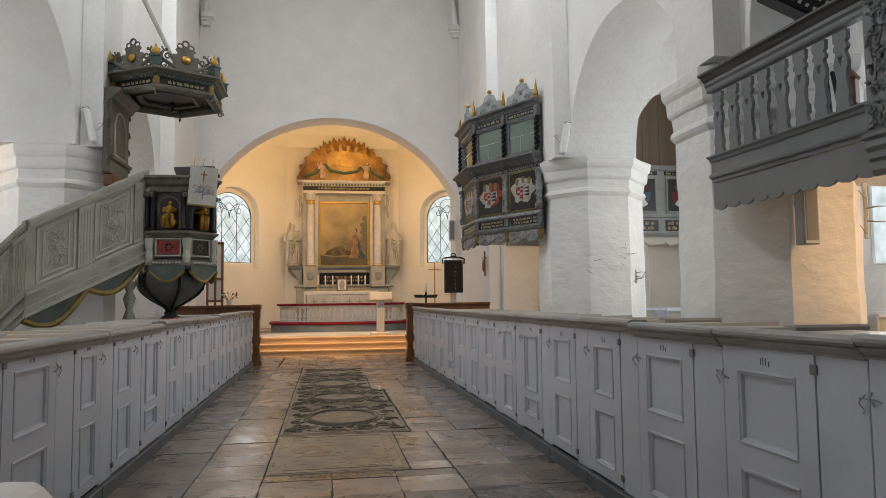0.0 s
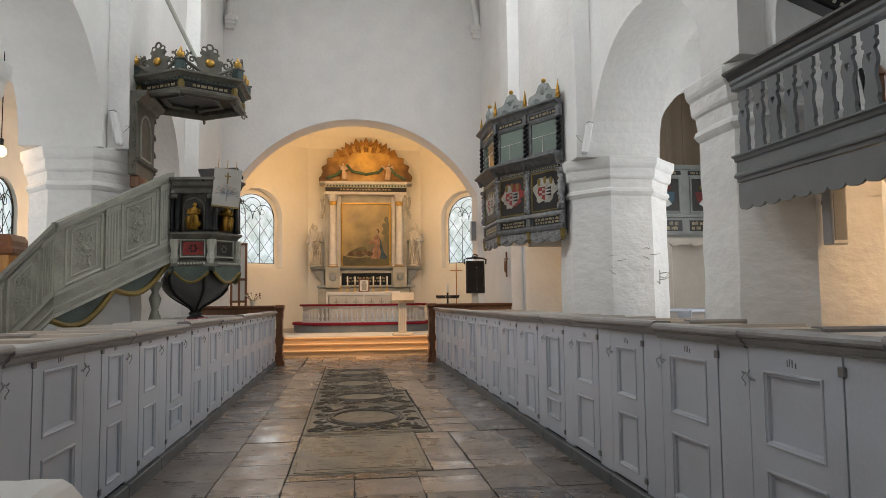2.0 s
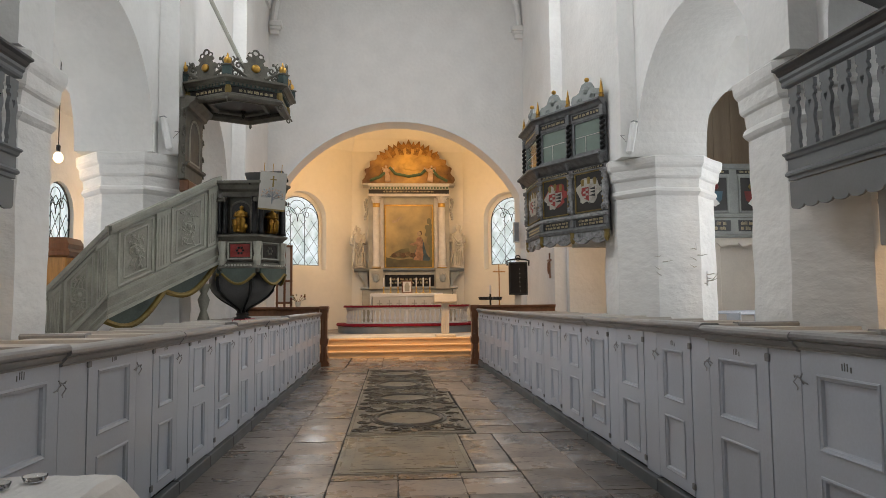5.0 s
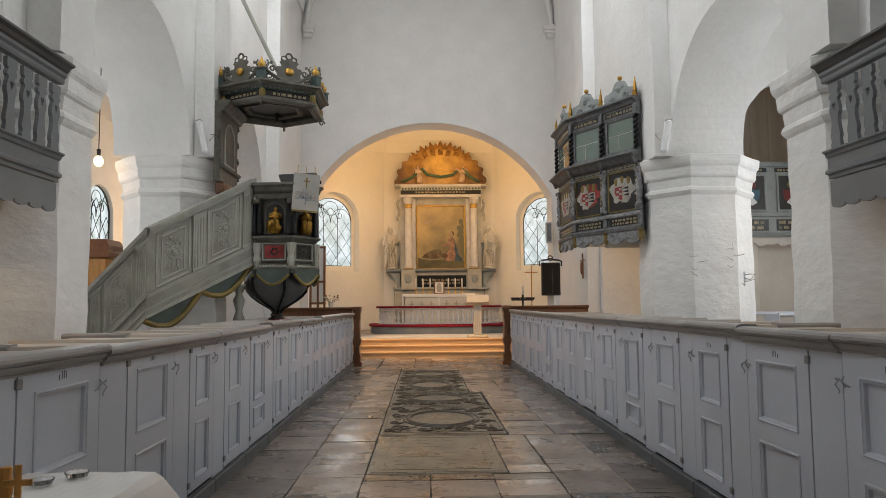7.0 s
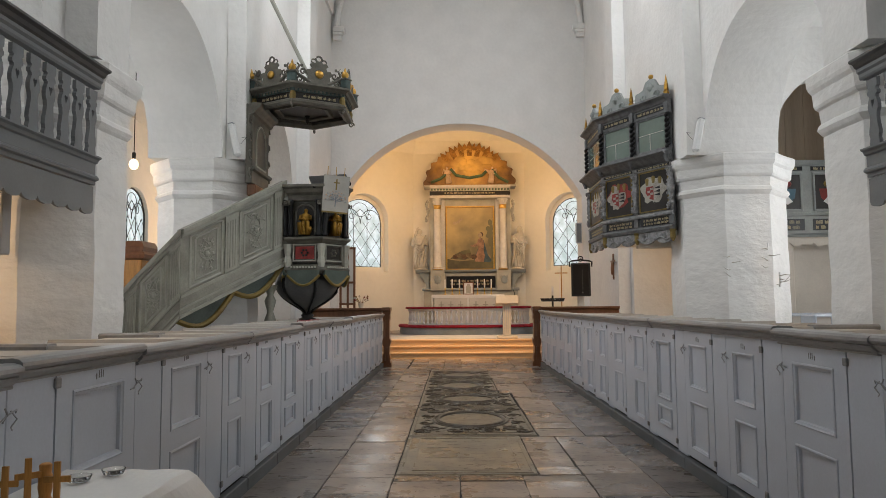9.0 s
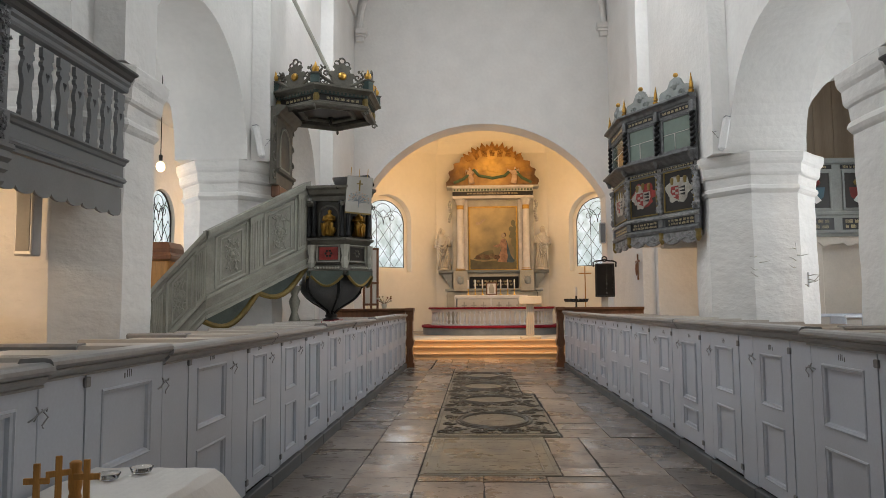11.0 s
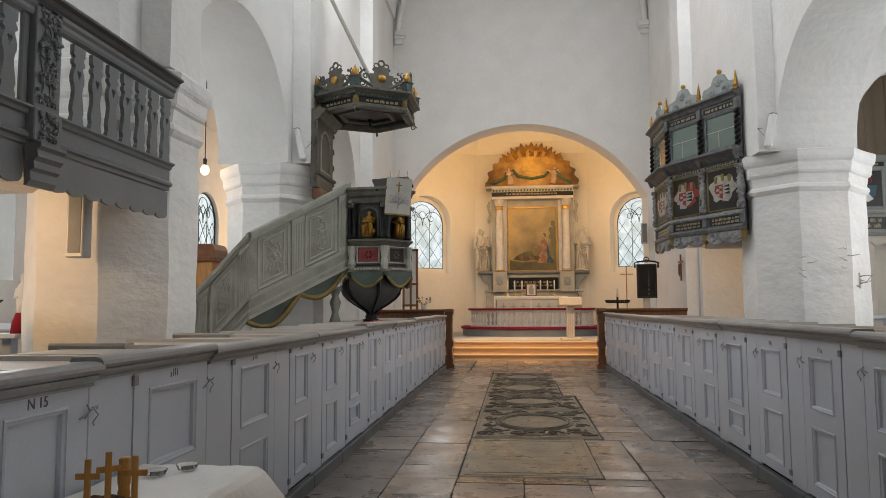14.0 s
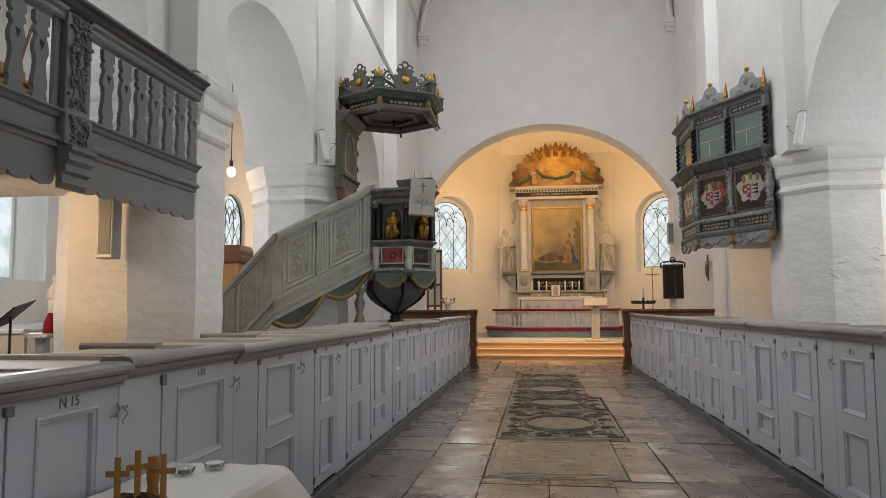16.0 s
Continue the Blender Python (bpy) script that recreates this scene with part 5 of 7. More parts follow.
# sounding board
CX, CY = -2.6, 12.15
sb = thing("sounding_board", (CX, CY, 4.7), "hexagonal grey-green sounding board with gilded finials and carved crests", "sounding board")
HC = ring(CX, CY, 0.92, -90)
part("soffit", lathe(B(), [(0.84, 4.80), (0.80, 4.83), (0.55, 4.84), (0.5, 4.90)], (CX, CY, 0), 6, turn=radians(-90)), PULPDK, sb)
part("lower_moulding", sweep(B(), ring(CX, CY, 0.74, -90), [(0, 4.74), (0.08, 4.69), (0.15, 4.70), (0.17, 4.74), (0.15, 4.78), (0.12, 4.80), (0, 4.80)], 1, closed=True), PULP, sb)
part("frieze", sweep(B(), ring(CX, CY, 0.74, -90), [(0, 4.79), (0.11, 4.79), (0.11, 4.91), (0, 4.91)], 1, closed=True), PULPDK, sb, "near-black lettered frieze")
part("dentil_band", sweep(B(), ring(CX, CY, 0.74, -90), [(0, 4.91), (0.14, 4.91), (0.15, 4.96), (0, 4.96)], 1, closed=True), PULPGREEN, sb)
part("cornice", sweep(B(), ring(CX, CY, 0.74, -90), [(0, 4.95), (0.17, 4.96), (0.20, 4.99), (0.25, 5.01), (0.25, 5.045), (0, 5.06)], 1, closed=True), PULP, sb)
part("roof", lathe(B(), [(0.9, 5.045), (0.3, 5.16), (0.06, 5.2)], (CX, CY, 0), 6, turn=radians(-90)), PULP, sb)
part("soffit_moulding", sweep(B(), ring(CX, CY, 0.46, -90), [(0, 4.76), (0.06, 4.75), (0.08, 4.80), (0.0, 4.84)], 1, closed=True), PULP, sb)
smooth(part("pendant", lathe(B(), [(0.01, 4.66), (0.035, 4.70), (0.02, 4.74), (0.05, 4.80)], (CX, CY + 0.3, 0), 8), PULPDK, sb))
for i in range(6):
    a, b = HC[i], HC[(i + 1) % 6]
    fm = side_frame(a, b, 0)
    o = (a - Vector((CX, CY, 0))).normalized()
    q = a + o * 0.0
    ped = part("pedestal", box(B(), -0.07, 0.07, -0.07, 0.07, 5.05, 5.20, 0.01, pose(q.x, q.y, 0, 0, 0, 60 * i - 90)), PULPGREEN, sb, "green finial pedestal")
    part("pedestal_cap", box(B(), -0.085, 0.085, -0.085, 0.085, 5.20, 5.225, 0.006, pose(q.x, q.y, 0, 0, 0, 60 * i - 90)), PULP, ped)
    smooth(part("finial", lathe(B(), [(0.03, 5.225), (0.05, 5.25), (0.066, 5.29), (0.05, 5.335), (0.02, 5.355), (0.022, 5.37), (0.006, 5.42)], (q.x, q.y, 0), 12), GOLD, ped, "gilded ball finial"))
    part("corner_mask", lathe(B(), [(0.02, 4.70), (0.05, 4.76), (0.055, 4.86), (0.035, 4.93)], (a.x - o.x * 0.06, a.y - o.y * 0.06, 0), 8), OCHRE, sb, "small gilded corner mask")
    part("drop_scroll", scroll(B(), axes((a.x - o.x * 0.03, a.y - o.y * 0.03, 4.66), o, (0, 0, 1), Vector((o.y, -o.x, 0))), 0.055, 1.3, 0.016, 0.02), PULP, sb)
    bm = bars(B(), fm @ Matrix.Translation((0.03, 4.85, -0.045)), 0.56, 0.066, rnd, 0.004)
    part("lettering", bm, CREAM, sb, "gilt lettering")
    # pierced crest between finials
    bm = B()
    cm = fm @ Matrix.Translation((0, 5.05, -0.02)) @ Matrix.Diagonal((1.25, 1.15, 1, 1))
    big = i in (0, 5, 2, 3)
    lobe = [(0.15, 0.0), (0.12, 0.05), (0.16, 0.08), (0.15, 0.13), (0.19, 0.17), (0.16, 0.22), (0.11, 0.22), (0.10, 0.26), (0.13, 0.29), (0.10, 0.33), (0.05, 0.32), (0.03, 0.35)]
    extrude(bm, lobe + [(-u, v) for u, v in lobe[::-1]], cm, 0.03)
    tube(bm, [cm @ Vector((0.042 * math.cos(q), 0.385 + 0.045 * math.sin(q), 0.015)) for q in np.linspace(-1.57, 4.71, 15)], 0.017, 5)
    for s in (-1, 1):
        tube(bm, [cm @ Vector((s * (0.07 + 0.035 * math.cos(q)), 0.345 + 0.035 * math.sin(q), 0.015)) for q in np.linspace(0, 6.28, 11)], 0.013, 5)
        scroll(bm, cm @ Matrix.Translation((s * 0.26, 0.055, 0)), 0.06, 1.4, 0.022, 0.03, s)
        scroll(bm, cm @ Matrix.Translation((s * 0.22, 0.17, 0)), 0.05, 1.2, 0.020, 0.03, -s)
        tube(bm, [cm @ Vector((s * u, v, 0.015)) for u, v in ((0.12, 0.03), (0.21, 0.08), (0.29, 0.13), (0.30, 0.20), (0.27, 0.25), (0.30, 0.29))], [0.03, 0.03, 0.026, 0.024, 0.02, 0.012], 6)
        for u, v in ((0.33, 0.15), (0.33, 0.24), (0.24, 0.26), (0.34, 0.08)):
            ball(bm, cm @ Vector((s * u, v, 0.015)), 0.026, 1, 0.6, 1.2, 6)
    cr = part("crest", bm, PULP, sb, "pierced grey strapwork crest")
    smooth(part("gilt_mask", lathe(B(), [(0.062, 0.0), (0.054, 0.025), (0.02, 0.04)], None, 12, cm @ Matrix.Translation((0, 0.16, 0.03))), GOLD, cr, "round gilded mask"))
    for k in range(12):
        u = -0.42 + 0.84 * (k + 0.5) / 12
        part("dentil", box(B(), u - 0.02, u + 0.02, 4.922, 4.955, -0.03, 0.0, 0, fm), PULP, sb)
# iron stay to the wall, and the back panel on the pier
part("stay_rod", tube(B(), [(CX + 0.20, CY - 0.05, 5.2), (-3.40, 11.9, 7.3)], 0.035, 6), PULPLT, sb, "grey iron stay rod")
bp = thing("pulpit_back_panel", (-3.35, 11.95, 3.4), "grey-green carved back panel with an arched niche, fixed to the pier", "panel")
m = axes((-3.29, 11.42, 0), (0, 1, 0), (0, 0, 1), (1, 0, 0))
part("board", box(B(), 0, 1.02, 3.42, 4.75, -0.12, 0.0, 0.01, m), PULP, bp)
part("cornice", sweep(B(), [m @ Vector((-0.05, 4.56, 0)), m @ Vector((1.07, 4.56, 0))], [(0, 0), (0.05, 0.02), (0.07, 0.07), (0.14, 0.12), (0.16, 0.18), (0, 0.2)], 1), PULP, bp)
part("sill", sweep(B(), [m @ Vector((-0.03, 3.62, 0)), m @ Vector((1.05, 3.62, 0))], [(0, 0), (0.05, 0.02), (0.06, 0.06), (0, 0.07)], 1), PULP, bp)
part("niche_moulding", tube(B(), [m @ Vector((0.51 + u, 3.74 + v, 0)) for u, v in [(-0.3, 0), (-0.3, 0.42)] + [(0.3 * math.cos(t), 0.42 + 0.3 * math.sin(t)) for t in np.linspace(math.pi, 0, 10)] + [(0.3, 0), (-0.3, 0)]], 0.022, 5), PULPLT, bp)
bm = B()
for s in (-1, 1):
    for k in range(4):
        scroll(bm, m @ Matrix.Translation((0.51 + s * 0.55, 3.6 + k * 0.3, -0.04)), 0.10, 1.2, 0.02, 0.03, s)
part("side_scrolls", bm, PULP, bp, "carved side scrolls")
part("base_block", box(B(), 0.1, 0.92, 3.22, 3.42, -0.12, 0.03, 0.02, m), BROWN, bp)

# ---- private loft on the south wall ----
LA, LB, LC = Vector((4.04, 12.80, 0)), Vector((3.13, 14.50, 0)), Vector((3.13, 15.9, 0))
lo = thing("private_loft", (3.6, 14.0, 2.6), "grey carved private loft with green windows and painted coats of arms", "loft")
rnd = random.Random(33)
part("core", extrude(B(), [(LA.x, LA.y), (LB.x, LB.y), (LC.x, LC.y), (4.39, 15.9), (4.39, 13.45)], axes((0, 0, 2.66), (1, 0, 0), (0, 1, 0), (0, 0, 1)), 2.66), CARVED, lo)
path = [LA, LB, LC]
for nm, mt, prof in (("foot_moulding", CARVED, [(0, 2.64), (0.05, 2.66), (0.07, 2.72), (0.03, 2.76), (0, 2.77)]), ("tablet_rail", LOFTCARVE, [(0, 2.95), (0.05, 2.96), (0.06, 3.0), (0.02, 3.04), (0, 3.05)]),
                     ("panel_head", LOFTCARVE, [(0, 3.93), (0.03, 3.94), (0.03, 4.02), (0, 4.02)]), ("ledge", CARVED, [(0, 4.03), (0.08, 4.08), (0.16, 4.16), (0.24, 4.20), (0.24, 4.235), (0, 4.25)]),
                     ("upper_sill", CARVED, [(0, 4.25), (0.04, 4.25), (0.04, 4.31), (0, 4.31)]), ("frieze", CARVED, [(0, 5.04), (0.05, 5.04), (0.05, 5.24), (0, 5.24)]), ("cornice", CARVED, [(0, 5.22), (0.08, 5.24), (0.12, 5.30), (0.19, 5.34), (0.19, 5.38), (0, 5.40)])):
    part(nm, sweep(B(), [Vector((p.x, p.y, 0)) for p in path], prof, -1), mt, lo)


def loft_face(a, b, bays, fancy):
    d = (b - a).normalized()
    L = (b - a).length
    o = Vector((-d.y, d.x, 0))
    m = axes(a, d, (0, 0, 1), o)
    w = L / bays
    for k in range(bays):
        u0, u1 = k * w, (k + 1) * w
        uc = (u0 + u1) / 2
        # window
        win = part("window", box(B(), u0 + 0.12, u1 - 0.12, 4.34, 5.02, -0.01, 0.008, 0, m), GLASSG, lo, "old greenish glass window")
        bm = B()
        for q in ((u0 + 0.08, u0 + 0.13, 4.31, 5.04), (u1 - 0.13, u1 - 0.08, 4.31, 5.04), (u0 + 0.13, u1 - 0.13, 4.31, 4.35), (u0 + 0.13, u1 - 0.13, 5.0, 5.04)):
            box(bm, q[0], q[1], q[2], q[3], 0.0, 0.035, 0.005, m)
        part("window_frame", bm, CARVED, win)
        bm = B()
        box(bm, uc + 0.05, uc + 0.062, 4.35, 4.70, 0.006, 0.014, 0, m)
        box(bm, u0 + 0.13, u1 - 0.13, 4.69, 4.70, 0.006, 0.014, 0, m)
        part("glazing_bar", bm, UNDER, win)
        # coat of arms panel
        pn = part("arms_panel", box(B(), u0 + 0.11, u1 - 0.11, 3.09, 3.90, 0.0, 0.012, 0, m), PULPDK, lo, "near-black painted panel with a coat of arms")
        bm = B()
        for q in ((u0 + 0.10, u0 + 0.125, 3.07, 3.92), (u1 - 0.125, u1 - 0.10, 3.07, 3.92), (u0 + 0.125, u1 - 0.125, 3.07, 3.095), (u0 + 0.125, u1 - 0.125, 3.895, 3.92)):
            box(bm, q[0], q[1], q[2], q[3], 0.0, 0.028, 0.004, m)
        part("gilt_frame", bm, OCHRE, pn)
        h = (u1 - u0) * 0.345
        sh = [(0, -0.26), (h * 0.55, -0.16), (h * 0.8, -0.02), (h * 0.72, 0.12), (-h * 0.72, 0.12), (-h * 0.8, -0.02), (-h * 0.55, -0.16)]
        sm = m @ Matrix.Translation((uc, 3.50, 0.012))
        flip = k % 2 == 0
        ra = random.Random(k * 7 + int(L * 10))
        blob = []
        for q in range(30):
            t = 2 * math.pi * q / 30
            r = 1.0 + 0.10 * math.sin(q * 1.3 + k) + ra.uniform(-0.13, 0.10)
            blob.append((h * 0.98 * r * math.cos(t), 0.03 + 0.27 * r * math.sin(t)))
        part("mantling", extrude(B(), blob, sm, 0.004), MUTEWHITE if flip else MUTERED, pn, "muted painted mantling")
        part("mantling_half", extrude(B(), [(max(u, 0.0) * 0.96, v * 0.96) for u, v in blob], sm @ Matrix.Translation((0, -0.02, 0.0015)), 0.004), SANDST if flip else MUTEWHITE, pn)
        part("shield", extrude(B(), [(u * 0.8, v * 0.85) for u, v in sh], sm @ Matrix.Translation((0, 0, 0.0058)), 0.003), MUTEWHITE, pn, "painted shield")
        part("shield_half", extrude(B(), [(0, -0.20), (h * 0.42, -0.13), (h * 0.62, -0.02), (h * 0.56, 0.095), (0, 0.095)], sm @ Matrix.Translation((0, 0, 0.0088)), 0.0012), MUTERED, pn)
        bm = B()
        for p, q in ((0, 1), (1, 0), (1, 2), (0, 3)):
            box(bm, 0.01 + p * h * 0.22, 0.01 + (p + 1) * h * 0.22, -0.13 + q * 0.05, -0.085 + q * 0.05, 0.0101, 0.0112, 0, sm)
        part("chequers", bm, MUTEWHITE, pn)
        bm = B()
        for j in range(3):
            extrude(bm, [(-h * 0.5, -0.12 + j * 0.07), (-0.005, -0.09 + j * 0.07), (-h * 0.5, -0.06 + j * 0.07)], sm @ Matrix.Translation((0, 0, 0.009)), 0.0015)
        part("points", bm, BLACK, pn)
        bm = B()
        for j in range(3):
            lathe(bm, [(0.03, 0), (0.04, 0.05), (0.05, 0.12), (0.02, 0.15)], None, 8, sm @ Matrix.Translation(((j - 1) * h * 0.5, 0.13 + 0.03 * (j == 1), 0.01)) @ pose(0, 0, 0, -90), 1, 0.3)
        part("crest_helms", bm, OCHRE, pn)
        # lettered tablets
        tb = part("tablet", box(B(), u0 + 0.1, u1 - 0.1, 2.78, 2.94, 0.0, 0.012, 0, m), BLACK, lo, "black lettered tablet")
        part("lettering", bars(B(), m @ Matrix.Translation((uc, 2.86, 0.012)), w - 0.28, 0.14, rnd, 0.002, 2), CREAM, tb)
        tb = part("tablet", box(B(), u0 + 0.1, u1 - 0.1, 5.09, 5.20, 0.05, 0.056, 0, m), BLACK, lo, "black lettered tablet")
        part("lettering", bars(B(), m @ Matrix.Translation((uc, 5.145, 0.056)), w - 0.28, 0.085, rnd, 0.002), CREAM, tb)
        tb = part("tablet", box(B(), u0 + 0.06, u1 - 0.06, 3.955, 4.01, 0.03, 0.034, 0, m), BLACK, lo, "black lettered tablet")
        part("lettering", bars(B(), m @ Matrix.Translation((uc, 3.983, 0.034)), w - 0.2, 0.05, rnd, 0.002), CREAM, tb)
        # crest of two beasts, and the scalloped apron
        cm = m @ Matrix.Translation((uc, 5.39, -0.02))
        s = w / 0.97
        bm = extrude(B(), [(-0.40 * s, 0), (0.40 * s, 0), (0.43 * s, 0.12), (0.38 * s, 0.22), (0.27 * s, 0.25), (0.20 * s, 0.27), (0.12 * s, 0.42), (0, 0.46), (-0.12 * s, 0.42), (-0.20 * s, 0.27), (-0.27 * s, 0.25), (-0.38 * s, 0.22), (-0.43 * s, 0.12)], cm, 0.05)
        for q in (-1, 1):
            scroll(bm, cm @ Matrix.Translation((q * 0.33 * s, 0.17, 0.02)), 0.07, 1.3, 0.022, 0.03, q)
            scroll(bm, cm @ Matrix.Translation((q * 0.18 * s, 0.10, 0.05)), 0.08, 1.3, 0.018, 0.02, -q)
            ball(bm, cm @ Vector((q * 0.09 * s, 0.30, 0.03)), 0.045, seg=6)
        ball(bm, cm @ Vector((0, 0.28, 0.04)), 0.08, 1, 0.7, 1.2, 8)
        cr = part("crest", bm, LOFTGREY, lo, "pale carved crest with scrolls")
        smooth(part("gilt_ball", ball(B(), cm @ Vector((0, 0.51, 0.02)), 0.05, seg=10), GOLD, cr))
        ap = [(u0, 2.66), (u1, 2.66)] + [(u1 - (u1 - u0) * i / 12, 2.56 - 0.13 * abs(math.sin(math.pi * i / 6)) ** 0.6 - 0.04 * math.sin(math.pi * i / 12)) for i in range(13)]
        part("apron", extrude(B(), ap, m @ Matrix.Translation((0, 0, -0.03)), 0.05), LOFTCARVE, lo, "scalloped carved apron")
        bm = B()
        for q in (-0.25, 0.25):
            scroll(bm, m @ Matrix.Translation((uc + q * w, 2.57, 0.01)), 0.08, 1.4, 0.018, 0.02, 1 if q > 0 else -1)
        tube(bm, [m @ Vector((uc + w * 0.46 * q / 6, 2.50 - 0.035 * math.cos(q * 1.5), 0.03)) for q in range(-6, 7)], 0.014, 5)
        part("apron_scrolls", bm, LOFTCARVE, lo)
    for k in range(0 if fancy else 1, bays + 1):
        u = min(max(k * w, 0.04), L - 0.04)
        tw = B()
        tube(tw, [m @ Vector((u + 0.020 * math.cos(z * 0.7), 4.32 + 0.70 * z / 60, 0.065 + 0.020 * math.sin(z * 0.7))) for z in range(61)], 0.036, 8)
        smooth(part("twisted_column", tw, BLACK, lo, "black twisted column"))
        part("capital", box(B(), u - 0.05, u + 0.05, 5.02, 5.24, 0.0, 0.10, 0.01, m), CARVED, lo)
        part("bracket", lathe(B(), [(0.03, 4.02), (0.06, 4.1), (0.09, 4.17), (0.10, 4.22)], None, 8, Matrix.Translation(m @ Vector((u, 0, 0.10)))), CARVED, lo)
        hb = B()
        hp = [(0.03, 3.06), (0.05, 3.10), (0.055, 3.2), (0.04, 3.3), (0.06, 3.42), (0.075, 3.5), (0.06, 3.58), (0.07, 3.66), (0.035, 3.72), (0.05, 3.80), (0.05, 3.86), (0.07, 3.92)]
        lathe(hb, hp, None, 10, Matrix.Translation(m @ Vector((u, 0, 0.02))))
        rh = random.Random(int(u * 100) + 5)
        for z in np.linspace(3.12, 3.86, 9):
            for q in (-1, 1):
                ball(hb, m @ Vector((u + q * rh.uniform(0.03, 0.065), z + rh.uniform(-0.03, 0.03), 0.05)), rh.uniform(0.022, 0.036), 1, 0.8, 1.2, 6)
        scroll(hb, m @ Matrix.Translation((u, 3.86, 0.08)), 0.055, 1.4, 0.016, 0.02)
        scroll(hb, m @ Matrix.Translation((u, 3.16, 0.07)), 0.06, 1.4, 0.016, 0.02, -1)
        smooth(part("herm", hb, LOFTCARVE, lo, "pale grey carved herm-shaped post"))
        part("corbel_boss", lathe(B(), [(0.02, 2.42), (0.055, 2.5), (0.05, 2.6), (0.065, 2.66)], (0, 0, 0), 8, Matrix.Translation(m @ Vector((u, 0, 0.01)))), OCHRE, lo, "gilded pendant boss")
        part("tablet_post", box(B(), u - 0.06, u + 0.06, 2.77, 2.95, 0.0, 0.04, 0.01, m), CARVED, lo)
        part("obelisk", lathe(B(), [(0.05, 5.40), (0.055, 5.45), (0.03, 5.48), (0.045, 5.50), (0.004, 5.80)], None, 4, Matrix.Translation(m @ Vector((u, 0, 0.06)))), FIGGOLD, lo, "small gilded obelisk")


loft_face(LA, LB, 2, True)
loft_face(LB, LC, 1, False)
part("underside", extrude(B(), [(LA.x, LA.y), (LB.x, LB.y), (LC.x, LC.y), (4.39, 15.9), (4.39, 13.45)], axes((0, 0, 2.56), (1, 0, 0), (0, 1, 0), (0, 0, 1)), 0.08), UNDER, lo)
part("support_beam", box(B(), 3.62, 4.9, 13.72, 13.92, 2.36, 2.55, 0.01), UNDER, lo, "pale painted support beam")
lo.location = (3.6 * 0.935, 14.0 * 0.935, 2.60)
lo.scale = (0.935, 0.935, 0.855)

# ---- painted loft in the south aisle ----
al = thing("aisle_loft", (6.5, 13.6, 2.7), "grey painted aisle loft with coats of arms below a plank wall", "loft")
Y = 13.45
part("front", box(B(), 5.32, 8.42, Y, Y + 0.06, 2.66, 4.08), LOFTGREY, al)
for nm, z, prof in (("top_rail", 4.0, [(0, 0), (0.05, 0.01), (0.07, 0.05), (0.09, 0.09), (0, 0.10)]), ("middle_rail", 3.02, [(0, 0), (0.04, 0.01), (0.04, 0.06), (0, 0.07)]), ("foot_rail", 2.62, [(0, 0), (0.04, 0.0), (0.06, 0.04), (0, 0.08)])):
    part(nm, sweep(B(), [(5.32, Y, z), (8.42, Y, z)], prof, 1), LOFTGREY, al)
rnd = random.Random(8)
for k in range(4):
    u = 5.62 + k * 0.78
    m = axes((u, Y, 0), (1, 0, 0), (0, 0, 1), (0, -1, 0))
    pn = part("arms_panel", box(B(), -0.25, 0.25, 3.16, 3.82, 0, 0.012, 0, m), PULPDK, al, "near-black painted panel with a coat of arms")
    bm = B()
    for q in ((-0.29, -0.25, 3.12, 3.86), (0.25, 0.29, 3.12, 3.86), (-0.25, 0.25, 3.12, 3.16), (-0.25, 0.25, 3.82, 3.86)):
        box(bm, q[0], q[1], q[2], q[3], 0, 0.03, 0.005, m)
    part("panel_frame", bm, LOFTGREY, pn)
    part("shield", extrude(B(), [(0, -0.2), (0.14, -0.08), (0.17, 0.1), (-0.17, 0.1), (-0.14, -0.08)], m @ Matrix.Translation((0, 3.45, 0.012)), 0.004), (REDP, BLUE, REDP, BLUE)[k], pn)
    part("shield_charge", extrude(B(), [(0, 0.0), (0.1, -0.12), (0, -0.18), (-0.1, -0.12)], m @ Matrix.Translation((0.0, 3.42, 0.0165)), 0.003), WHITEP, pn)
    part("helm", ball(B(), m @ Vector((0, 3.64, 0.02)), 0.07, 1.3, 0.4, 1, 8), REDP if k % 2 else OCHRE, pn)
    for z, h, rws in ((2.86, 0.22, 2), (3.94, 0.08, 1)):
        tb = part("tablet", box(B(), -0.31, 0.31, z - h / 2, z + h / 2, 0, 0.01, 0, m), BLACK, al, "black lettered tablet")
        part("lettering", bars(B(), m @ Matrix.Translation((0, z, 0.01)), 0.52, h * 0.9, rnd, 0.002, rws), CREAM, tb)
pts = [(5.32, 2.64), (8.42, 2.64)] + [(8.42 - 3.1 * i / 42, 2.52 - 0.05 * abs(math.sin(math.pi * i / 3)) - 0.03 * (i % 6 < 3)) for i in range(43)]
part("valance", extrude(B(), pts, axes((0, Y + 0.02, 0), (1, 0, 0), (0, 0, 1), (0, 1, 0)), 0.03), UNDER, al, "pale scalloped valance")
part("underside", box(B(), 5.32, 8.42, Y + 0.1, Y + 2.4, 2.54, 2.6), UNDER, al)
part("support_post", box(B(), 6.28, 6.50, Y + 0.05, Y + 0.27, 0, 2.54, 0.01), UNDER, al)
part("side_wall", box(B(), 6.5, 8.42, Y + 0.3, Y + 0.36, 0, 2.54), UNDER, al)
for k in range(8):
    part("plank", box(B(), 5.34 + k * 0.39, 5.34 + (k + 1) * 0.39 - 0.008, Y + 1.0, Y + 1.03, 4.0, 6.05, 0.003), PLANKS, al, "weathered grey plank")

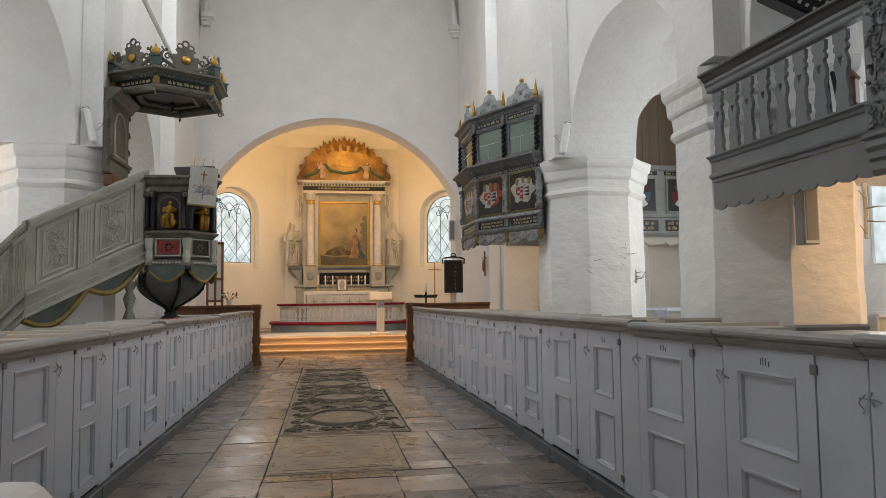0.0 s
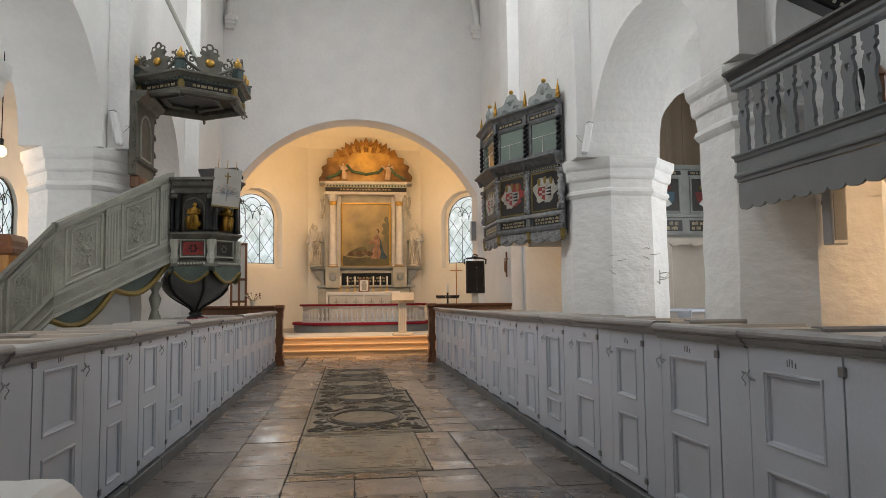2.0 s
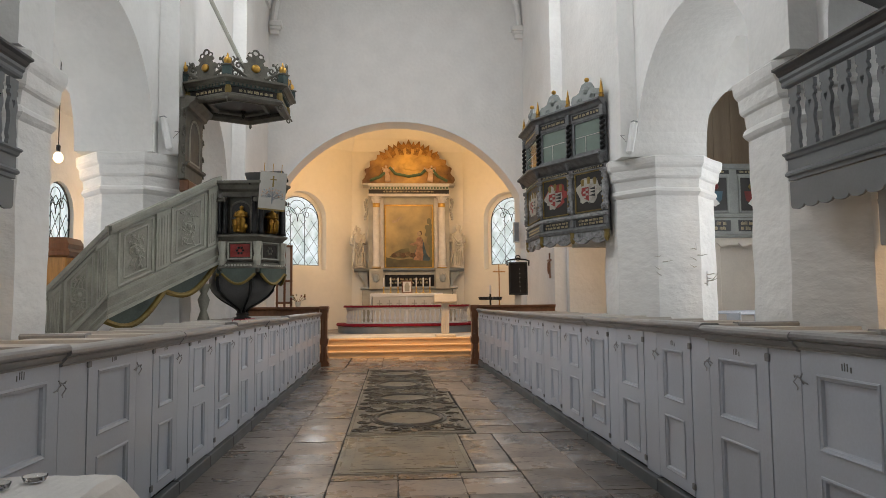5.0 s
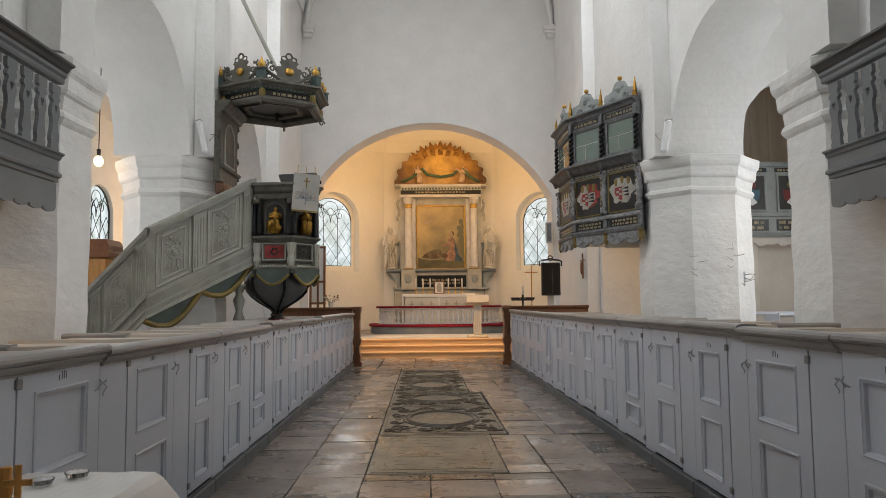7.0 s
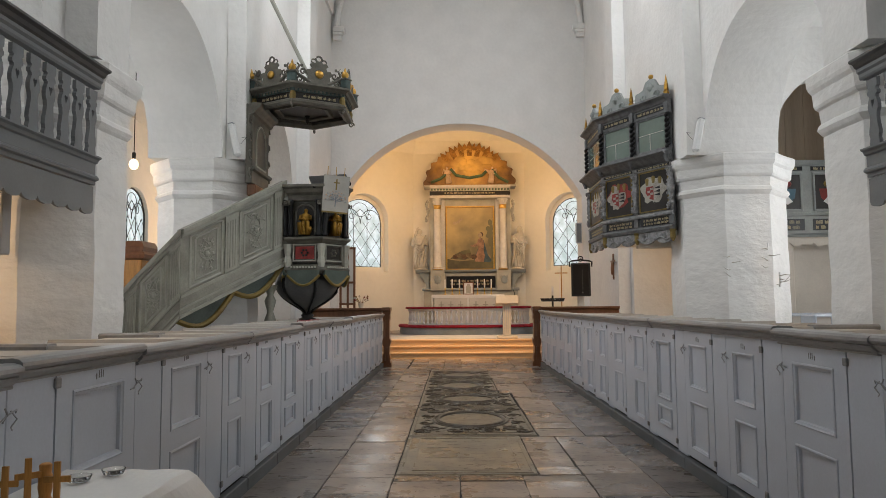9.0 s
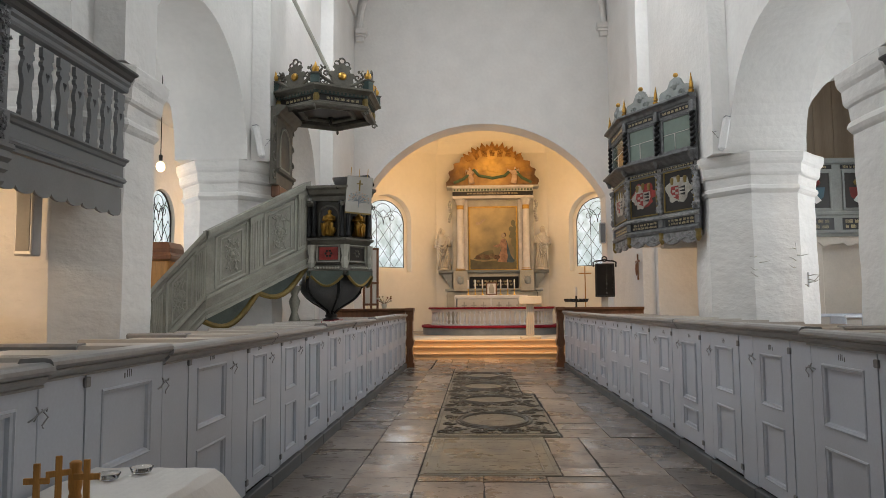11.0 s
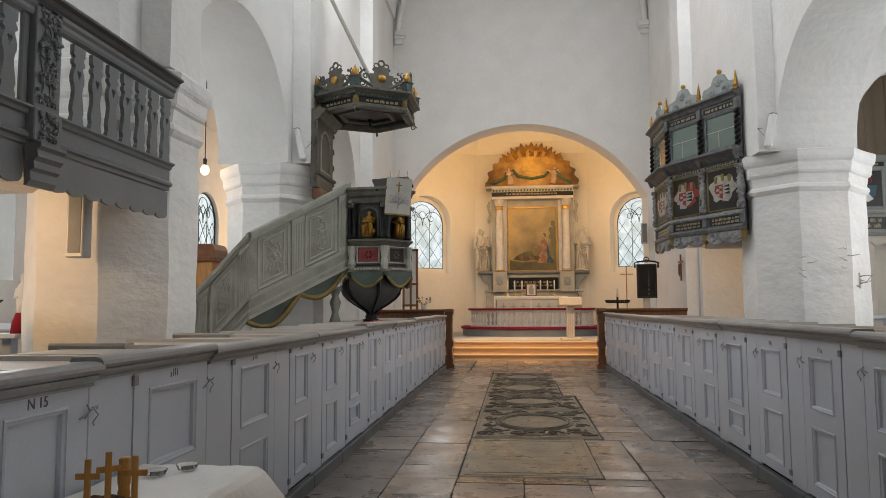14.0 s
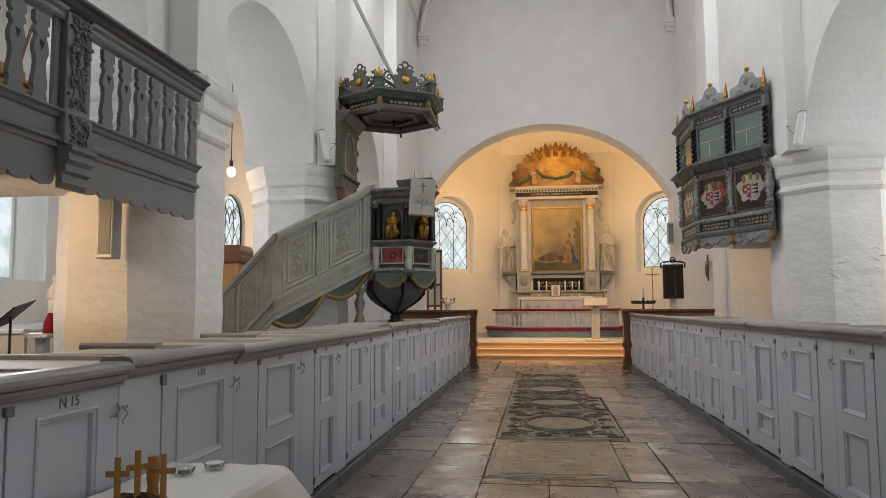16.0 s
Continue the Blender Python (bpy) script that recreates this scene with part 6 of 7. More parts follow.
# ---- chancel ----
AX = 0.66
RY0 = 26.2


def painted(name, low, mid, high, scale=1.3, tilt=(0.25, 0.0, 0.30), off=-0.9):
    """Oil paint: soft clouds of colour that run from a dark foot to a light corner."""
    m = bpy.data.materials.new(name)
    m.use_nodes = True
    n, l = m.node_tree.nodes, m.node_tree.links
    b = n["Principled BSDF"]
    tc = n.new("ShaderNodeTexCoord")
    dot = n.new("ShaderNodeVectorMath")
    dot.operation = "DOT_PRODUCT"
    dot.inputs[1].default_value = tilt
    l.new(tc.outputs["Object"], dot.inputs[0])
    nz = n.new("ShaderNodeTexNoise")
    nz.inputs["Scale"].default_value, nz.inputs["Detail"].default_value = scale, 6
    l.new(tc.outputs["Object"], nz.inputs[0])
    a = n.new("ShaderNodeMath")
    a.operation = "ADD"
    l.new(dot.outputs["Value"], a.inputs[0])
    l.new(nz.outputs[0], a.inputs[1])
    a2 = n.new("ShaderNodeMath")
    a2.operation = "ADD"
    a2.inputs[1].default_value = off
    l.new(a.outputs[0], a2.inputs[0])
    r = n.new("ShaderNodeValToRGB")
    r.color_ramp.elements[0].color, r.color_ramp.elements[1].color = (*low, 1), (*high, 1)
    e = r.color_ramp.elements.new(0.5)
    e.color = (*mid, 1)
    l.new(a2.outputs[0], r.inputs[0])
    l.new(r.outputs[0], b.inputs["Base Color"])
    b.inputs["Roughness"].default_value = 0.42
    return m


PAINTING = painted("altar_painting", (0.045, 0.038, 0.018), (0.17, 0.135, 0.06), (0.48, 0.34, 0.13), 1.6, (-0.16, 0, 0.20), -0.45)
CLOUD = painted("painted_clouds", (0.78, 0.48, 0.11), (0.40, 0.21, 0.045), (0.12, 0.055, 0.015), 2.8, (0, 0, 0), -0.55)
# the cloud paint is brightest round the middle of the glory
cn, cln = CLOUD.node_tree.nodes, CLOUD.node_tree.links
far = cn.new("ShaderNodeVectorMath")
far.operation = "DISTANCE"
far.inputs[1].default_value = (AX, RY0, 6.75)
sc = cn.new("ShaderNodeMath")
sc.operation = "MULTIPLY"
sc.inputs[1].default_value = 0.60
cln.new([n for n in cn if n.type == "TEX_COORD"][0].outputs["Object"], far.inputs[0])
cln.new(far.outputs["Value"], sc.inputs[0])
cln.new(sc.outputs[0], [n for n in cn if n.type == "MATH" and n.inputs[1].is_linked][0].inputs[0])

rt = thing("altarpiece", (AX, RY0, 0.45), "painted stone altarpiece with columns, large oil painting and cloud glory", "altarpiece")
part("base", box(B(), AX - 1.75, AX + 1.75, RY0 - 0.05, 26.74, 0.45, 1.9, 0.02), SANDST, rt)
part("base_moulding", sweep(B(), [(AX - 1.8, RY0 - 0.05, 1.9), (AX + 1.8, RY0 - 0.05, 1.9)], [(0, 0), (0.05, 0.02), (0.03, 0.08), (0, 0.1)], 1), LOFTGREY, rt)
part("predella", box(B(), AX - 1.55, AX + 1.55, RY0 + 0.1, 26.74, 1.9, 2.62, 0.01), SANDST, rt)
part("ledge", sweep(B(), [(AX - 2.05, RY0 + 0.15, 2.56), (AX + 2.05, RY0 + 0.15, 2.56)], [(0, 0), (0.12, 0.02), (0.16, 0.06), (0.18, 0.12), (-0.55, 0.12), (-0.55, 0)], 1), LOFTGREY, rt)
for s in (-1, 1):
    part("pedestal", box(B(), AX + s * 1.23 - 0.26, AX + s * 1.23 + 0.26, RY0 - 0.15, RY0 + 0.15, 1.9, 2.66, 0.015), SANDST, rt)
    bm = ball(B(), (AX + s * 1.23, RY0 - 0.16, 2.30), 0.11, 1.1, 0.4, 1.4, 8)
    ornament(bm, axes((AX + s * 1.23, RY0 - 0.15, 2.30), (1, 0, 0), (0, 0, 1), (0, -1, 0)), 0.28, 0.34, 0.02, rnd, 4)
    part("shield_relief", bm, LOFTGREY, rt, "carved shield relief")
    pts = [(0, 0.66), (0.42, 0.66), (0.40, 0.55), (0.26, 0.42), (0.16, 0.2), (0.14, 0.0), (0, 0)]
    part("side_scroll", extrude(B(), pts, axes((AX + s * 1.50, RY0 + 0.1, 1.92), (s, 0, 0), (0, 0, 1), (0, 1, 0)), 0.25), LOFTGREY, rt)
    cx = AX + s * 1.22
    c = part("column", lathe(B(), [(0.17, 2.68), (0.17, 2.74), (0.15, 2.77), (0.135, 2.82), (0.135, 3.6), (0.13, 3.62), (0.12, 5.02)], (cx, RY0, 0), 18), MARBLE, rt, "pale marble column")
    smooth(c)
    part("gilt_collar", lathe(B(), [(0.125, 4.95), (0.135, 5.0), (0.13, 5.06), (0.15, 5.10)], (cx, RY0, 0), 16), GOLD, c)
    bm = lathe(B(), [(0.12, 5.08), (0.15, 5.2), (0.2, 5.30), (0.2, 5.34)], (cx, RY0, 0), 10)
    for k in range(8):
        t = k * math.pi / 4
        scroll(bm, axes((cx + 0.14 * math.cos(t), RY0 + 0.14 * math.sin(t), 5.18), (math.cos(t), math.sin(t), 0), (0, 0, 1), (math.sin(t), -math.cos(t), 0)), 0.06, 1.2, 0.016, 0.01)
    part("capital", bm, MARBLE, c, "leaf capital")
    part("column_base", lathe(B(), [(0.19, 2.67), (0.19, 2.70), (0.16, 2.72), (0.17, 2.76)], (cx, RY0, 0), 16), GOLD, c, "gilded column base ring")
    part("back_pilaster", box(B(), AX + s * 1.02 - 0.07, AX + s * 1.02 + 0.07, RY0 + 0.12, RY0 + 0.2, 2.68, 5.34, 0.008), MARBLE, rt)
    part("back_pilaster", box(B(), AX + s * 1.42 - 0.1, AX + s * 1.42 + 0.1, RY0 + 0.12, RY0 + 0.2, 2.68, 5.34, 0.008), SANDST, rt)
    bm = B()
    for k in range(9):
        ball(bm, (AX + s * (1.60 + 0.03 * math.sin(k)), RY0 + 0.1, 5.25 - k * 0.09), 0.07 + 0.012 * math.sin(k * 2.2), 0.9, 0.8, 1, 6)
    smooth(part("garland_drop", bm, SANDST, rt, "carved hanging garland"))
part("back_board", box(B(), AX - 1.5, AX + 1.5, RY0 + 0.2, 26.74, 2.62, 5.36), SANDST, rt)
CHERUB = mat("pale_cherub_paint", (0.66, 0.47, 0.32), 0.6, 0.12, 6, 50, 0.1)
EARTHTONE = mat("painted_brown", (0.20, 0.14, 0.07), 0.5, 0.3, 8, 40, 0)
PAINTPINK = mat("painted_rose", (0.36, 0.20, 0.12), 0.5, 0.3, 5, 40, 0)
PAINTPALE = mat("painted_pale_rose", (0.42, 0.30, 0.17), 0.5, 0.25, 6, 40, 0)
PAINTBLUE = mat("painted_dusk_blue", (0.06, 0.095, 0.11), 0.5, 0.3, 5, 40, 0)
pic = part("painting", box(B(), AX - 0.88, AX + 0.88, RY0 + 0.15, RY0 + 0.17, 2.72, 5.02), PAINTING, rt, "dark golden oil painting with light breaking from clouds")
bm = B()
for q in ((-0.92, -0.86, 2.66, 5.08), (0.86, 0.92, 2.66, 5.08), (-0.86, 0.86, 2.66, 2.72), (-0.86, 0.86, 5.02, 5.08)):
    box(bm, AX + q[0], AX + q[1], RY0 + 0.10, RY0 + 0.2, q[2], q[3], 0.012)
part("gilt_frame", bm, GOLD, pic, "gilded picture frame")
bm = axes((AX, RY0 + 0.15, 0), (1, 0, 0), (0, 0, 1), (0, -1, 0))
disc = lambda u, v, a, b, n=18: [(u + a * math.cos(2 * math.pi * k / n), v + b * math.sin(2 * math.pi * k / n)) for k in range(n)]
part("painted_blue_form", extrude(B(), [(0.14, 3.06), (0.34, 2.98), (0.74, 2.96), (0.80, 3.04), (0.66, 3.22), (0.58, 3.5), (0.52, 3.74), (0.44, 3.88), (0.36, 3.78), (0.30, 3.5), (0.22, 3.3)], bm, 0.0030), PAINTBLUE, pic)
part("painted_pink_form", extrude(B(), [(0.16, 2.99), (0.50, 2.97), (0.54, 3.2), (0.50, 3.45), (0.52, 3.68), (0.46, 3.84), (0.36, 3.87), (0.28, 3.80), (0.26, 3.62), (0.30, 3.48), (0.22, 3.25)], bm, 0.0042), PAINTPINK, pic)
part("painted_pink_form", extrude(B(), [(0.30, 3.70), (0.34, 3.62), (0.16, 3.52), (0.02, 3.56), (0.00, 3.61), (0.12, 3.62)], bm, 0.0052), PAINTPINK, pic)
part("painted_pale_form", extrude(B(), disc(0.37, 3.97, 0.075, 0.10), bm, 0.0046), PAINTPALE, pic)
part("painted_dark_form", extrude(B(), disc(0.42, 4.00, 0.07, 0.09), bm, 0.0038), BARK, pic)
part("painted_pale_form", extrude(B(), disc(-0.56, 4.44, 0.09, 0.06), bm, 0.0046), PAINTPALE, pic)
part("painted_pale_form", extrude(B(), [(-0.52, 4.48), (-0.36, 4.62), (-0.24, 4.60), (-0.34, 4.52), (-0.44, 4.42)], bm, 0.0042), PAINTPALE, pic)
for k in range(5):
    part("painted_animal_form", extrude(B(), disc(-0.55 + 0.17 * k, 3.17 + 0.05 * (k % 2), 0.12, 0.09, 12), bm, 0.0034 + 0.0003 * k), (BARK, EARTHTONE)[k % 2], pic)
part("painted_ground", extrude(B(), [(-0.86, 2.73), (0.86, 2.73), (0.86, 3.0), (0.3, 3.06), (-0.4, 3.0), (-0.86, 3.1)], bm, 0.002), painted("painted_earth", (0.03, 0.025, 0.012), (0.09, 0.075, 0.03), (0.16, 0.13, 0.05), 4), pic)
part("painted_bush", extrude(B(), [(-0.75, 3.1), (-0.2, 3.05), (0.08, 3.15), (-0.02, 3.45), (-0.3, 3.4), (-0.6, 3.25)], bm, 0.003), painted("painted_shrub", (0.03, 0.028, 0.012), (0.09, 0.075, 0.03), (0.17, 0.14, 0.05), 5), pic)
FOLIAGE = painted("painted_foliage", (0.03, 0.035, 0.015), (0.08, 0.08, 0.03), (0.14, 0.12, 0.05), 5)
for k, (u, v, a, b) in enumerate(((0.80, 3.3, 0.05, 0.3), (0.76, 3.75, 0.09, 0.2), (0.74, 4.05, 0.11, 0.13), (0.80, 4.25, 0.06, 0.14), (0.68, 4.22, 0.09, 0.10), (0.75, 4.45, 0.08, 0.12), (0.66, 3.95, 0.07, 0.08))):
    part("painted_tree", extrude(B(), disc(u, v, a, b), bm, 0.002 + 0.0002 * k), FOLIAGE, pic)
# entablature
part("architrave", box(B(), AX - 1.52, AX + 1.52, RY0 - 0.1, 26.74, 5.36, 5.46, 0.008), MARBLE, rt)
fz = part("frieze", box(B(), AX - 1.50, AX + 1.50, RY0 - 0.08, 26.74, 5.46, 5.64), PULPDK, rt, "dark lettered frieze")
part("lettering", bars(B(), axes((AX, RY0 - 0.08, 5.545), (1, 0, 0), (0, 0, 1), (0, -1, 0)), 1.9, 0.085, rnd, 0.003), CREAM, fz)
part("cornice", sweep(B(), [(AX - 1.5, RY0, 5.62), (AX + 1.5, RY0, 5.62)], [(-0.5, 0), (0.10, 0), (0.14, 0.08), (0.22, 0.12), (0.24, 0.2), (-0.5, 0.2)], 1), MARBLE, rt)
part("cornice_wing", box(B(), AX - 1.72, AX + 1.72, RY0 - 0.22, 26.7, 5.76, 5.83, 0.01), SANDST, rt)
for k in range(26):
    u = AX - 1.42 + 2.84 * k / 25
    part("dentil", box(B(), u - 0.03, u + 0.03, RY0 - 0.16, RY0 - 0.08, 5.64, 5.70), GREEN, rt)
# glory
RAYGOLD = mat("ray_gold_paint", (0.36, 0.17, 0.03), 0.5, 0.35, 5, 40, 0.2)
m = axes((AX, RY0 + 0.05, 5.83), (1, 0, 0), (0, 0, 1), (0, -1, 0))
out = []
for k in range(61):
    t = math.pi * k / 60
    r = 1.0 + 0.035 * math.sin(k * 1.3) + 0.03 * abs(math.sin(k * 0.65))
    out.append((1.66 * r * math.cos(t) * (1 - 0.08 * math.sin(t)), 1.36 * r * math.sin(t) ** 0.75 if 0 < t < math.pi else 0.0))
gl = part("glory_board", extrude(B(), out, m, 0.06), CLOUD, rt, "painted amber cloud glory")
rr = random.Random(17)
bm = B()
for k in range(46):
    t = math.pi * (k + rr.random()) / 46
    f = rr.uniform(0.66, 0.95) - 0.25 * math.sin(t) ** 4
    ball(bm, m @ Vector((1.56 * f * math.cos(t), 1.30 * f * math.sin(t) + 0.06, 0.05)), rr.uniform(0.13, 0.24), 1.15, 0.22, 0.85, 14)
smooth(part("cloud_relief", bm, CLOUD, gl, "rounded amber clouds in relief"))
for k in range(15):
    bm = B()
    t = math.pi * (0.22 + 0.56 * k / 14)
    c, s = math.cos(t), math.sin(t)
    L0, L1 = 1.05, 1.50 + 0.07 * (k % 2) + 0.06 * math.sin(t)
    w = 0.085
    extrude(bm, [(L0 * c - w * s, L0 * s + w * c), (L0 * c + w * s, L0 * s - w * c), ((L1 - 0.22) * c + w * 1.3 * s, (L1 - 0.22) * s - w * 1.3 * c), (L1 * c, L1 * s), ((L1 - 0.22) * c - w * 1.3 * s, (L1 - 0.22) * s + w * 1.3 * c)], m @ Matrix.Translation((0, 0.08, 0.02 + 0.01 * (k % 2))), 0.03)
    part("ray", bm, RAYGOLD, gl, "painted golden sun ray")
for p in (((-1.45, 0.12), (-1.1, 0.25), (-0.8, 0.5)), ((-0.72, 0.62), (-0.5, 0.38), (0.0, 0.28), (0.45, 0.36), (0.62, 0.52)), ((0.82, 0.58), (1.1, 0.28), (1.45, 0.1))):
    smooth(part("garland", tube(B(), [m @ Vector((u, v, 0.16)) for u, v in p], 0.055, 7), GREEN, gl, "green leaf garland"))
for s in (-1, 1):
    bm = figure(B(), m @ Vector((s * 0.78, 0.08, 0.16)), 0.62, 0.22, s * 0.12)
    for q in (-1, 1):
        tube(bm, [m @ Vector((s * 0.78 + q * 0.05, 0.50, 0.14)), m @ Vector((s * 0.78 + q * 0.20, 0.60, 0.12)), m @ Vector((s * 0.78 + q * 0.24, 0.44, 0.10))], [0.05, 0.045, 0.012], 6)
    smooth(part("cherub_form", bm, CHERUB, gl, "pale winged form"))
# inscription board
ib = part("inscription_board", box(B(), AX - 0.90, AX + 0.92, RY0 + 0.06, RY0 + 0.10, 1.98, 2.44, 0.006), BLACK, rt, "black inscription board")
part("lettering", bars(B(), axes((AX, RY0 + 0.06, 2.21), (1, 0, 0), (0, 0, 1), (0, -1, 0)), 1.5, 0.24, rnd, 0.003, 2), CREAM, ib)

for s, x, h, lb in ((-1, AX - 1.85, 1.50, "pale stone statue in draped robe beside the altarpiece"), (1, AX + 1.78, 1.58, "pale stone statue in draped robe holding a staff")):
    bm = figure(B(), (x, RY0 + 0.1, 2.74), h, 0.52, 0.04 * s)
    lathe(bm, [(0.24, 2.68), (0.24, 2.74)], (x, RY0 + 0.15, 0), 12)
    tube(bm, [(x + s * 0.26, RY0 - 0.02, 3.5), (x + s * 0.2, RY0, 4.0), (x + s * 0.10, RY0, 4.26)], 0.035, 6)
    for k in range(7):
        tube(bm, [(x - 0.16 + 0.05 * k, RY0 - 0.03, 2.76), (x - 0.12 + 0.045 * k + 0.03 * s, RY0 - 0.02, 3.3), (x - 0.05 + 0.02 * k, RY0, 3.7)], 0.024, 5)
    for k in range(5):
        tube(bm, [(x - s * 0.20 + s * 0.02 * k, RY0 - 0.06, 3.95 - 0.10 * k), (x + 0.02 * s, RY0 - 0.16, 3.62 - 0.13 * k), (x + s * 0.22, RY0 - 0.05, 3.66 - 0.05 * k)], 0.03, 5)
    lumps(bm, 5.0, 0.045, 3 + s)
    tagged(smooth(part("statue", bm, STATUE)), lb, "statue", "statues beside the altarpiece")

# altar table with its cloth
at = thing("altar_table", (0.55, 25.2, 0.45), "altar table with white cloth and beige embroidered front", "altar")
part("body", box(B(), -0.68, 1.74, 24.85, 25.55, 0.45, 1.70), SANDST, at)
part("cloth_top", box(B(), -0.74, 1.80, 24.80, 25.60, 1.70, 1.735, 0.01), LINEN, at, "white linen altar cloth")
part("lace_edge", box(B(), -0.74, 1.80, 24.78, 24.80, 1.62, 1.72, 0.003), LINEN, at)
part("cloth_side", box(B(), -0.76, -0.70, 24.80, 25.55, 0.9, 1.72, 0.01), LINEN, at)
for a, b in ((-0.66, 0.50), (0.56, 1.72)):
    fr = part("front_panel", box(B(), a, b, 24.80, 24.84, 0.6, 1.62, 0.01), UNDER, at, "beige altar front")
    bm = B()
    for k in range(3):
        u = a + (b - a) * (k + 0.7) / 3.4
        box(bm, u - 0.02, u + 0.02, 24.79, 24.80, 1.30, 1.50)
        box(bm, u - 0.09, u + 0.09, 24.79, 24.80, 1.36, 1.40)
    part("red_embroidery", bm, SANDST, fr)
part("centre_strip", box(B(), 0.50, 0.56, 24.78, 24.84, 0.6, 1.62), LINEN, at)
for x in (-0.28, -0.03, 0.23, 0.88, 1.13, 1.37):
    c = thing("altar_candlestick", (x, 25.3, 1.735), "brass candlestick with a white candle on the altar", "candlestick", "altar candlesticks")
    smooth(part("stick", lathe(B(), [(0.06, 1.735), (0.065, 1.75), (0.02, 1.78), (0.026, 1.85), (0.016, 1.9), (0.03, 1.95), (0.035, 1.97)], (x, 25.3, 0), 12), BRASS, c))
    smooth(part("candle", lathe(B(), [(0.024, 1.97), (0.023, 2.28), (0.004, 2.30)], (x, 25.3, 0), 10), LINEN, c, "white candle"))
ic = thing("altar_icon", (0.55, 25.2, 1.735), "small framed icon with a pale form standing on the altar", "picture")
part("panel", box(B(), 0.38, 0.72, 25.18, 25.20, 1.75, 2.17), LINEN, ic)
bm = B()
for q in ((0.36, 0.40, 1.735, 2.19), (0.70, 0.74, 1.735, 2.19), (0.40, 0.70, 1.735, 1.775), (0.40, 0.70, 2.15, 2.19)):
    box(bm, q[0], q[1], 25.16, 25.20, q[2], q[3], 0.004)
part("frame", bm, BROWN, ic)
part("pale_form", extrude(B(), [(-0.08, 0), (0.08, 0), (0.09, 0.2), (0.04, 0.32), (-0.04, 0.32), (-0.09, 0.2)], axes((0.55, 25.178, 1.80), (1, 0, 0), (0, 0, 1), (0, -1, 0)), 0.002), SANDST, ic)

# communion rail on its curved kneeler
RC = 0.52


def rail_point(t, r=1.0):
    """Half an oval that bulges towards the nave; t from -1 to 1."""
    a = t * math.pi / 2
    c, s = math.cos(a), math.sin(a)
    return Vector((RC + (1.98 + r) * math.copysign(abs(s) ** 0.72, s), 24.1 - (1.85 + r) * abs(c) ** 0.6, 0))


cr = thing("communion_rail", (RC, 22.3, 0.45), "white turned communion rail with red velvet top and kneeler cushion", "rail")
pth = [rail_point(t, 0.0) for t in np.linspace(-1, 1, 49)]
part("kneeler_board", sweep(B(), [p + Vector((0, 0, 0.45)) for p in pth], [(-0.1, 0), (0.32, 0), (0.32, 0.22), (-0.1, 0.22)], 1), KNEE, cr, "blue-grey kneeler step")
part("kneeler_cushion", sweep(B(), [p + Vector((0, 0, 0.67)) for p in pth], [(0.04, 0), (0.36, 0), (0.38, 0.03), (0.36, 0.07), (0.2, 0.085), (0.06, 0.07)], 1), REDCL, cr, "red velvet kneeler cushion")
part("foot_rail", sweep(B(), [p + Vector((0, 0, 0.76)) for p in pth], [(-0.06, -0.1), (0.05, -0.1), (0.05, 0.03), (-0.06, 0.03)], 1), WHITEP, cr)
part("hand_rail", sweep(B(), [p + Vector((0, 0, 1.19)) for p in pth], [(-0.06, 0), (0.05, 0), (0.06, 0.07), (-0.06, 0.07)], 1), WHITEP, cr)
part("top_cushion", sweep(B(), [p + Vector((0, 0, 1.26)) for p in pth], [(-0.13, 0), (0.13, 0), (0.145, 0.03), (0.12, 0.065), (-0.12, 0.065), (-0.145, 0.03)], 1), REDCL, cr, "red velvet rail top")
first = None
dist, step, acc = 0.0, 0.155, 0.0
prof = [(0.040, 0.0), (0.040, 0.04), (0.020, 0.06), (0.028, 0.09), (0.047, 0.15), (0.036, 0.22), (0.018, 0.30), (0.024, 0.34), (0.038, 0.36), (0.038, 0.40)]
for t in np.linspace(-1, 1, 2001):
    p = rail_point(t, 0.0)
    if t > -1:
        acc += (p - prev).length
    prev = p
    if acc >= step:
        acc = 0.0
        if first is None:
            first = smooth(part("baluster", lathe(B(), prof, (0, 0, 0), 8), WHITEP, cr, "white turned baluster"))
            first.location = (p.x, p.y, 0.79)
        else:
            o = first.copy()
            scene.collection.objects.link(o)
            o.location = (p.x, p.y, 0.79)
tagged(part("carpet", box(B(), -2.4, 3.4, 19.45, 21.7, 0.452, 0.462, 0.003), CARPET), "pale worn carpet on the chancel platform", "carpet")

lc = thing("lectern", (1.47, 19.5, 0.45), "grey-beige wooden lectern with fluted post on the platform", "lectern")
part("base", box(B(), 1.20, 1.76, 19.35, 19.75, 0.45, 0.53, 0.015), BEIGE, lc)
part("post", box(B(), 1.37, 1.58, 19.45, 19.65, 0.53, 1.40, 0.01), BEIGE, lc)
for k in range(3):
    part("flute", box(B(), 1.40 + 0.055 * k, 1.42 + 0.055 * k, 19.44, 19.46, 0.6, 1.34, 0.004), SILVER, lc)
part("top", box(B(), -0.31, 0.31, -0.22, 0.2, -0.02, 0.20, 0.012, pose(1.48, 19.55, 1.40, -8, 0, 0)), BEIGE, lc)
part("microphone", tube(B(), [(1.66, 19.5, 1.58), (1.70, 19.5, 1.68), (1.66, 19.45, 1.78)], 0.01, 6), IRON, lc, "thin black microphone")

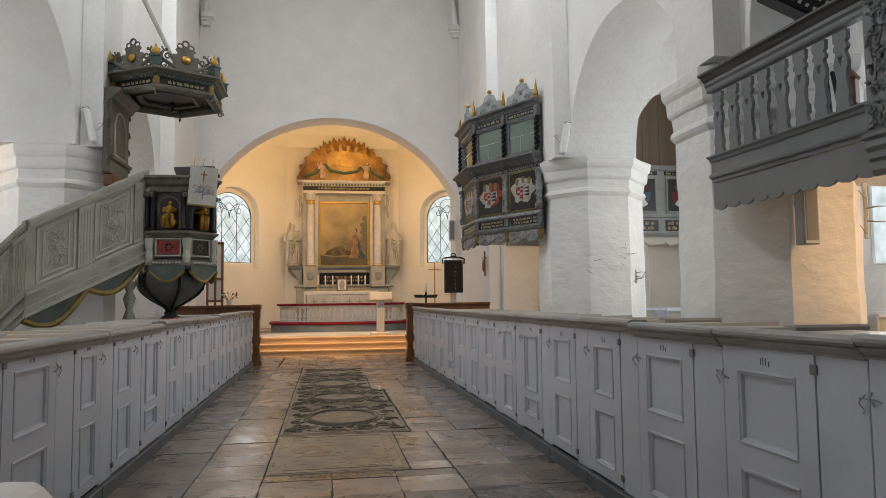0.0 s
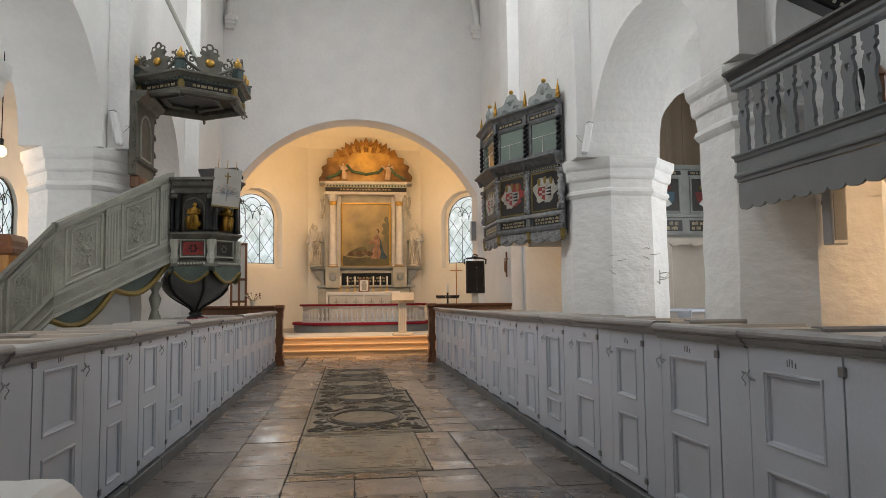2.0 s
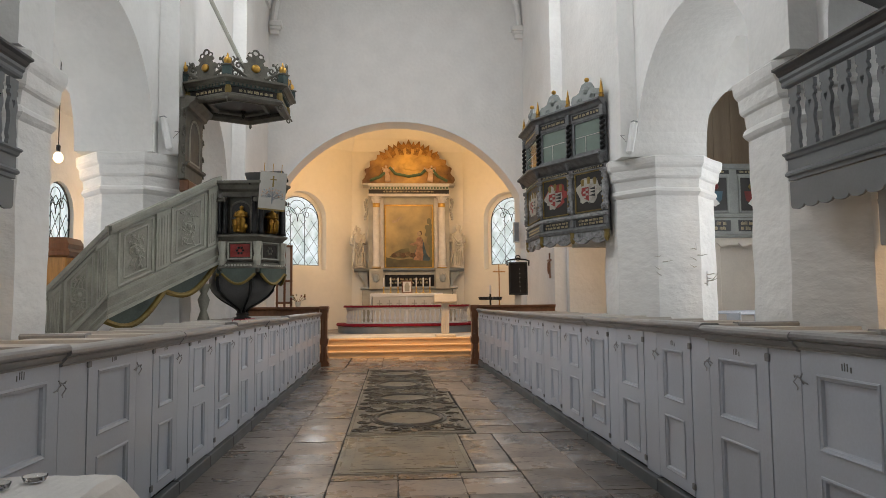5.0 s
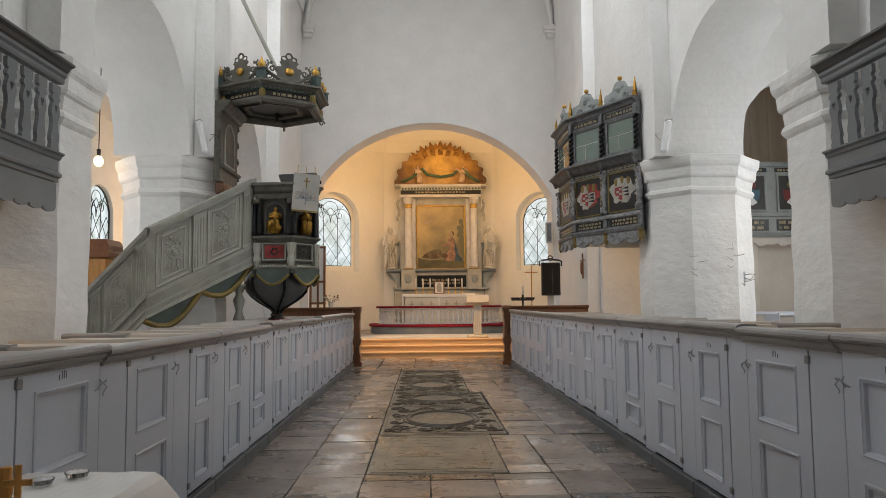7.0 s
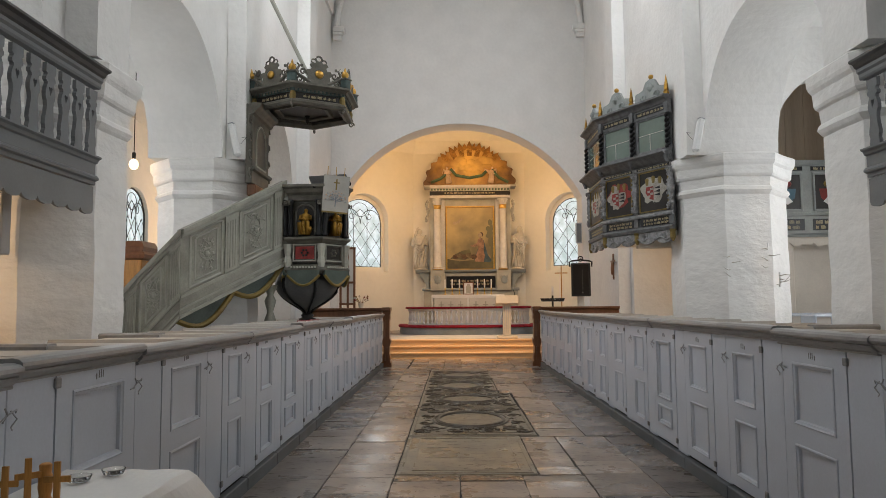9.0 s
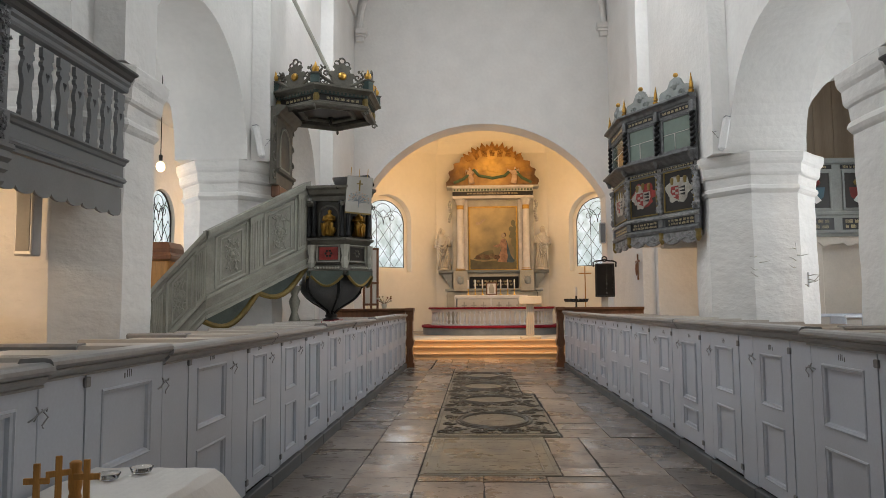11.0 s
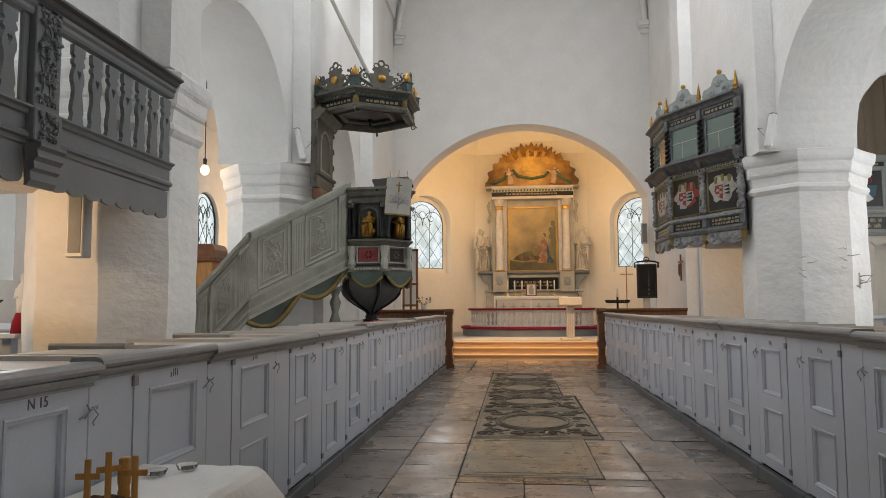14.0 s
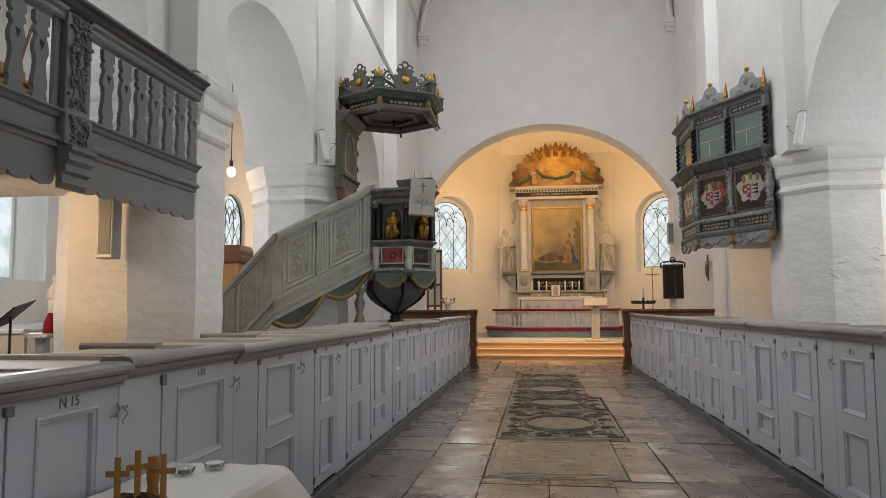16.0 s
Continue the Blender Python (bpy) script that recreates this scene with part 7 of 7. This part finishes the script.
# ---- things by the south wall ----
hb = thing("hymn_board", (3.16, 17.5, 0), "black hymn board in a dark scrolled frame on a stand", "board")
part("panel", box(B(), 2.96, 3.37, 17.49, 17.52, 1.60, 2.36), BLACK, hb)
bm = B()
for q in ((2.93, 2.97, 1.57, 2.39), (3.36, 3.40, 1.57, 2.39), (2.97, 3.36, 1.57, 1.61), (2.97, 3.36, 2.35, 2.39)):
    box(bm, q[0], q[1], 17.46, 17.53, q[2], q[3], 0.006)
m = axes((3.165, 17.49, 2.40), (1, 0, 0), (0, 0, 1), (0, -1, 0))
tube(bm, [m @ Vector((u, v, 0)) for u, v in ((-0.27, -0.10), (-0.28, 0.02), (-0.2, 0.05), (-0.08, 0.06), (0, 0.09), (0.08, 0.06), (0.2, 0.05), (0.28, 0.02), (0.27, -0.10))], 0.022, 6)
tube(bm, [m @ Vector((0.06 * math.cos(a), 0.10 + 0.06 * math.sin(a), 0)) for a in np.linspace(0, 2 * math.pi, 13)], 0.016, 5)
part("frame", bm, IRON, hb, "dark scrolled frame")
for k in range(6):
    part("number_slot", box(B(), 3.20, 3.215, 17.484, 17.49, 1.66 + k * 0.11, 1.675 + k * 0.11), WHITEP, hb)
part("stand_post", box(B(), 3.08, 3.24, 17.53, 17.6, 0, 1.62, 0.008), UNDER, hb)
pc = thing("processional_cross", (2.76, 18.0, 0), "slim wooden processional cross on a tall staff", "cross")
part("staff", tube(B(), [(2.76, 18.0, 0), (2.76, 18.0, 2.36)], 0.014, 6), PINE, pc)
part("cross_bar", box(B(), 2.60, 2.92, 17.99, 18.01, 2.16, 2.185, 0.003), PINE, pc)
kc = thing("candle_globe_stand", (2.50, 17.8, 0), "black iron candle ring on a stand with one white candle", "candle stand")
bm = tube(B(), [(2.50 + 0.27 * math.cos(a), 17.8 + 0.27 * math.sin(a), 1.47) for a in np.linspace(0, 2 * math.pi, 25)], 0.02, 6)
for k in range(14):
    a = k * 2 * math.pi / 14
    lathe(bm, [(0.015, 1.47), (0.035, 1.51), (0.04, 1.53)], (2.50 + 0.27 * math.cos(a), 17.8 + 0.27 * math.sin(a), 0), 6)
tube(bm, [(2.23, 17.8, 1.47), (2.77, 17.8, 1.47)], 0.014, 5)
tube(bm, [(2.50, 17.53, 1.47), (2.50, 18.07, 1.47)], 0.014, 5)
part("ring", bm, IRON, kc)
part("stand", tube(B(), [(2.50, 17.8, 0), (2.50, 17.8, 1.60)], 0.025, 8), IRON, kc)
smooth(part("candle", lathe(B(), [(0.028, 1.60), (0.026, 1.82), (0.004, 1.83)], (2.50, 17.8, 0), 10), LINEN, kc, "white candle"))
cx = thing("wall_crucifix", (3.76, 16.6, 2.2), "small dark wooden crucifix hanging on the white wall", "crucifix")
part("upright", box(B(), 3.75, 3.782, 16.55, 16.60, 1.95, 2.55, 0.004, Matrix.Translation((0, 0, 0))), BROWN, cx)
part("cross_bar", box(B(), 3.74, 3.775, 16.40, 16.75, 2.36, 2.40, 0.004), BROWN, cx)
smooth(part("carved_form", ball(B(), (3.73, 16.57, 2.2), 0.05, 0.6, 0.8, 3.2, 8), BROWN, cx))


def floodlight(c, lean):
    f = thing("wall_floodlight", c, "white tubular floodlight leaning on the pier capital", "lamp", "floodlights on the capitals")
    m = Matrix.Translation(c) @ pose(0, 0, 0, 0, lean, 0)
    part("housing", box(B(), -0.055, 0.055, -0.065, 0.065, 0, 0.55, 0.03, m), WHITEP, f)
    part("bracket", tube(B(), [(c[0] - lean * 0.004, c[1], c[2] + 0.2), (c[0] - lean * 0.012, c[1] + 0.02, c[2] + 0.32), (c[0], c[1] + 0.1, c[2] + 0.33)], 0.004, 5), IRON, f)
    part("end_plate", box(B(), -0.045, 0.045, -0.055, 0.055, 0.55, 0.558, 0.004, m), SILVER, f)


floodlight((3.945, 11.30, 3.83), 11)
floodlight((-3.50, 11.31, 3.84), -12)


def column_speaker(c, label):
    s = thing("column_loudspeaker", c, label, "loudspeaker", "column loudspeakers")
    part("housing", box(B(), -0.085, 0.085, -0.07, 0.07, 0, 0.62, 0.012, Matrix.Translation(c)), SILVER, s)
    part("grille", box(B(), -0.06, 0.06, -0.076, -0.07, 0.04, 0.58, 0.0, Matrix.Translation(c)), GREYGAL, s)
    part("wall_bracket", box(B(), -0.02, 0.02, 0.07, 0.16, 0.40, 0.44, 0, Matrix.Translation(c)), IRON, s)


column_speaker((4.54, 6.05, 1.88), "grey column loudspeaker on the pier below the gallery")
column_speaker((-3.97, 6.05, 1.86), "grey column loudspeaker on the pier below the gallery")
column_speaker((3.80, 21.2, 3.2), "grey column loudspeaker on the wall by the chancel")


def twig_holder(c, h, seed):
    r = random.Random(seed)
    t = thing("twig_sconce", c, "white-painted twig sconce with bare branches on the pier", "sconce", "twig sconces on the pier")
    x, y, z = c
    part("bar", tube(B(), [(x, y, z), (x + 0.01, y, z + h * 0.5), (x, y, z + h)], 0.022, 6), WHITEP, t)
    for k in range(4):
        a = (x, y - 0.01, z + h * (0.1 + 0.22 * k))
        s = r.choice((-1, 1, 1))
        part("twig", tube(B(), [a, (x + s * 0.07, y - 0.07, a[2] + r.uniform(-0.03, 0.05)), (x + s * 0.15, y - 0.10, a[2] + r.uniform(-0.02, 0.1))], [0.010, 0.007, 0.003], 5), SANDST, t)


twig_holder((4.46, 11.37, 1.76), 0.50, 1)
twig_holder((5.06, 11.37, 1.92), 0.42, 2)
twig_holder((5.30, 11.52, 1.64), 0.24, 3)
twig_holder((5.25, 6.14, 1.95), 0.55, 4)

# amplifier on the south gallery
bk = thing("stage_loudspeaker", (4.5, 5.6, 2.66), "black stage loudspeaker with perforated grille on the gallery", "loudspeaker")
m = pose(4.45, 5.72, 4.30, 12, 32, -20)
part("cabinet", box(B(), -0.35, 0.35, -0.2, 0.2, -0.3, 0.5, 0.02, m), BLACK, bk)
bm = B()
for i in range(9):
    for j in range(8):
        box(bm, -0.30 + i * 0.07, -0.27 + i * 0.07, -0.206, -0.2, -0.25 + j * 0.09, -0.22 + j * 0.09, 0, m)
part("grille_holes", bm, SANDST, bk, "pale dots of the grille")
for d in (-0.35, 0.35):
    part("stand_leg", tube(B(), [(4.5, 5.6 + d * 0.1, 3.4), (4.45 + d * 0.5, 5.5 + d, 2.67)], 0.02, 6), BLACK, bk)
part("stand_pole", tube(B(), [(4.5, 5.6, 2.8), (4.47, 5.68, 4.1)], 0.025, 6), BLACK, bk)

# ---- north aisle ----
pd = thing("pendant_lamp", (-5.29, 11.5, 3.6), "lit glass pendant lamp hanging from a long cord", "lamp")
part("cord", tube(B(), [(-5.29, 11.5, 3.95), (-5.29, 11.5, 6.1)], 0.008, 5), IRON, pd)
part("socket", lathe(B(), [(0.03, 3.86), (0.035, 3.95), (0.01, 3.97)], (-5.29, 11.5, 0), 8), IRON, pd)
smooth(part("bulb", ball(B(), (-5.29, 11.5, 3.76), 0.075, 1, 1, 1.2, 12), BULB, pd, "glowing glass bulb"))
bulb("pendant_light", (-5.36, 11.38, 3.6), 5, WARM)
cb = thing("brown_cabinet", (-6.0, 13.0, 0), "brown wooden cabinet with curved moulded top in the aisle", "cabinet")
part("body", box(B(), -6.6, -5.74, 12.9, 13.5, 0, 2.3, 0.02), PINE, cb)
part("top_moulding", sweep(B(), [(-6.6, 12.9, 2.26), (-5.74, 12.9, 2.26), (-5.74, 13.5, 2.26)], [(0, 0), (0.08, 0.03), (0.10, 0.1), (0.04, 0.16), (0.06, 0.24), (-0.02, 0.36), (-0.3, 0.38), (-0.3, 0)], 1), BROWN, cb)
fg = thing("small_figure", (-5.30, 7.0, 1.2), "white and red carved standing figure as a plain shape", "statue")
smooth(part("figure", figure(B(), (-5.14, 6.9, 1.15), 0.62, 0.13), WHITEP, fg))
smooth(part("red_cloak", lathe(B(), [(0.085, 1.146), (0.075, 1.26), (0.04, 1.36)], (-5.12, 6.86, 0), 10), REDCL, fg))
part("shelf", box(B(), -5.45, -5.05, 6.7, 7.1, 1.10, 1.145, 0.006), PEW, fg)
part("shelf_leg", box(B(), -5.3, -5.2, 6.85, 6.95, 0, 1.1), PEW, fg)
ms = thing("music_stand", (-4.95, 5.9, 0), "black music stand with a tilted desk among the pews", "stand")
part("desk", box(B(), -0.185, 0.185, -0.17, 0.17, -0.008, 0.008, 0.004, pose(-4.86, 5.95, 1.34, 14, -37, 0)), BLACK, ms)
part("desk_lip", box(B(), -0.19, -0.175, -0.17, 0.17, 0.0, 0.05, 0.003, pose(-4.86, 5.95, 1.34, 14, -37, 0)), BLACK, ms)
part("sheet", box(B(), -0.15, 0.16, -0.13, 0.13, 0.0085, 0.011, 0, pose(-4.86, 5.95, 1.34, 14, -37, 0)), SILVER, ms)
part("post", tube(B(), [(-4.86, 5.95, 0), (-4.86, 5.95, 1.33)], 0.012, 6), IRON, ms)

# display frame and flowers behind the pulpit
df = thing("display_frame", (-2.2, 15.3, 0), "brown wooden display frame with panes behind the pulpit", "frame")
for x in (-2.62, -2.45, -2.30):
    part("upright", box(B(), x - 0.025, x + 0.025, 16.4, 16.45, 0, 2.75, 0.005), BROWN, df)
for z in (1.4, 1.9, 2.7):
    part("cross_rail", box(B(), -2.65, -2.27, 16.4, 16.44, z, z + 0.05, 0.005), BROWN, df)
part("pane", box(B(), -2.60, -2.32, 16.425, 16.43, 1.45, 2.7), UNDER, df)
fl = thing("flower_pot", (-2.2, 16.12, 1.34), "small pot with dry flowers on the brown pew front", "plant")
part("pot", lathe(B(), [(0.05, 1.33), (0.07, 1.42), (0.075, 1.44)], (-2.1, 16.08, 0), 10), UNDER, fl)
rr = random.Random(2)
for k in range(14):
    a = rr.uniform(0, 6.28)
    e = (-2.1 + 0.16 * math.cos(a), 16.08 + 0.06 * math.sin(a), 1.50 + rr.uniform(0, 0.1))
    part("flower", ball(tube(B(), [(-2.1, 16.08, 1.42), e], 0.004, 4), e, 0.022, seg=6), (OCHRE, SANDST, REDP)[k % 3], fl)

# ---- side table with cloth, crosses and glass dishes ----
tb = thing("side_table", (-1.3, 2.4, 0), "small table under a white linen cloth beside the pews", "table")
for x, y in ((-1.50, 1.75), (-1.12, 1.75), (-1.50, 2.8), (-1.12, 2.8)):
    part("leg", box(B(), x - 0.02, x + 0.02, y - 0.02, y + 0.02, 0, 0.72), PINE, tb)
bm = B()
nx, ny = 13, 27
x0, x1, y0, y1 = -1.555, -1.07, 1.68, 2.865
top = [[bm.verts.new((x0 + (x1 - x0) * i / nx, y0 + (y1 - y0) * j / ny, 0.75 + 0.002 * math.sin(i * 1.7 + j))) for j in range(ny + 1)] for i in range(nx + 1)]
for i in range(nx):
    for j in range(ny):
        bm.faces.new((top[i][j], top[i + 1][j], top[i + 1][j + 1], top[i][j + 1]))
rim = [top[i][0] for i in range(nx)] + [top[nx][j] for j in range(ny)] + [top[i][ny] for i in range(nx, 0, -1)] + [top[0][j] for j in range(ny, 0, -1)]
prev = rim
mid = Vector(((x0 + x1) / 2, (y0 + y1) / 2, 0))
for r, drop in enumerate((0.003, 0.03, 0.08, 0.14, 0.20, 0.27, 0.34, 0.42), 1):
    cur = []
    for k, v in enumerate(rim):
        c = v.co
        o = Vector((c.x - mid.x, c.y - mid.y, 0))
        cor = max(0.0, 1 - 3.0 * min(abs(c.x - x0), abs(c.x - x1)) / 0.5) * max(0.0, 1 - 3.0 * min(abs(c.y - y0), abs(c.y - y1)) / 1.1)
        n = Vector((1 if abs(c.x - x1) < 1e-4 else (-1 if abs(c.x - x0) < 1e-4 else 0), 1 if abs(c.y - y1) < 1e-4 else (-1 if abs(c.y - y0) < 1e-4 else 0), 0))
        push = n * (0.003 + 0.011 * min(r - 1, 1) + 0.014 * math.sin(k * 0.9) * (r - 1) / 8 + 0.24 * cor * drop / 0.42)
        if push.x < 0:
            push.x = max(push.x, -0.008)
        cur.append(bm.verts.new((c.x + push.x, c.y + push.y, 0.75 - drop)))
    for k in range(len(rim)):
        q = (k + 1) % len(rim)
        bm.faces.new((prev[k], prev[q], cur[q], cur[k]))
    prev = cur
ob = part("cloth", bm, LINEN, tb, "white linen tablecloth")
so = ob.modifiers.new("thick", "SOLIDIFY")
so.thickness = 0.003
GLASS = bpy.data.materials.new("clear_glass")
GLASS.use_nodes = True
gb = GLASS.node_tree.nodes["Principled BSDF"]
gb.inputs["Transmission Weight"].default_value, gb.inputs["Roughness"].default_value, gb.inputs["IOR"].default_value = 1.0, 0.03, 1.25
for x, y in ((-1.394, 2.657), (-1.318, 2.765)):
    d = thing("glass_dish", (x, y, 0.75), "small round clear glass tealight dish on the cloth", "dish", "glass dishes on the table")
    smooth(part("bowl", lathe(B(), [(0.026, 0.753), (0.036, 0.757), (0.043, 0.774), (0.044, 0.777), (0.041, 0.777), (0.033, 0.762), (0.002, 0.760)], (x, y, 0), 20), GLASS, d))
    part("wax", lathe(B(), [(0.022, 0.7615), (0.023, 0.768), (0.001, 0.768)], (x, y, 0), 14), SANDST, d)
cs = thing("three_crosses_ornament", (-1.28, 2.12, 0.75), "wooden ornament of three crosses on a bark base", "ornament")
bx, by = -1.245, 2.12
dx = Vector((0.93, 0.36, 0))
lumpy = B()
for k, (u, r) in enumerate(((-0.03, 0.045), (0.03, 0.04), (0.0, 0.05), (0.05, 0.03), (-0.055, 0.03))):
    ball(lumpy, (bx + u, by + 0.01 * (k % 2), 0.775 + 0.006 * k), r, 1.1, 0.9, 0.8, 10)
lumps(lumpy, 28, 0.012)
part("bark_base", lumpy, BARK, cs, "rough bark base")
for u, h, w, tw in ((-0.066, 0.178, 0.036, 10), (-0.008, 0.198, 0.034, 40), (0.068, 0.184, 0.038, 10)):
    m = pose(bx + u, by - 0.02 + 0.25 * u, 0.76, 0, 0, tw)
    bm = box(B(), -0.009, 0.009, -0.005, 0.005, 0, h, 0.001, m)
    box(bm, -w, w, -0.0045, 0.0045, h - 0.06, h - 0.042, 0.001, m)
    part("cross", bm, PINE, cs, "thin light wooden cross")
smooth(part("carved_stub", lathe(B(), [(0.018, 0.78), (0.019, 0.83), (0.016, 0.84), (0.02, 0.86), (0.02, 0.90), (0.016, 0.905), (0.018, 0.93), (0.012, 0.935)], (bx + 0.02, by + 0.02, 0), 12), PINE, cs))

# ---- loose things on the pews and galleries ----


def red_book(x, y, z, turn):
    b = thing("hymn_book", (x, y, z), "small red hymn book lying on the pew cap", "book", "hymn books on the pews")
    m = pose(x, y, z, 0, 0, turn)
    part("pages", box(B(), -0.052, 0.05, -0.072, 0.072, 0.003, 0.022, 0.001, m), LINEN, b, "white page block")
    bm = box(B(), -0.055, 0.055, -0.075, 0.075, 0.0, 0.003, 0.001, m)
    box(bm, -0.055, 0.055, -0.075, 0.075, 0.022, 0.025, 0.001, m)
    box(bm, -0.057, -0.053, -0.075, 0.075, 0.0, 0.025, 0.001, m)
    part("cover", bm, REDCL, b, "red cloth cover")


red_book(-1.63, 8.30, 1.212, 12)
red_book(-1.62, 7.75, 1.212, -20)


hm = thing("harmonium", (-4.62, 5.15, 2.66), "brown wooden harmonium with a raised dark lid on the gallery", "harmonium")
part("case", box(B(), -5.0, -4.32, 4.55, 5.52, 2.66, 3.30, 0.02), PINE, hm)
part("top_board", box(B(), -5.03, -4.29, 4.50, 5.56, 3.30, 3.34, 0.01), PINE, hm)
part("music_ledge", box(B(), -4.75, -4.40, 4.7, 5.45, 3.34, 3.46, 0.015), PINE, hm)
part("lid", box(B(), -0.015, 0.015, -0.42, 0.20, 0.0, 0.34, 0.008, pose(-4.55, 5.05, 3.46, 0, -30, 0)), BROWN, hm, "raised dark red-brown lid")
part("lid_prop", tube(B(), [(-4.35, 5.25, 3.34), (-4.42, 5.5, 3.86)], 0.014, 6), BROWN, hm)
mp = thing("microphone_stand", (4.35, 5.72, 2.66), "black microphone stand on the gallery floor", "stand")
part("pole", tube(B(), [(4.35, 5.72, 2.70), (4.35, 5.72, 3.75)], 0.016, 7), BLACK, mp)
part("clutch", lathe(B(), [(0.02, 3.05), (0.035, 3.07), (0.035, 3.14), (0.02, 3.16)], (4.35, 5.72, 0), 10), BLACK, mp)
for k in range(3):
    a = k * 2.1 + 0.4
    part("leg", tube(B(), [(4.35, 5.72, 2.86), (4.35 + 0.30 * math.cos(a), 5.72 + 0.30 * math.sin(a), 2.67)], 0.011, 6), BLACK, mp)
ln = thing("gallery_lantern", (4.6, 5.50, 2.66), "dark brown lantern-shaped stand lamp on the gallery", "lamp")
part("post", tube(B(), [(4.6, 5.50, 2.66), (4.6, 5.50, 3.05)], 0.02, 6), IRON, ln)
part("body", lathe(B(), [(0.05, 3.05), (0.085, 3.09), (0.085, 3.30), (0.10, 3.32), (0.03, 3.42), (0.02, 3.48)], (4.6, 5.50, 0), 8), BROWN, ln)

# ---- floor stones ----
rnd = random.Random(77)


def stone_mesh(w, l):
    g = 0.005
    rim = [(-1, -1), (-0.4, -1), (0.3, -1), (1, -1), (1, -0.3), (1, 0.4), (1, 1), (0.4, 1), (-0.3, 1), (-1, 1), (-1, 0.3), (-1, -0.4)]
    pts = [(sx * (w / 2 - g) + rnd.uniform(-0.005, 0.005), sy * (l / 2 - g) + rnd.uniform(-0.007, 0.007)) for sx, sy in rim]
    bm = extrude(B(), pts, axes((0, 0, -0.05), (1, 0, 0), (0, 1, 0), (0, 0, 1)), 0.05)
    bmesh.ops.bevel(bm, geom=[e for e in bm.edges if e.verts[0].co.z > -0.01 and e.verts[1].co.z > -0.01], offset=0.004, segments=1, affect="EDGES")
    me = bpy.data.meshes.new("stone")
    bmesh.ops.recalc_face_normals(bm, faces=bm.faces)
    bm.to_mesh(me)
    bm.free()
    return me


fs = bpy.data.objects["floor"]


def lane(x0, x1, y0, y1, lmin, lmax, material):
    y = y0
    while y < y1 - 0.05:
        l = min(rnd.uniform(lmin, lmax), y1 - y)
        if y1 - y - l < 0.25:
            l = y1 - y
        me = stone_mesh(x1 - x0, l)
        me.materials.append(material)
        o = new("stone", me)
        o.parent = fs
        o.location = ((x0 + x1) / 2, y + l / 2, rnd.uniform(-0.004, 0.002))
        o.rotation_euler = (rnd.uniform(-0.003, 0.003), rnd.uniform(-0.003, 0.003), rnd.uniform(-0.004, 0.004))
        y += l


def row(x0, x1, joints, material):
    """Stones of one lane between given joints."""
    for a, b in zip(joints, joints[1:]):
        lane(x0, x1, a, b, 9.0, 9.1, material)


lane(-1.60, -1.03, -4.9, 18.42, 0.5, 1.2, DARKSTONE)
lane(-1.03, -0.495, -4.9, 4.9, 0.35, 0.6, STONE)
row(-1.03, -0.495, [4.9, 5.37, 5.865, 6.35, 6.775, 7.35, 8.33, 8.81, 9.275, 9.77, 10.27, 10.9, 11.76, 12.86, 14.3, 15.6], STONE)
lane(-0.495, 0.045, -4.9, 5.25, 0.4, 0.7, STONE)
row(-0.495, 0.045, [5.25, 5.73, 5.92], STONE)
lane(0.045, 0.555, -4.9, 5.25, 0.4, 0.7, STONE)
row(0.045, 0.555, [5.25, 5.73, 5.92], STONE)
lane(0.555, 1.06, -4.9, 5.25, 0.45, 0.8, STONE)
row(0.555, 1.06, [5.25, 5.725, 5.92], STONE)
row(0.695, 1.05, [5.92, 6.2, 7.27, 7.60], STONE)
lane(1.06, 1.575, -4.9, 5.26, 0.5, 0.9, DARKSTONE)
row(1.06, 1.575, [5.26, 5.97, 6.42, 7.60], STONE)
row(0.90, 1.395, [7.62, 8.08, 8.5, 9.70, 11.28], STONE)
row(0.715, 1.24, [11.3, 11.83, 12.6, 13.4, 14.3, 15.6], STONE)
lane(1.24, 1.95, 11.3, 15.6, 0.5, 0.9, DARKSTONE)
row(1.395, 1.95, [7.62, 8.2, 8.9, 9.18, 10.3, 11.28], DARKSTONE)
lane(1.575, 1.95, -4.9, 4.7, 0.4, 0.8, DARKSTONE)
row(1.575, 1.95, [4.7, 5.26, 5.68, 6.22, 6.66, 7.2, 7.60], DARKSTONE)
lane(1.36, 1.95, 15.6, 18.42, 0.5, 1.1, DARKSTONE)
for k in range(6):
    lane(-1.0 + k * 0.393, -1.0 + (k + 1) * 0.393, 15.6, 18.42, 0.5, 1.2, STONE)
for k in range(4):
    lane(-3.6 + k * 0.5, -3.1 + k * 0.5, -4.9, -0.55, 0.6, 1.2, DARKSTONE)
    lane(1.95 + k * 0.5, 2.45 + k * 0.5, -4.9, 0.45, 0.6, 1.2, DARKSTONE)
lane(-0.48, 0.71, 14.93, 15.6, 0.8, 0.9, STONE)
for k in range(4):
    lane(-3.6 + k * 0.5, -3.1 + k * 0.5, 16.4, 18.42, 0.6, 1.2, DARKSTONE)
    lane(1.95 + k * 0.5, 2.45 + k * 0.5, 16.4, 18.42, 0.6, 1.2, DARKSTONE)
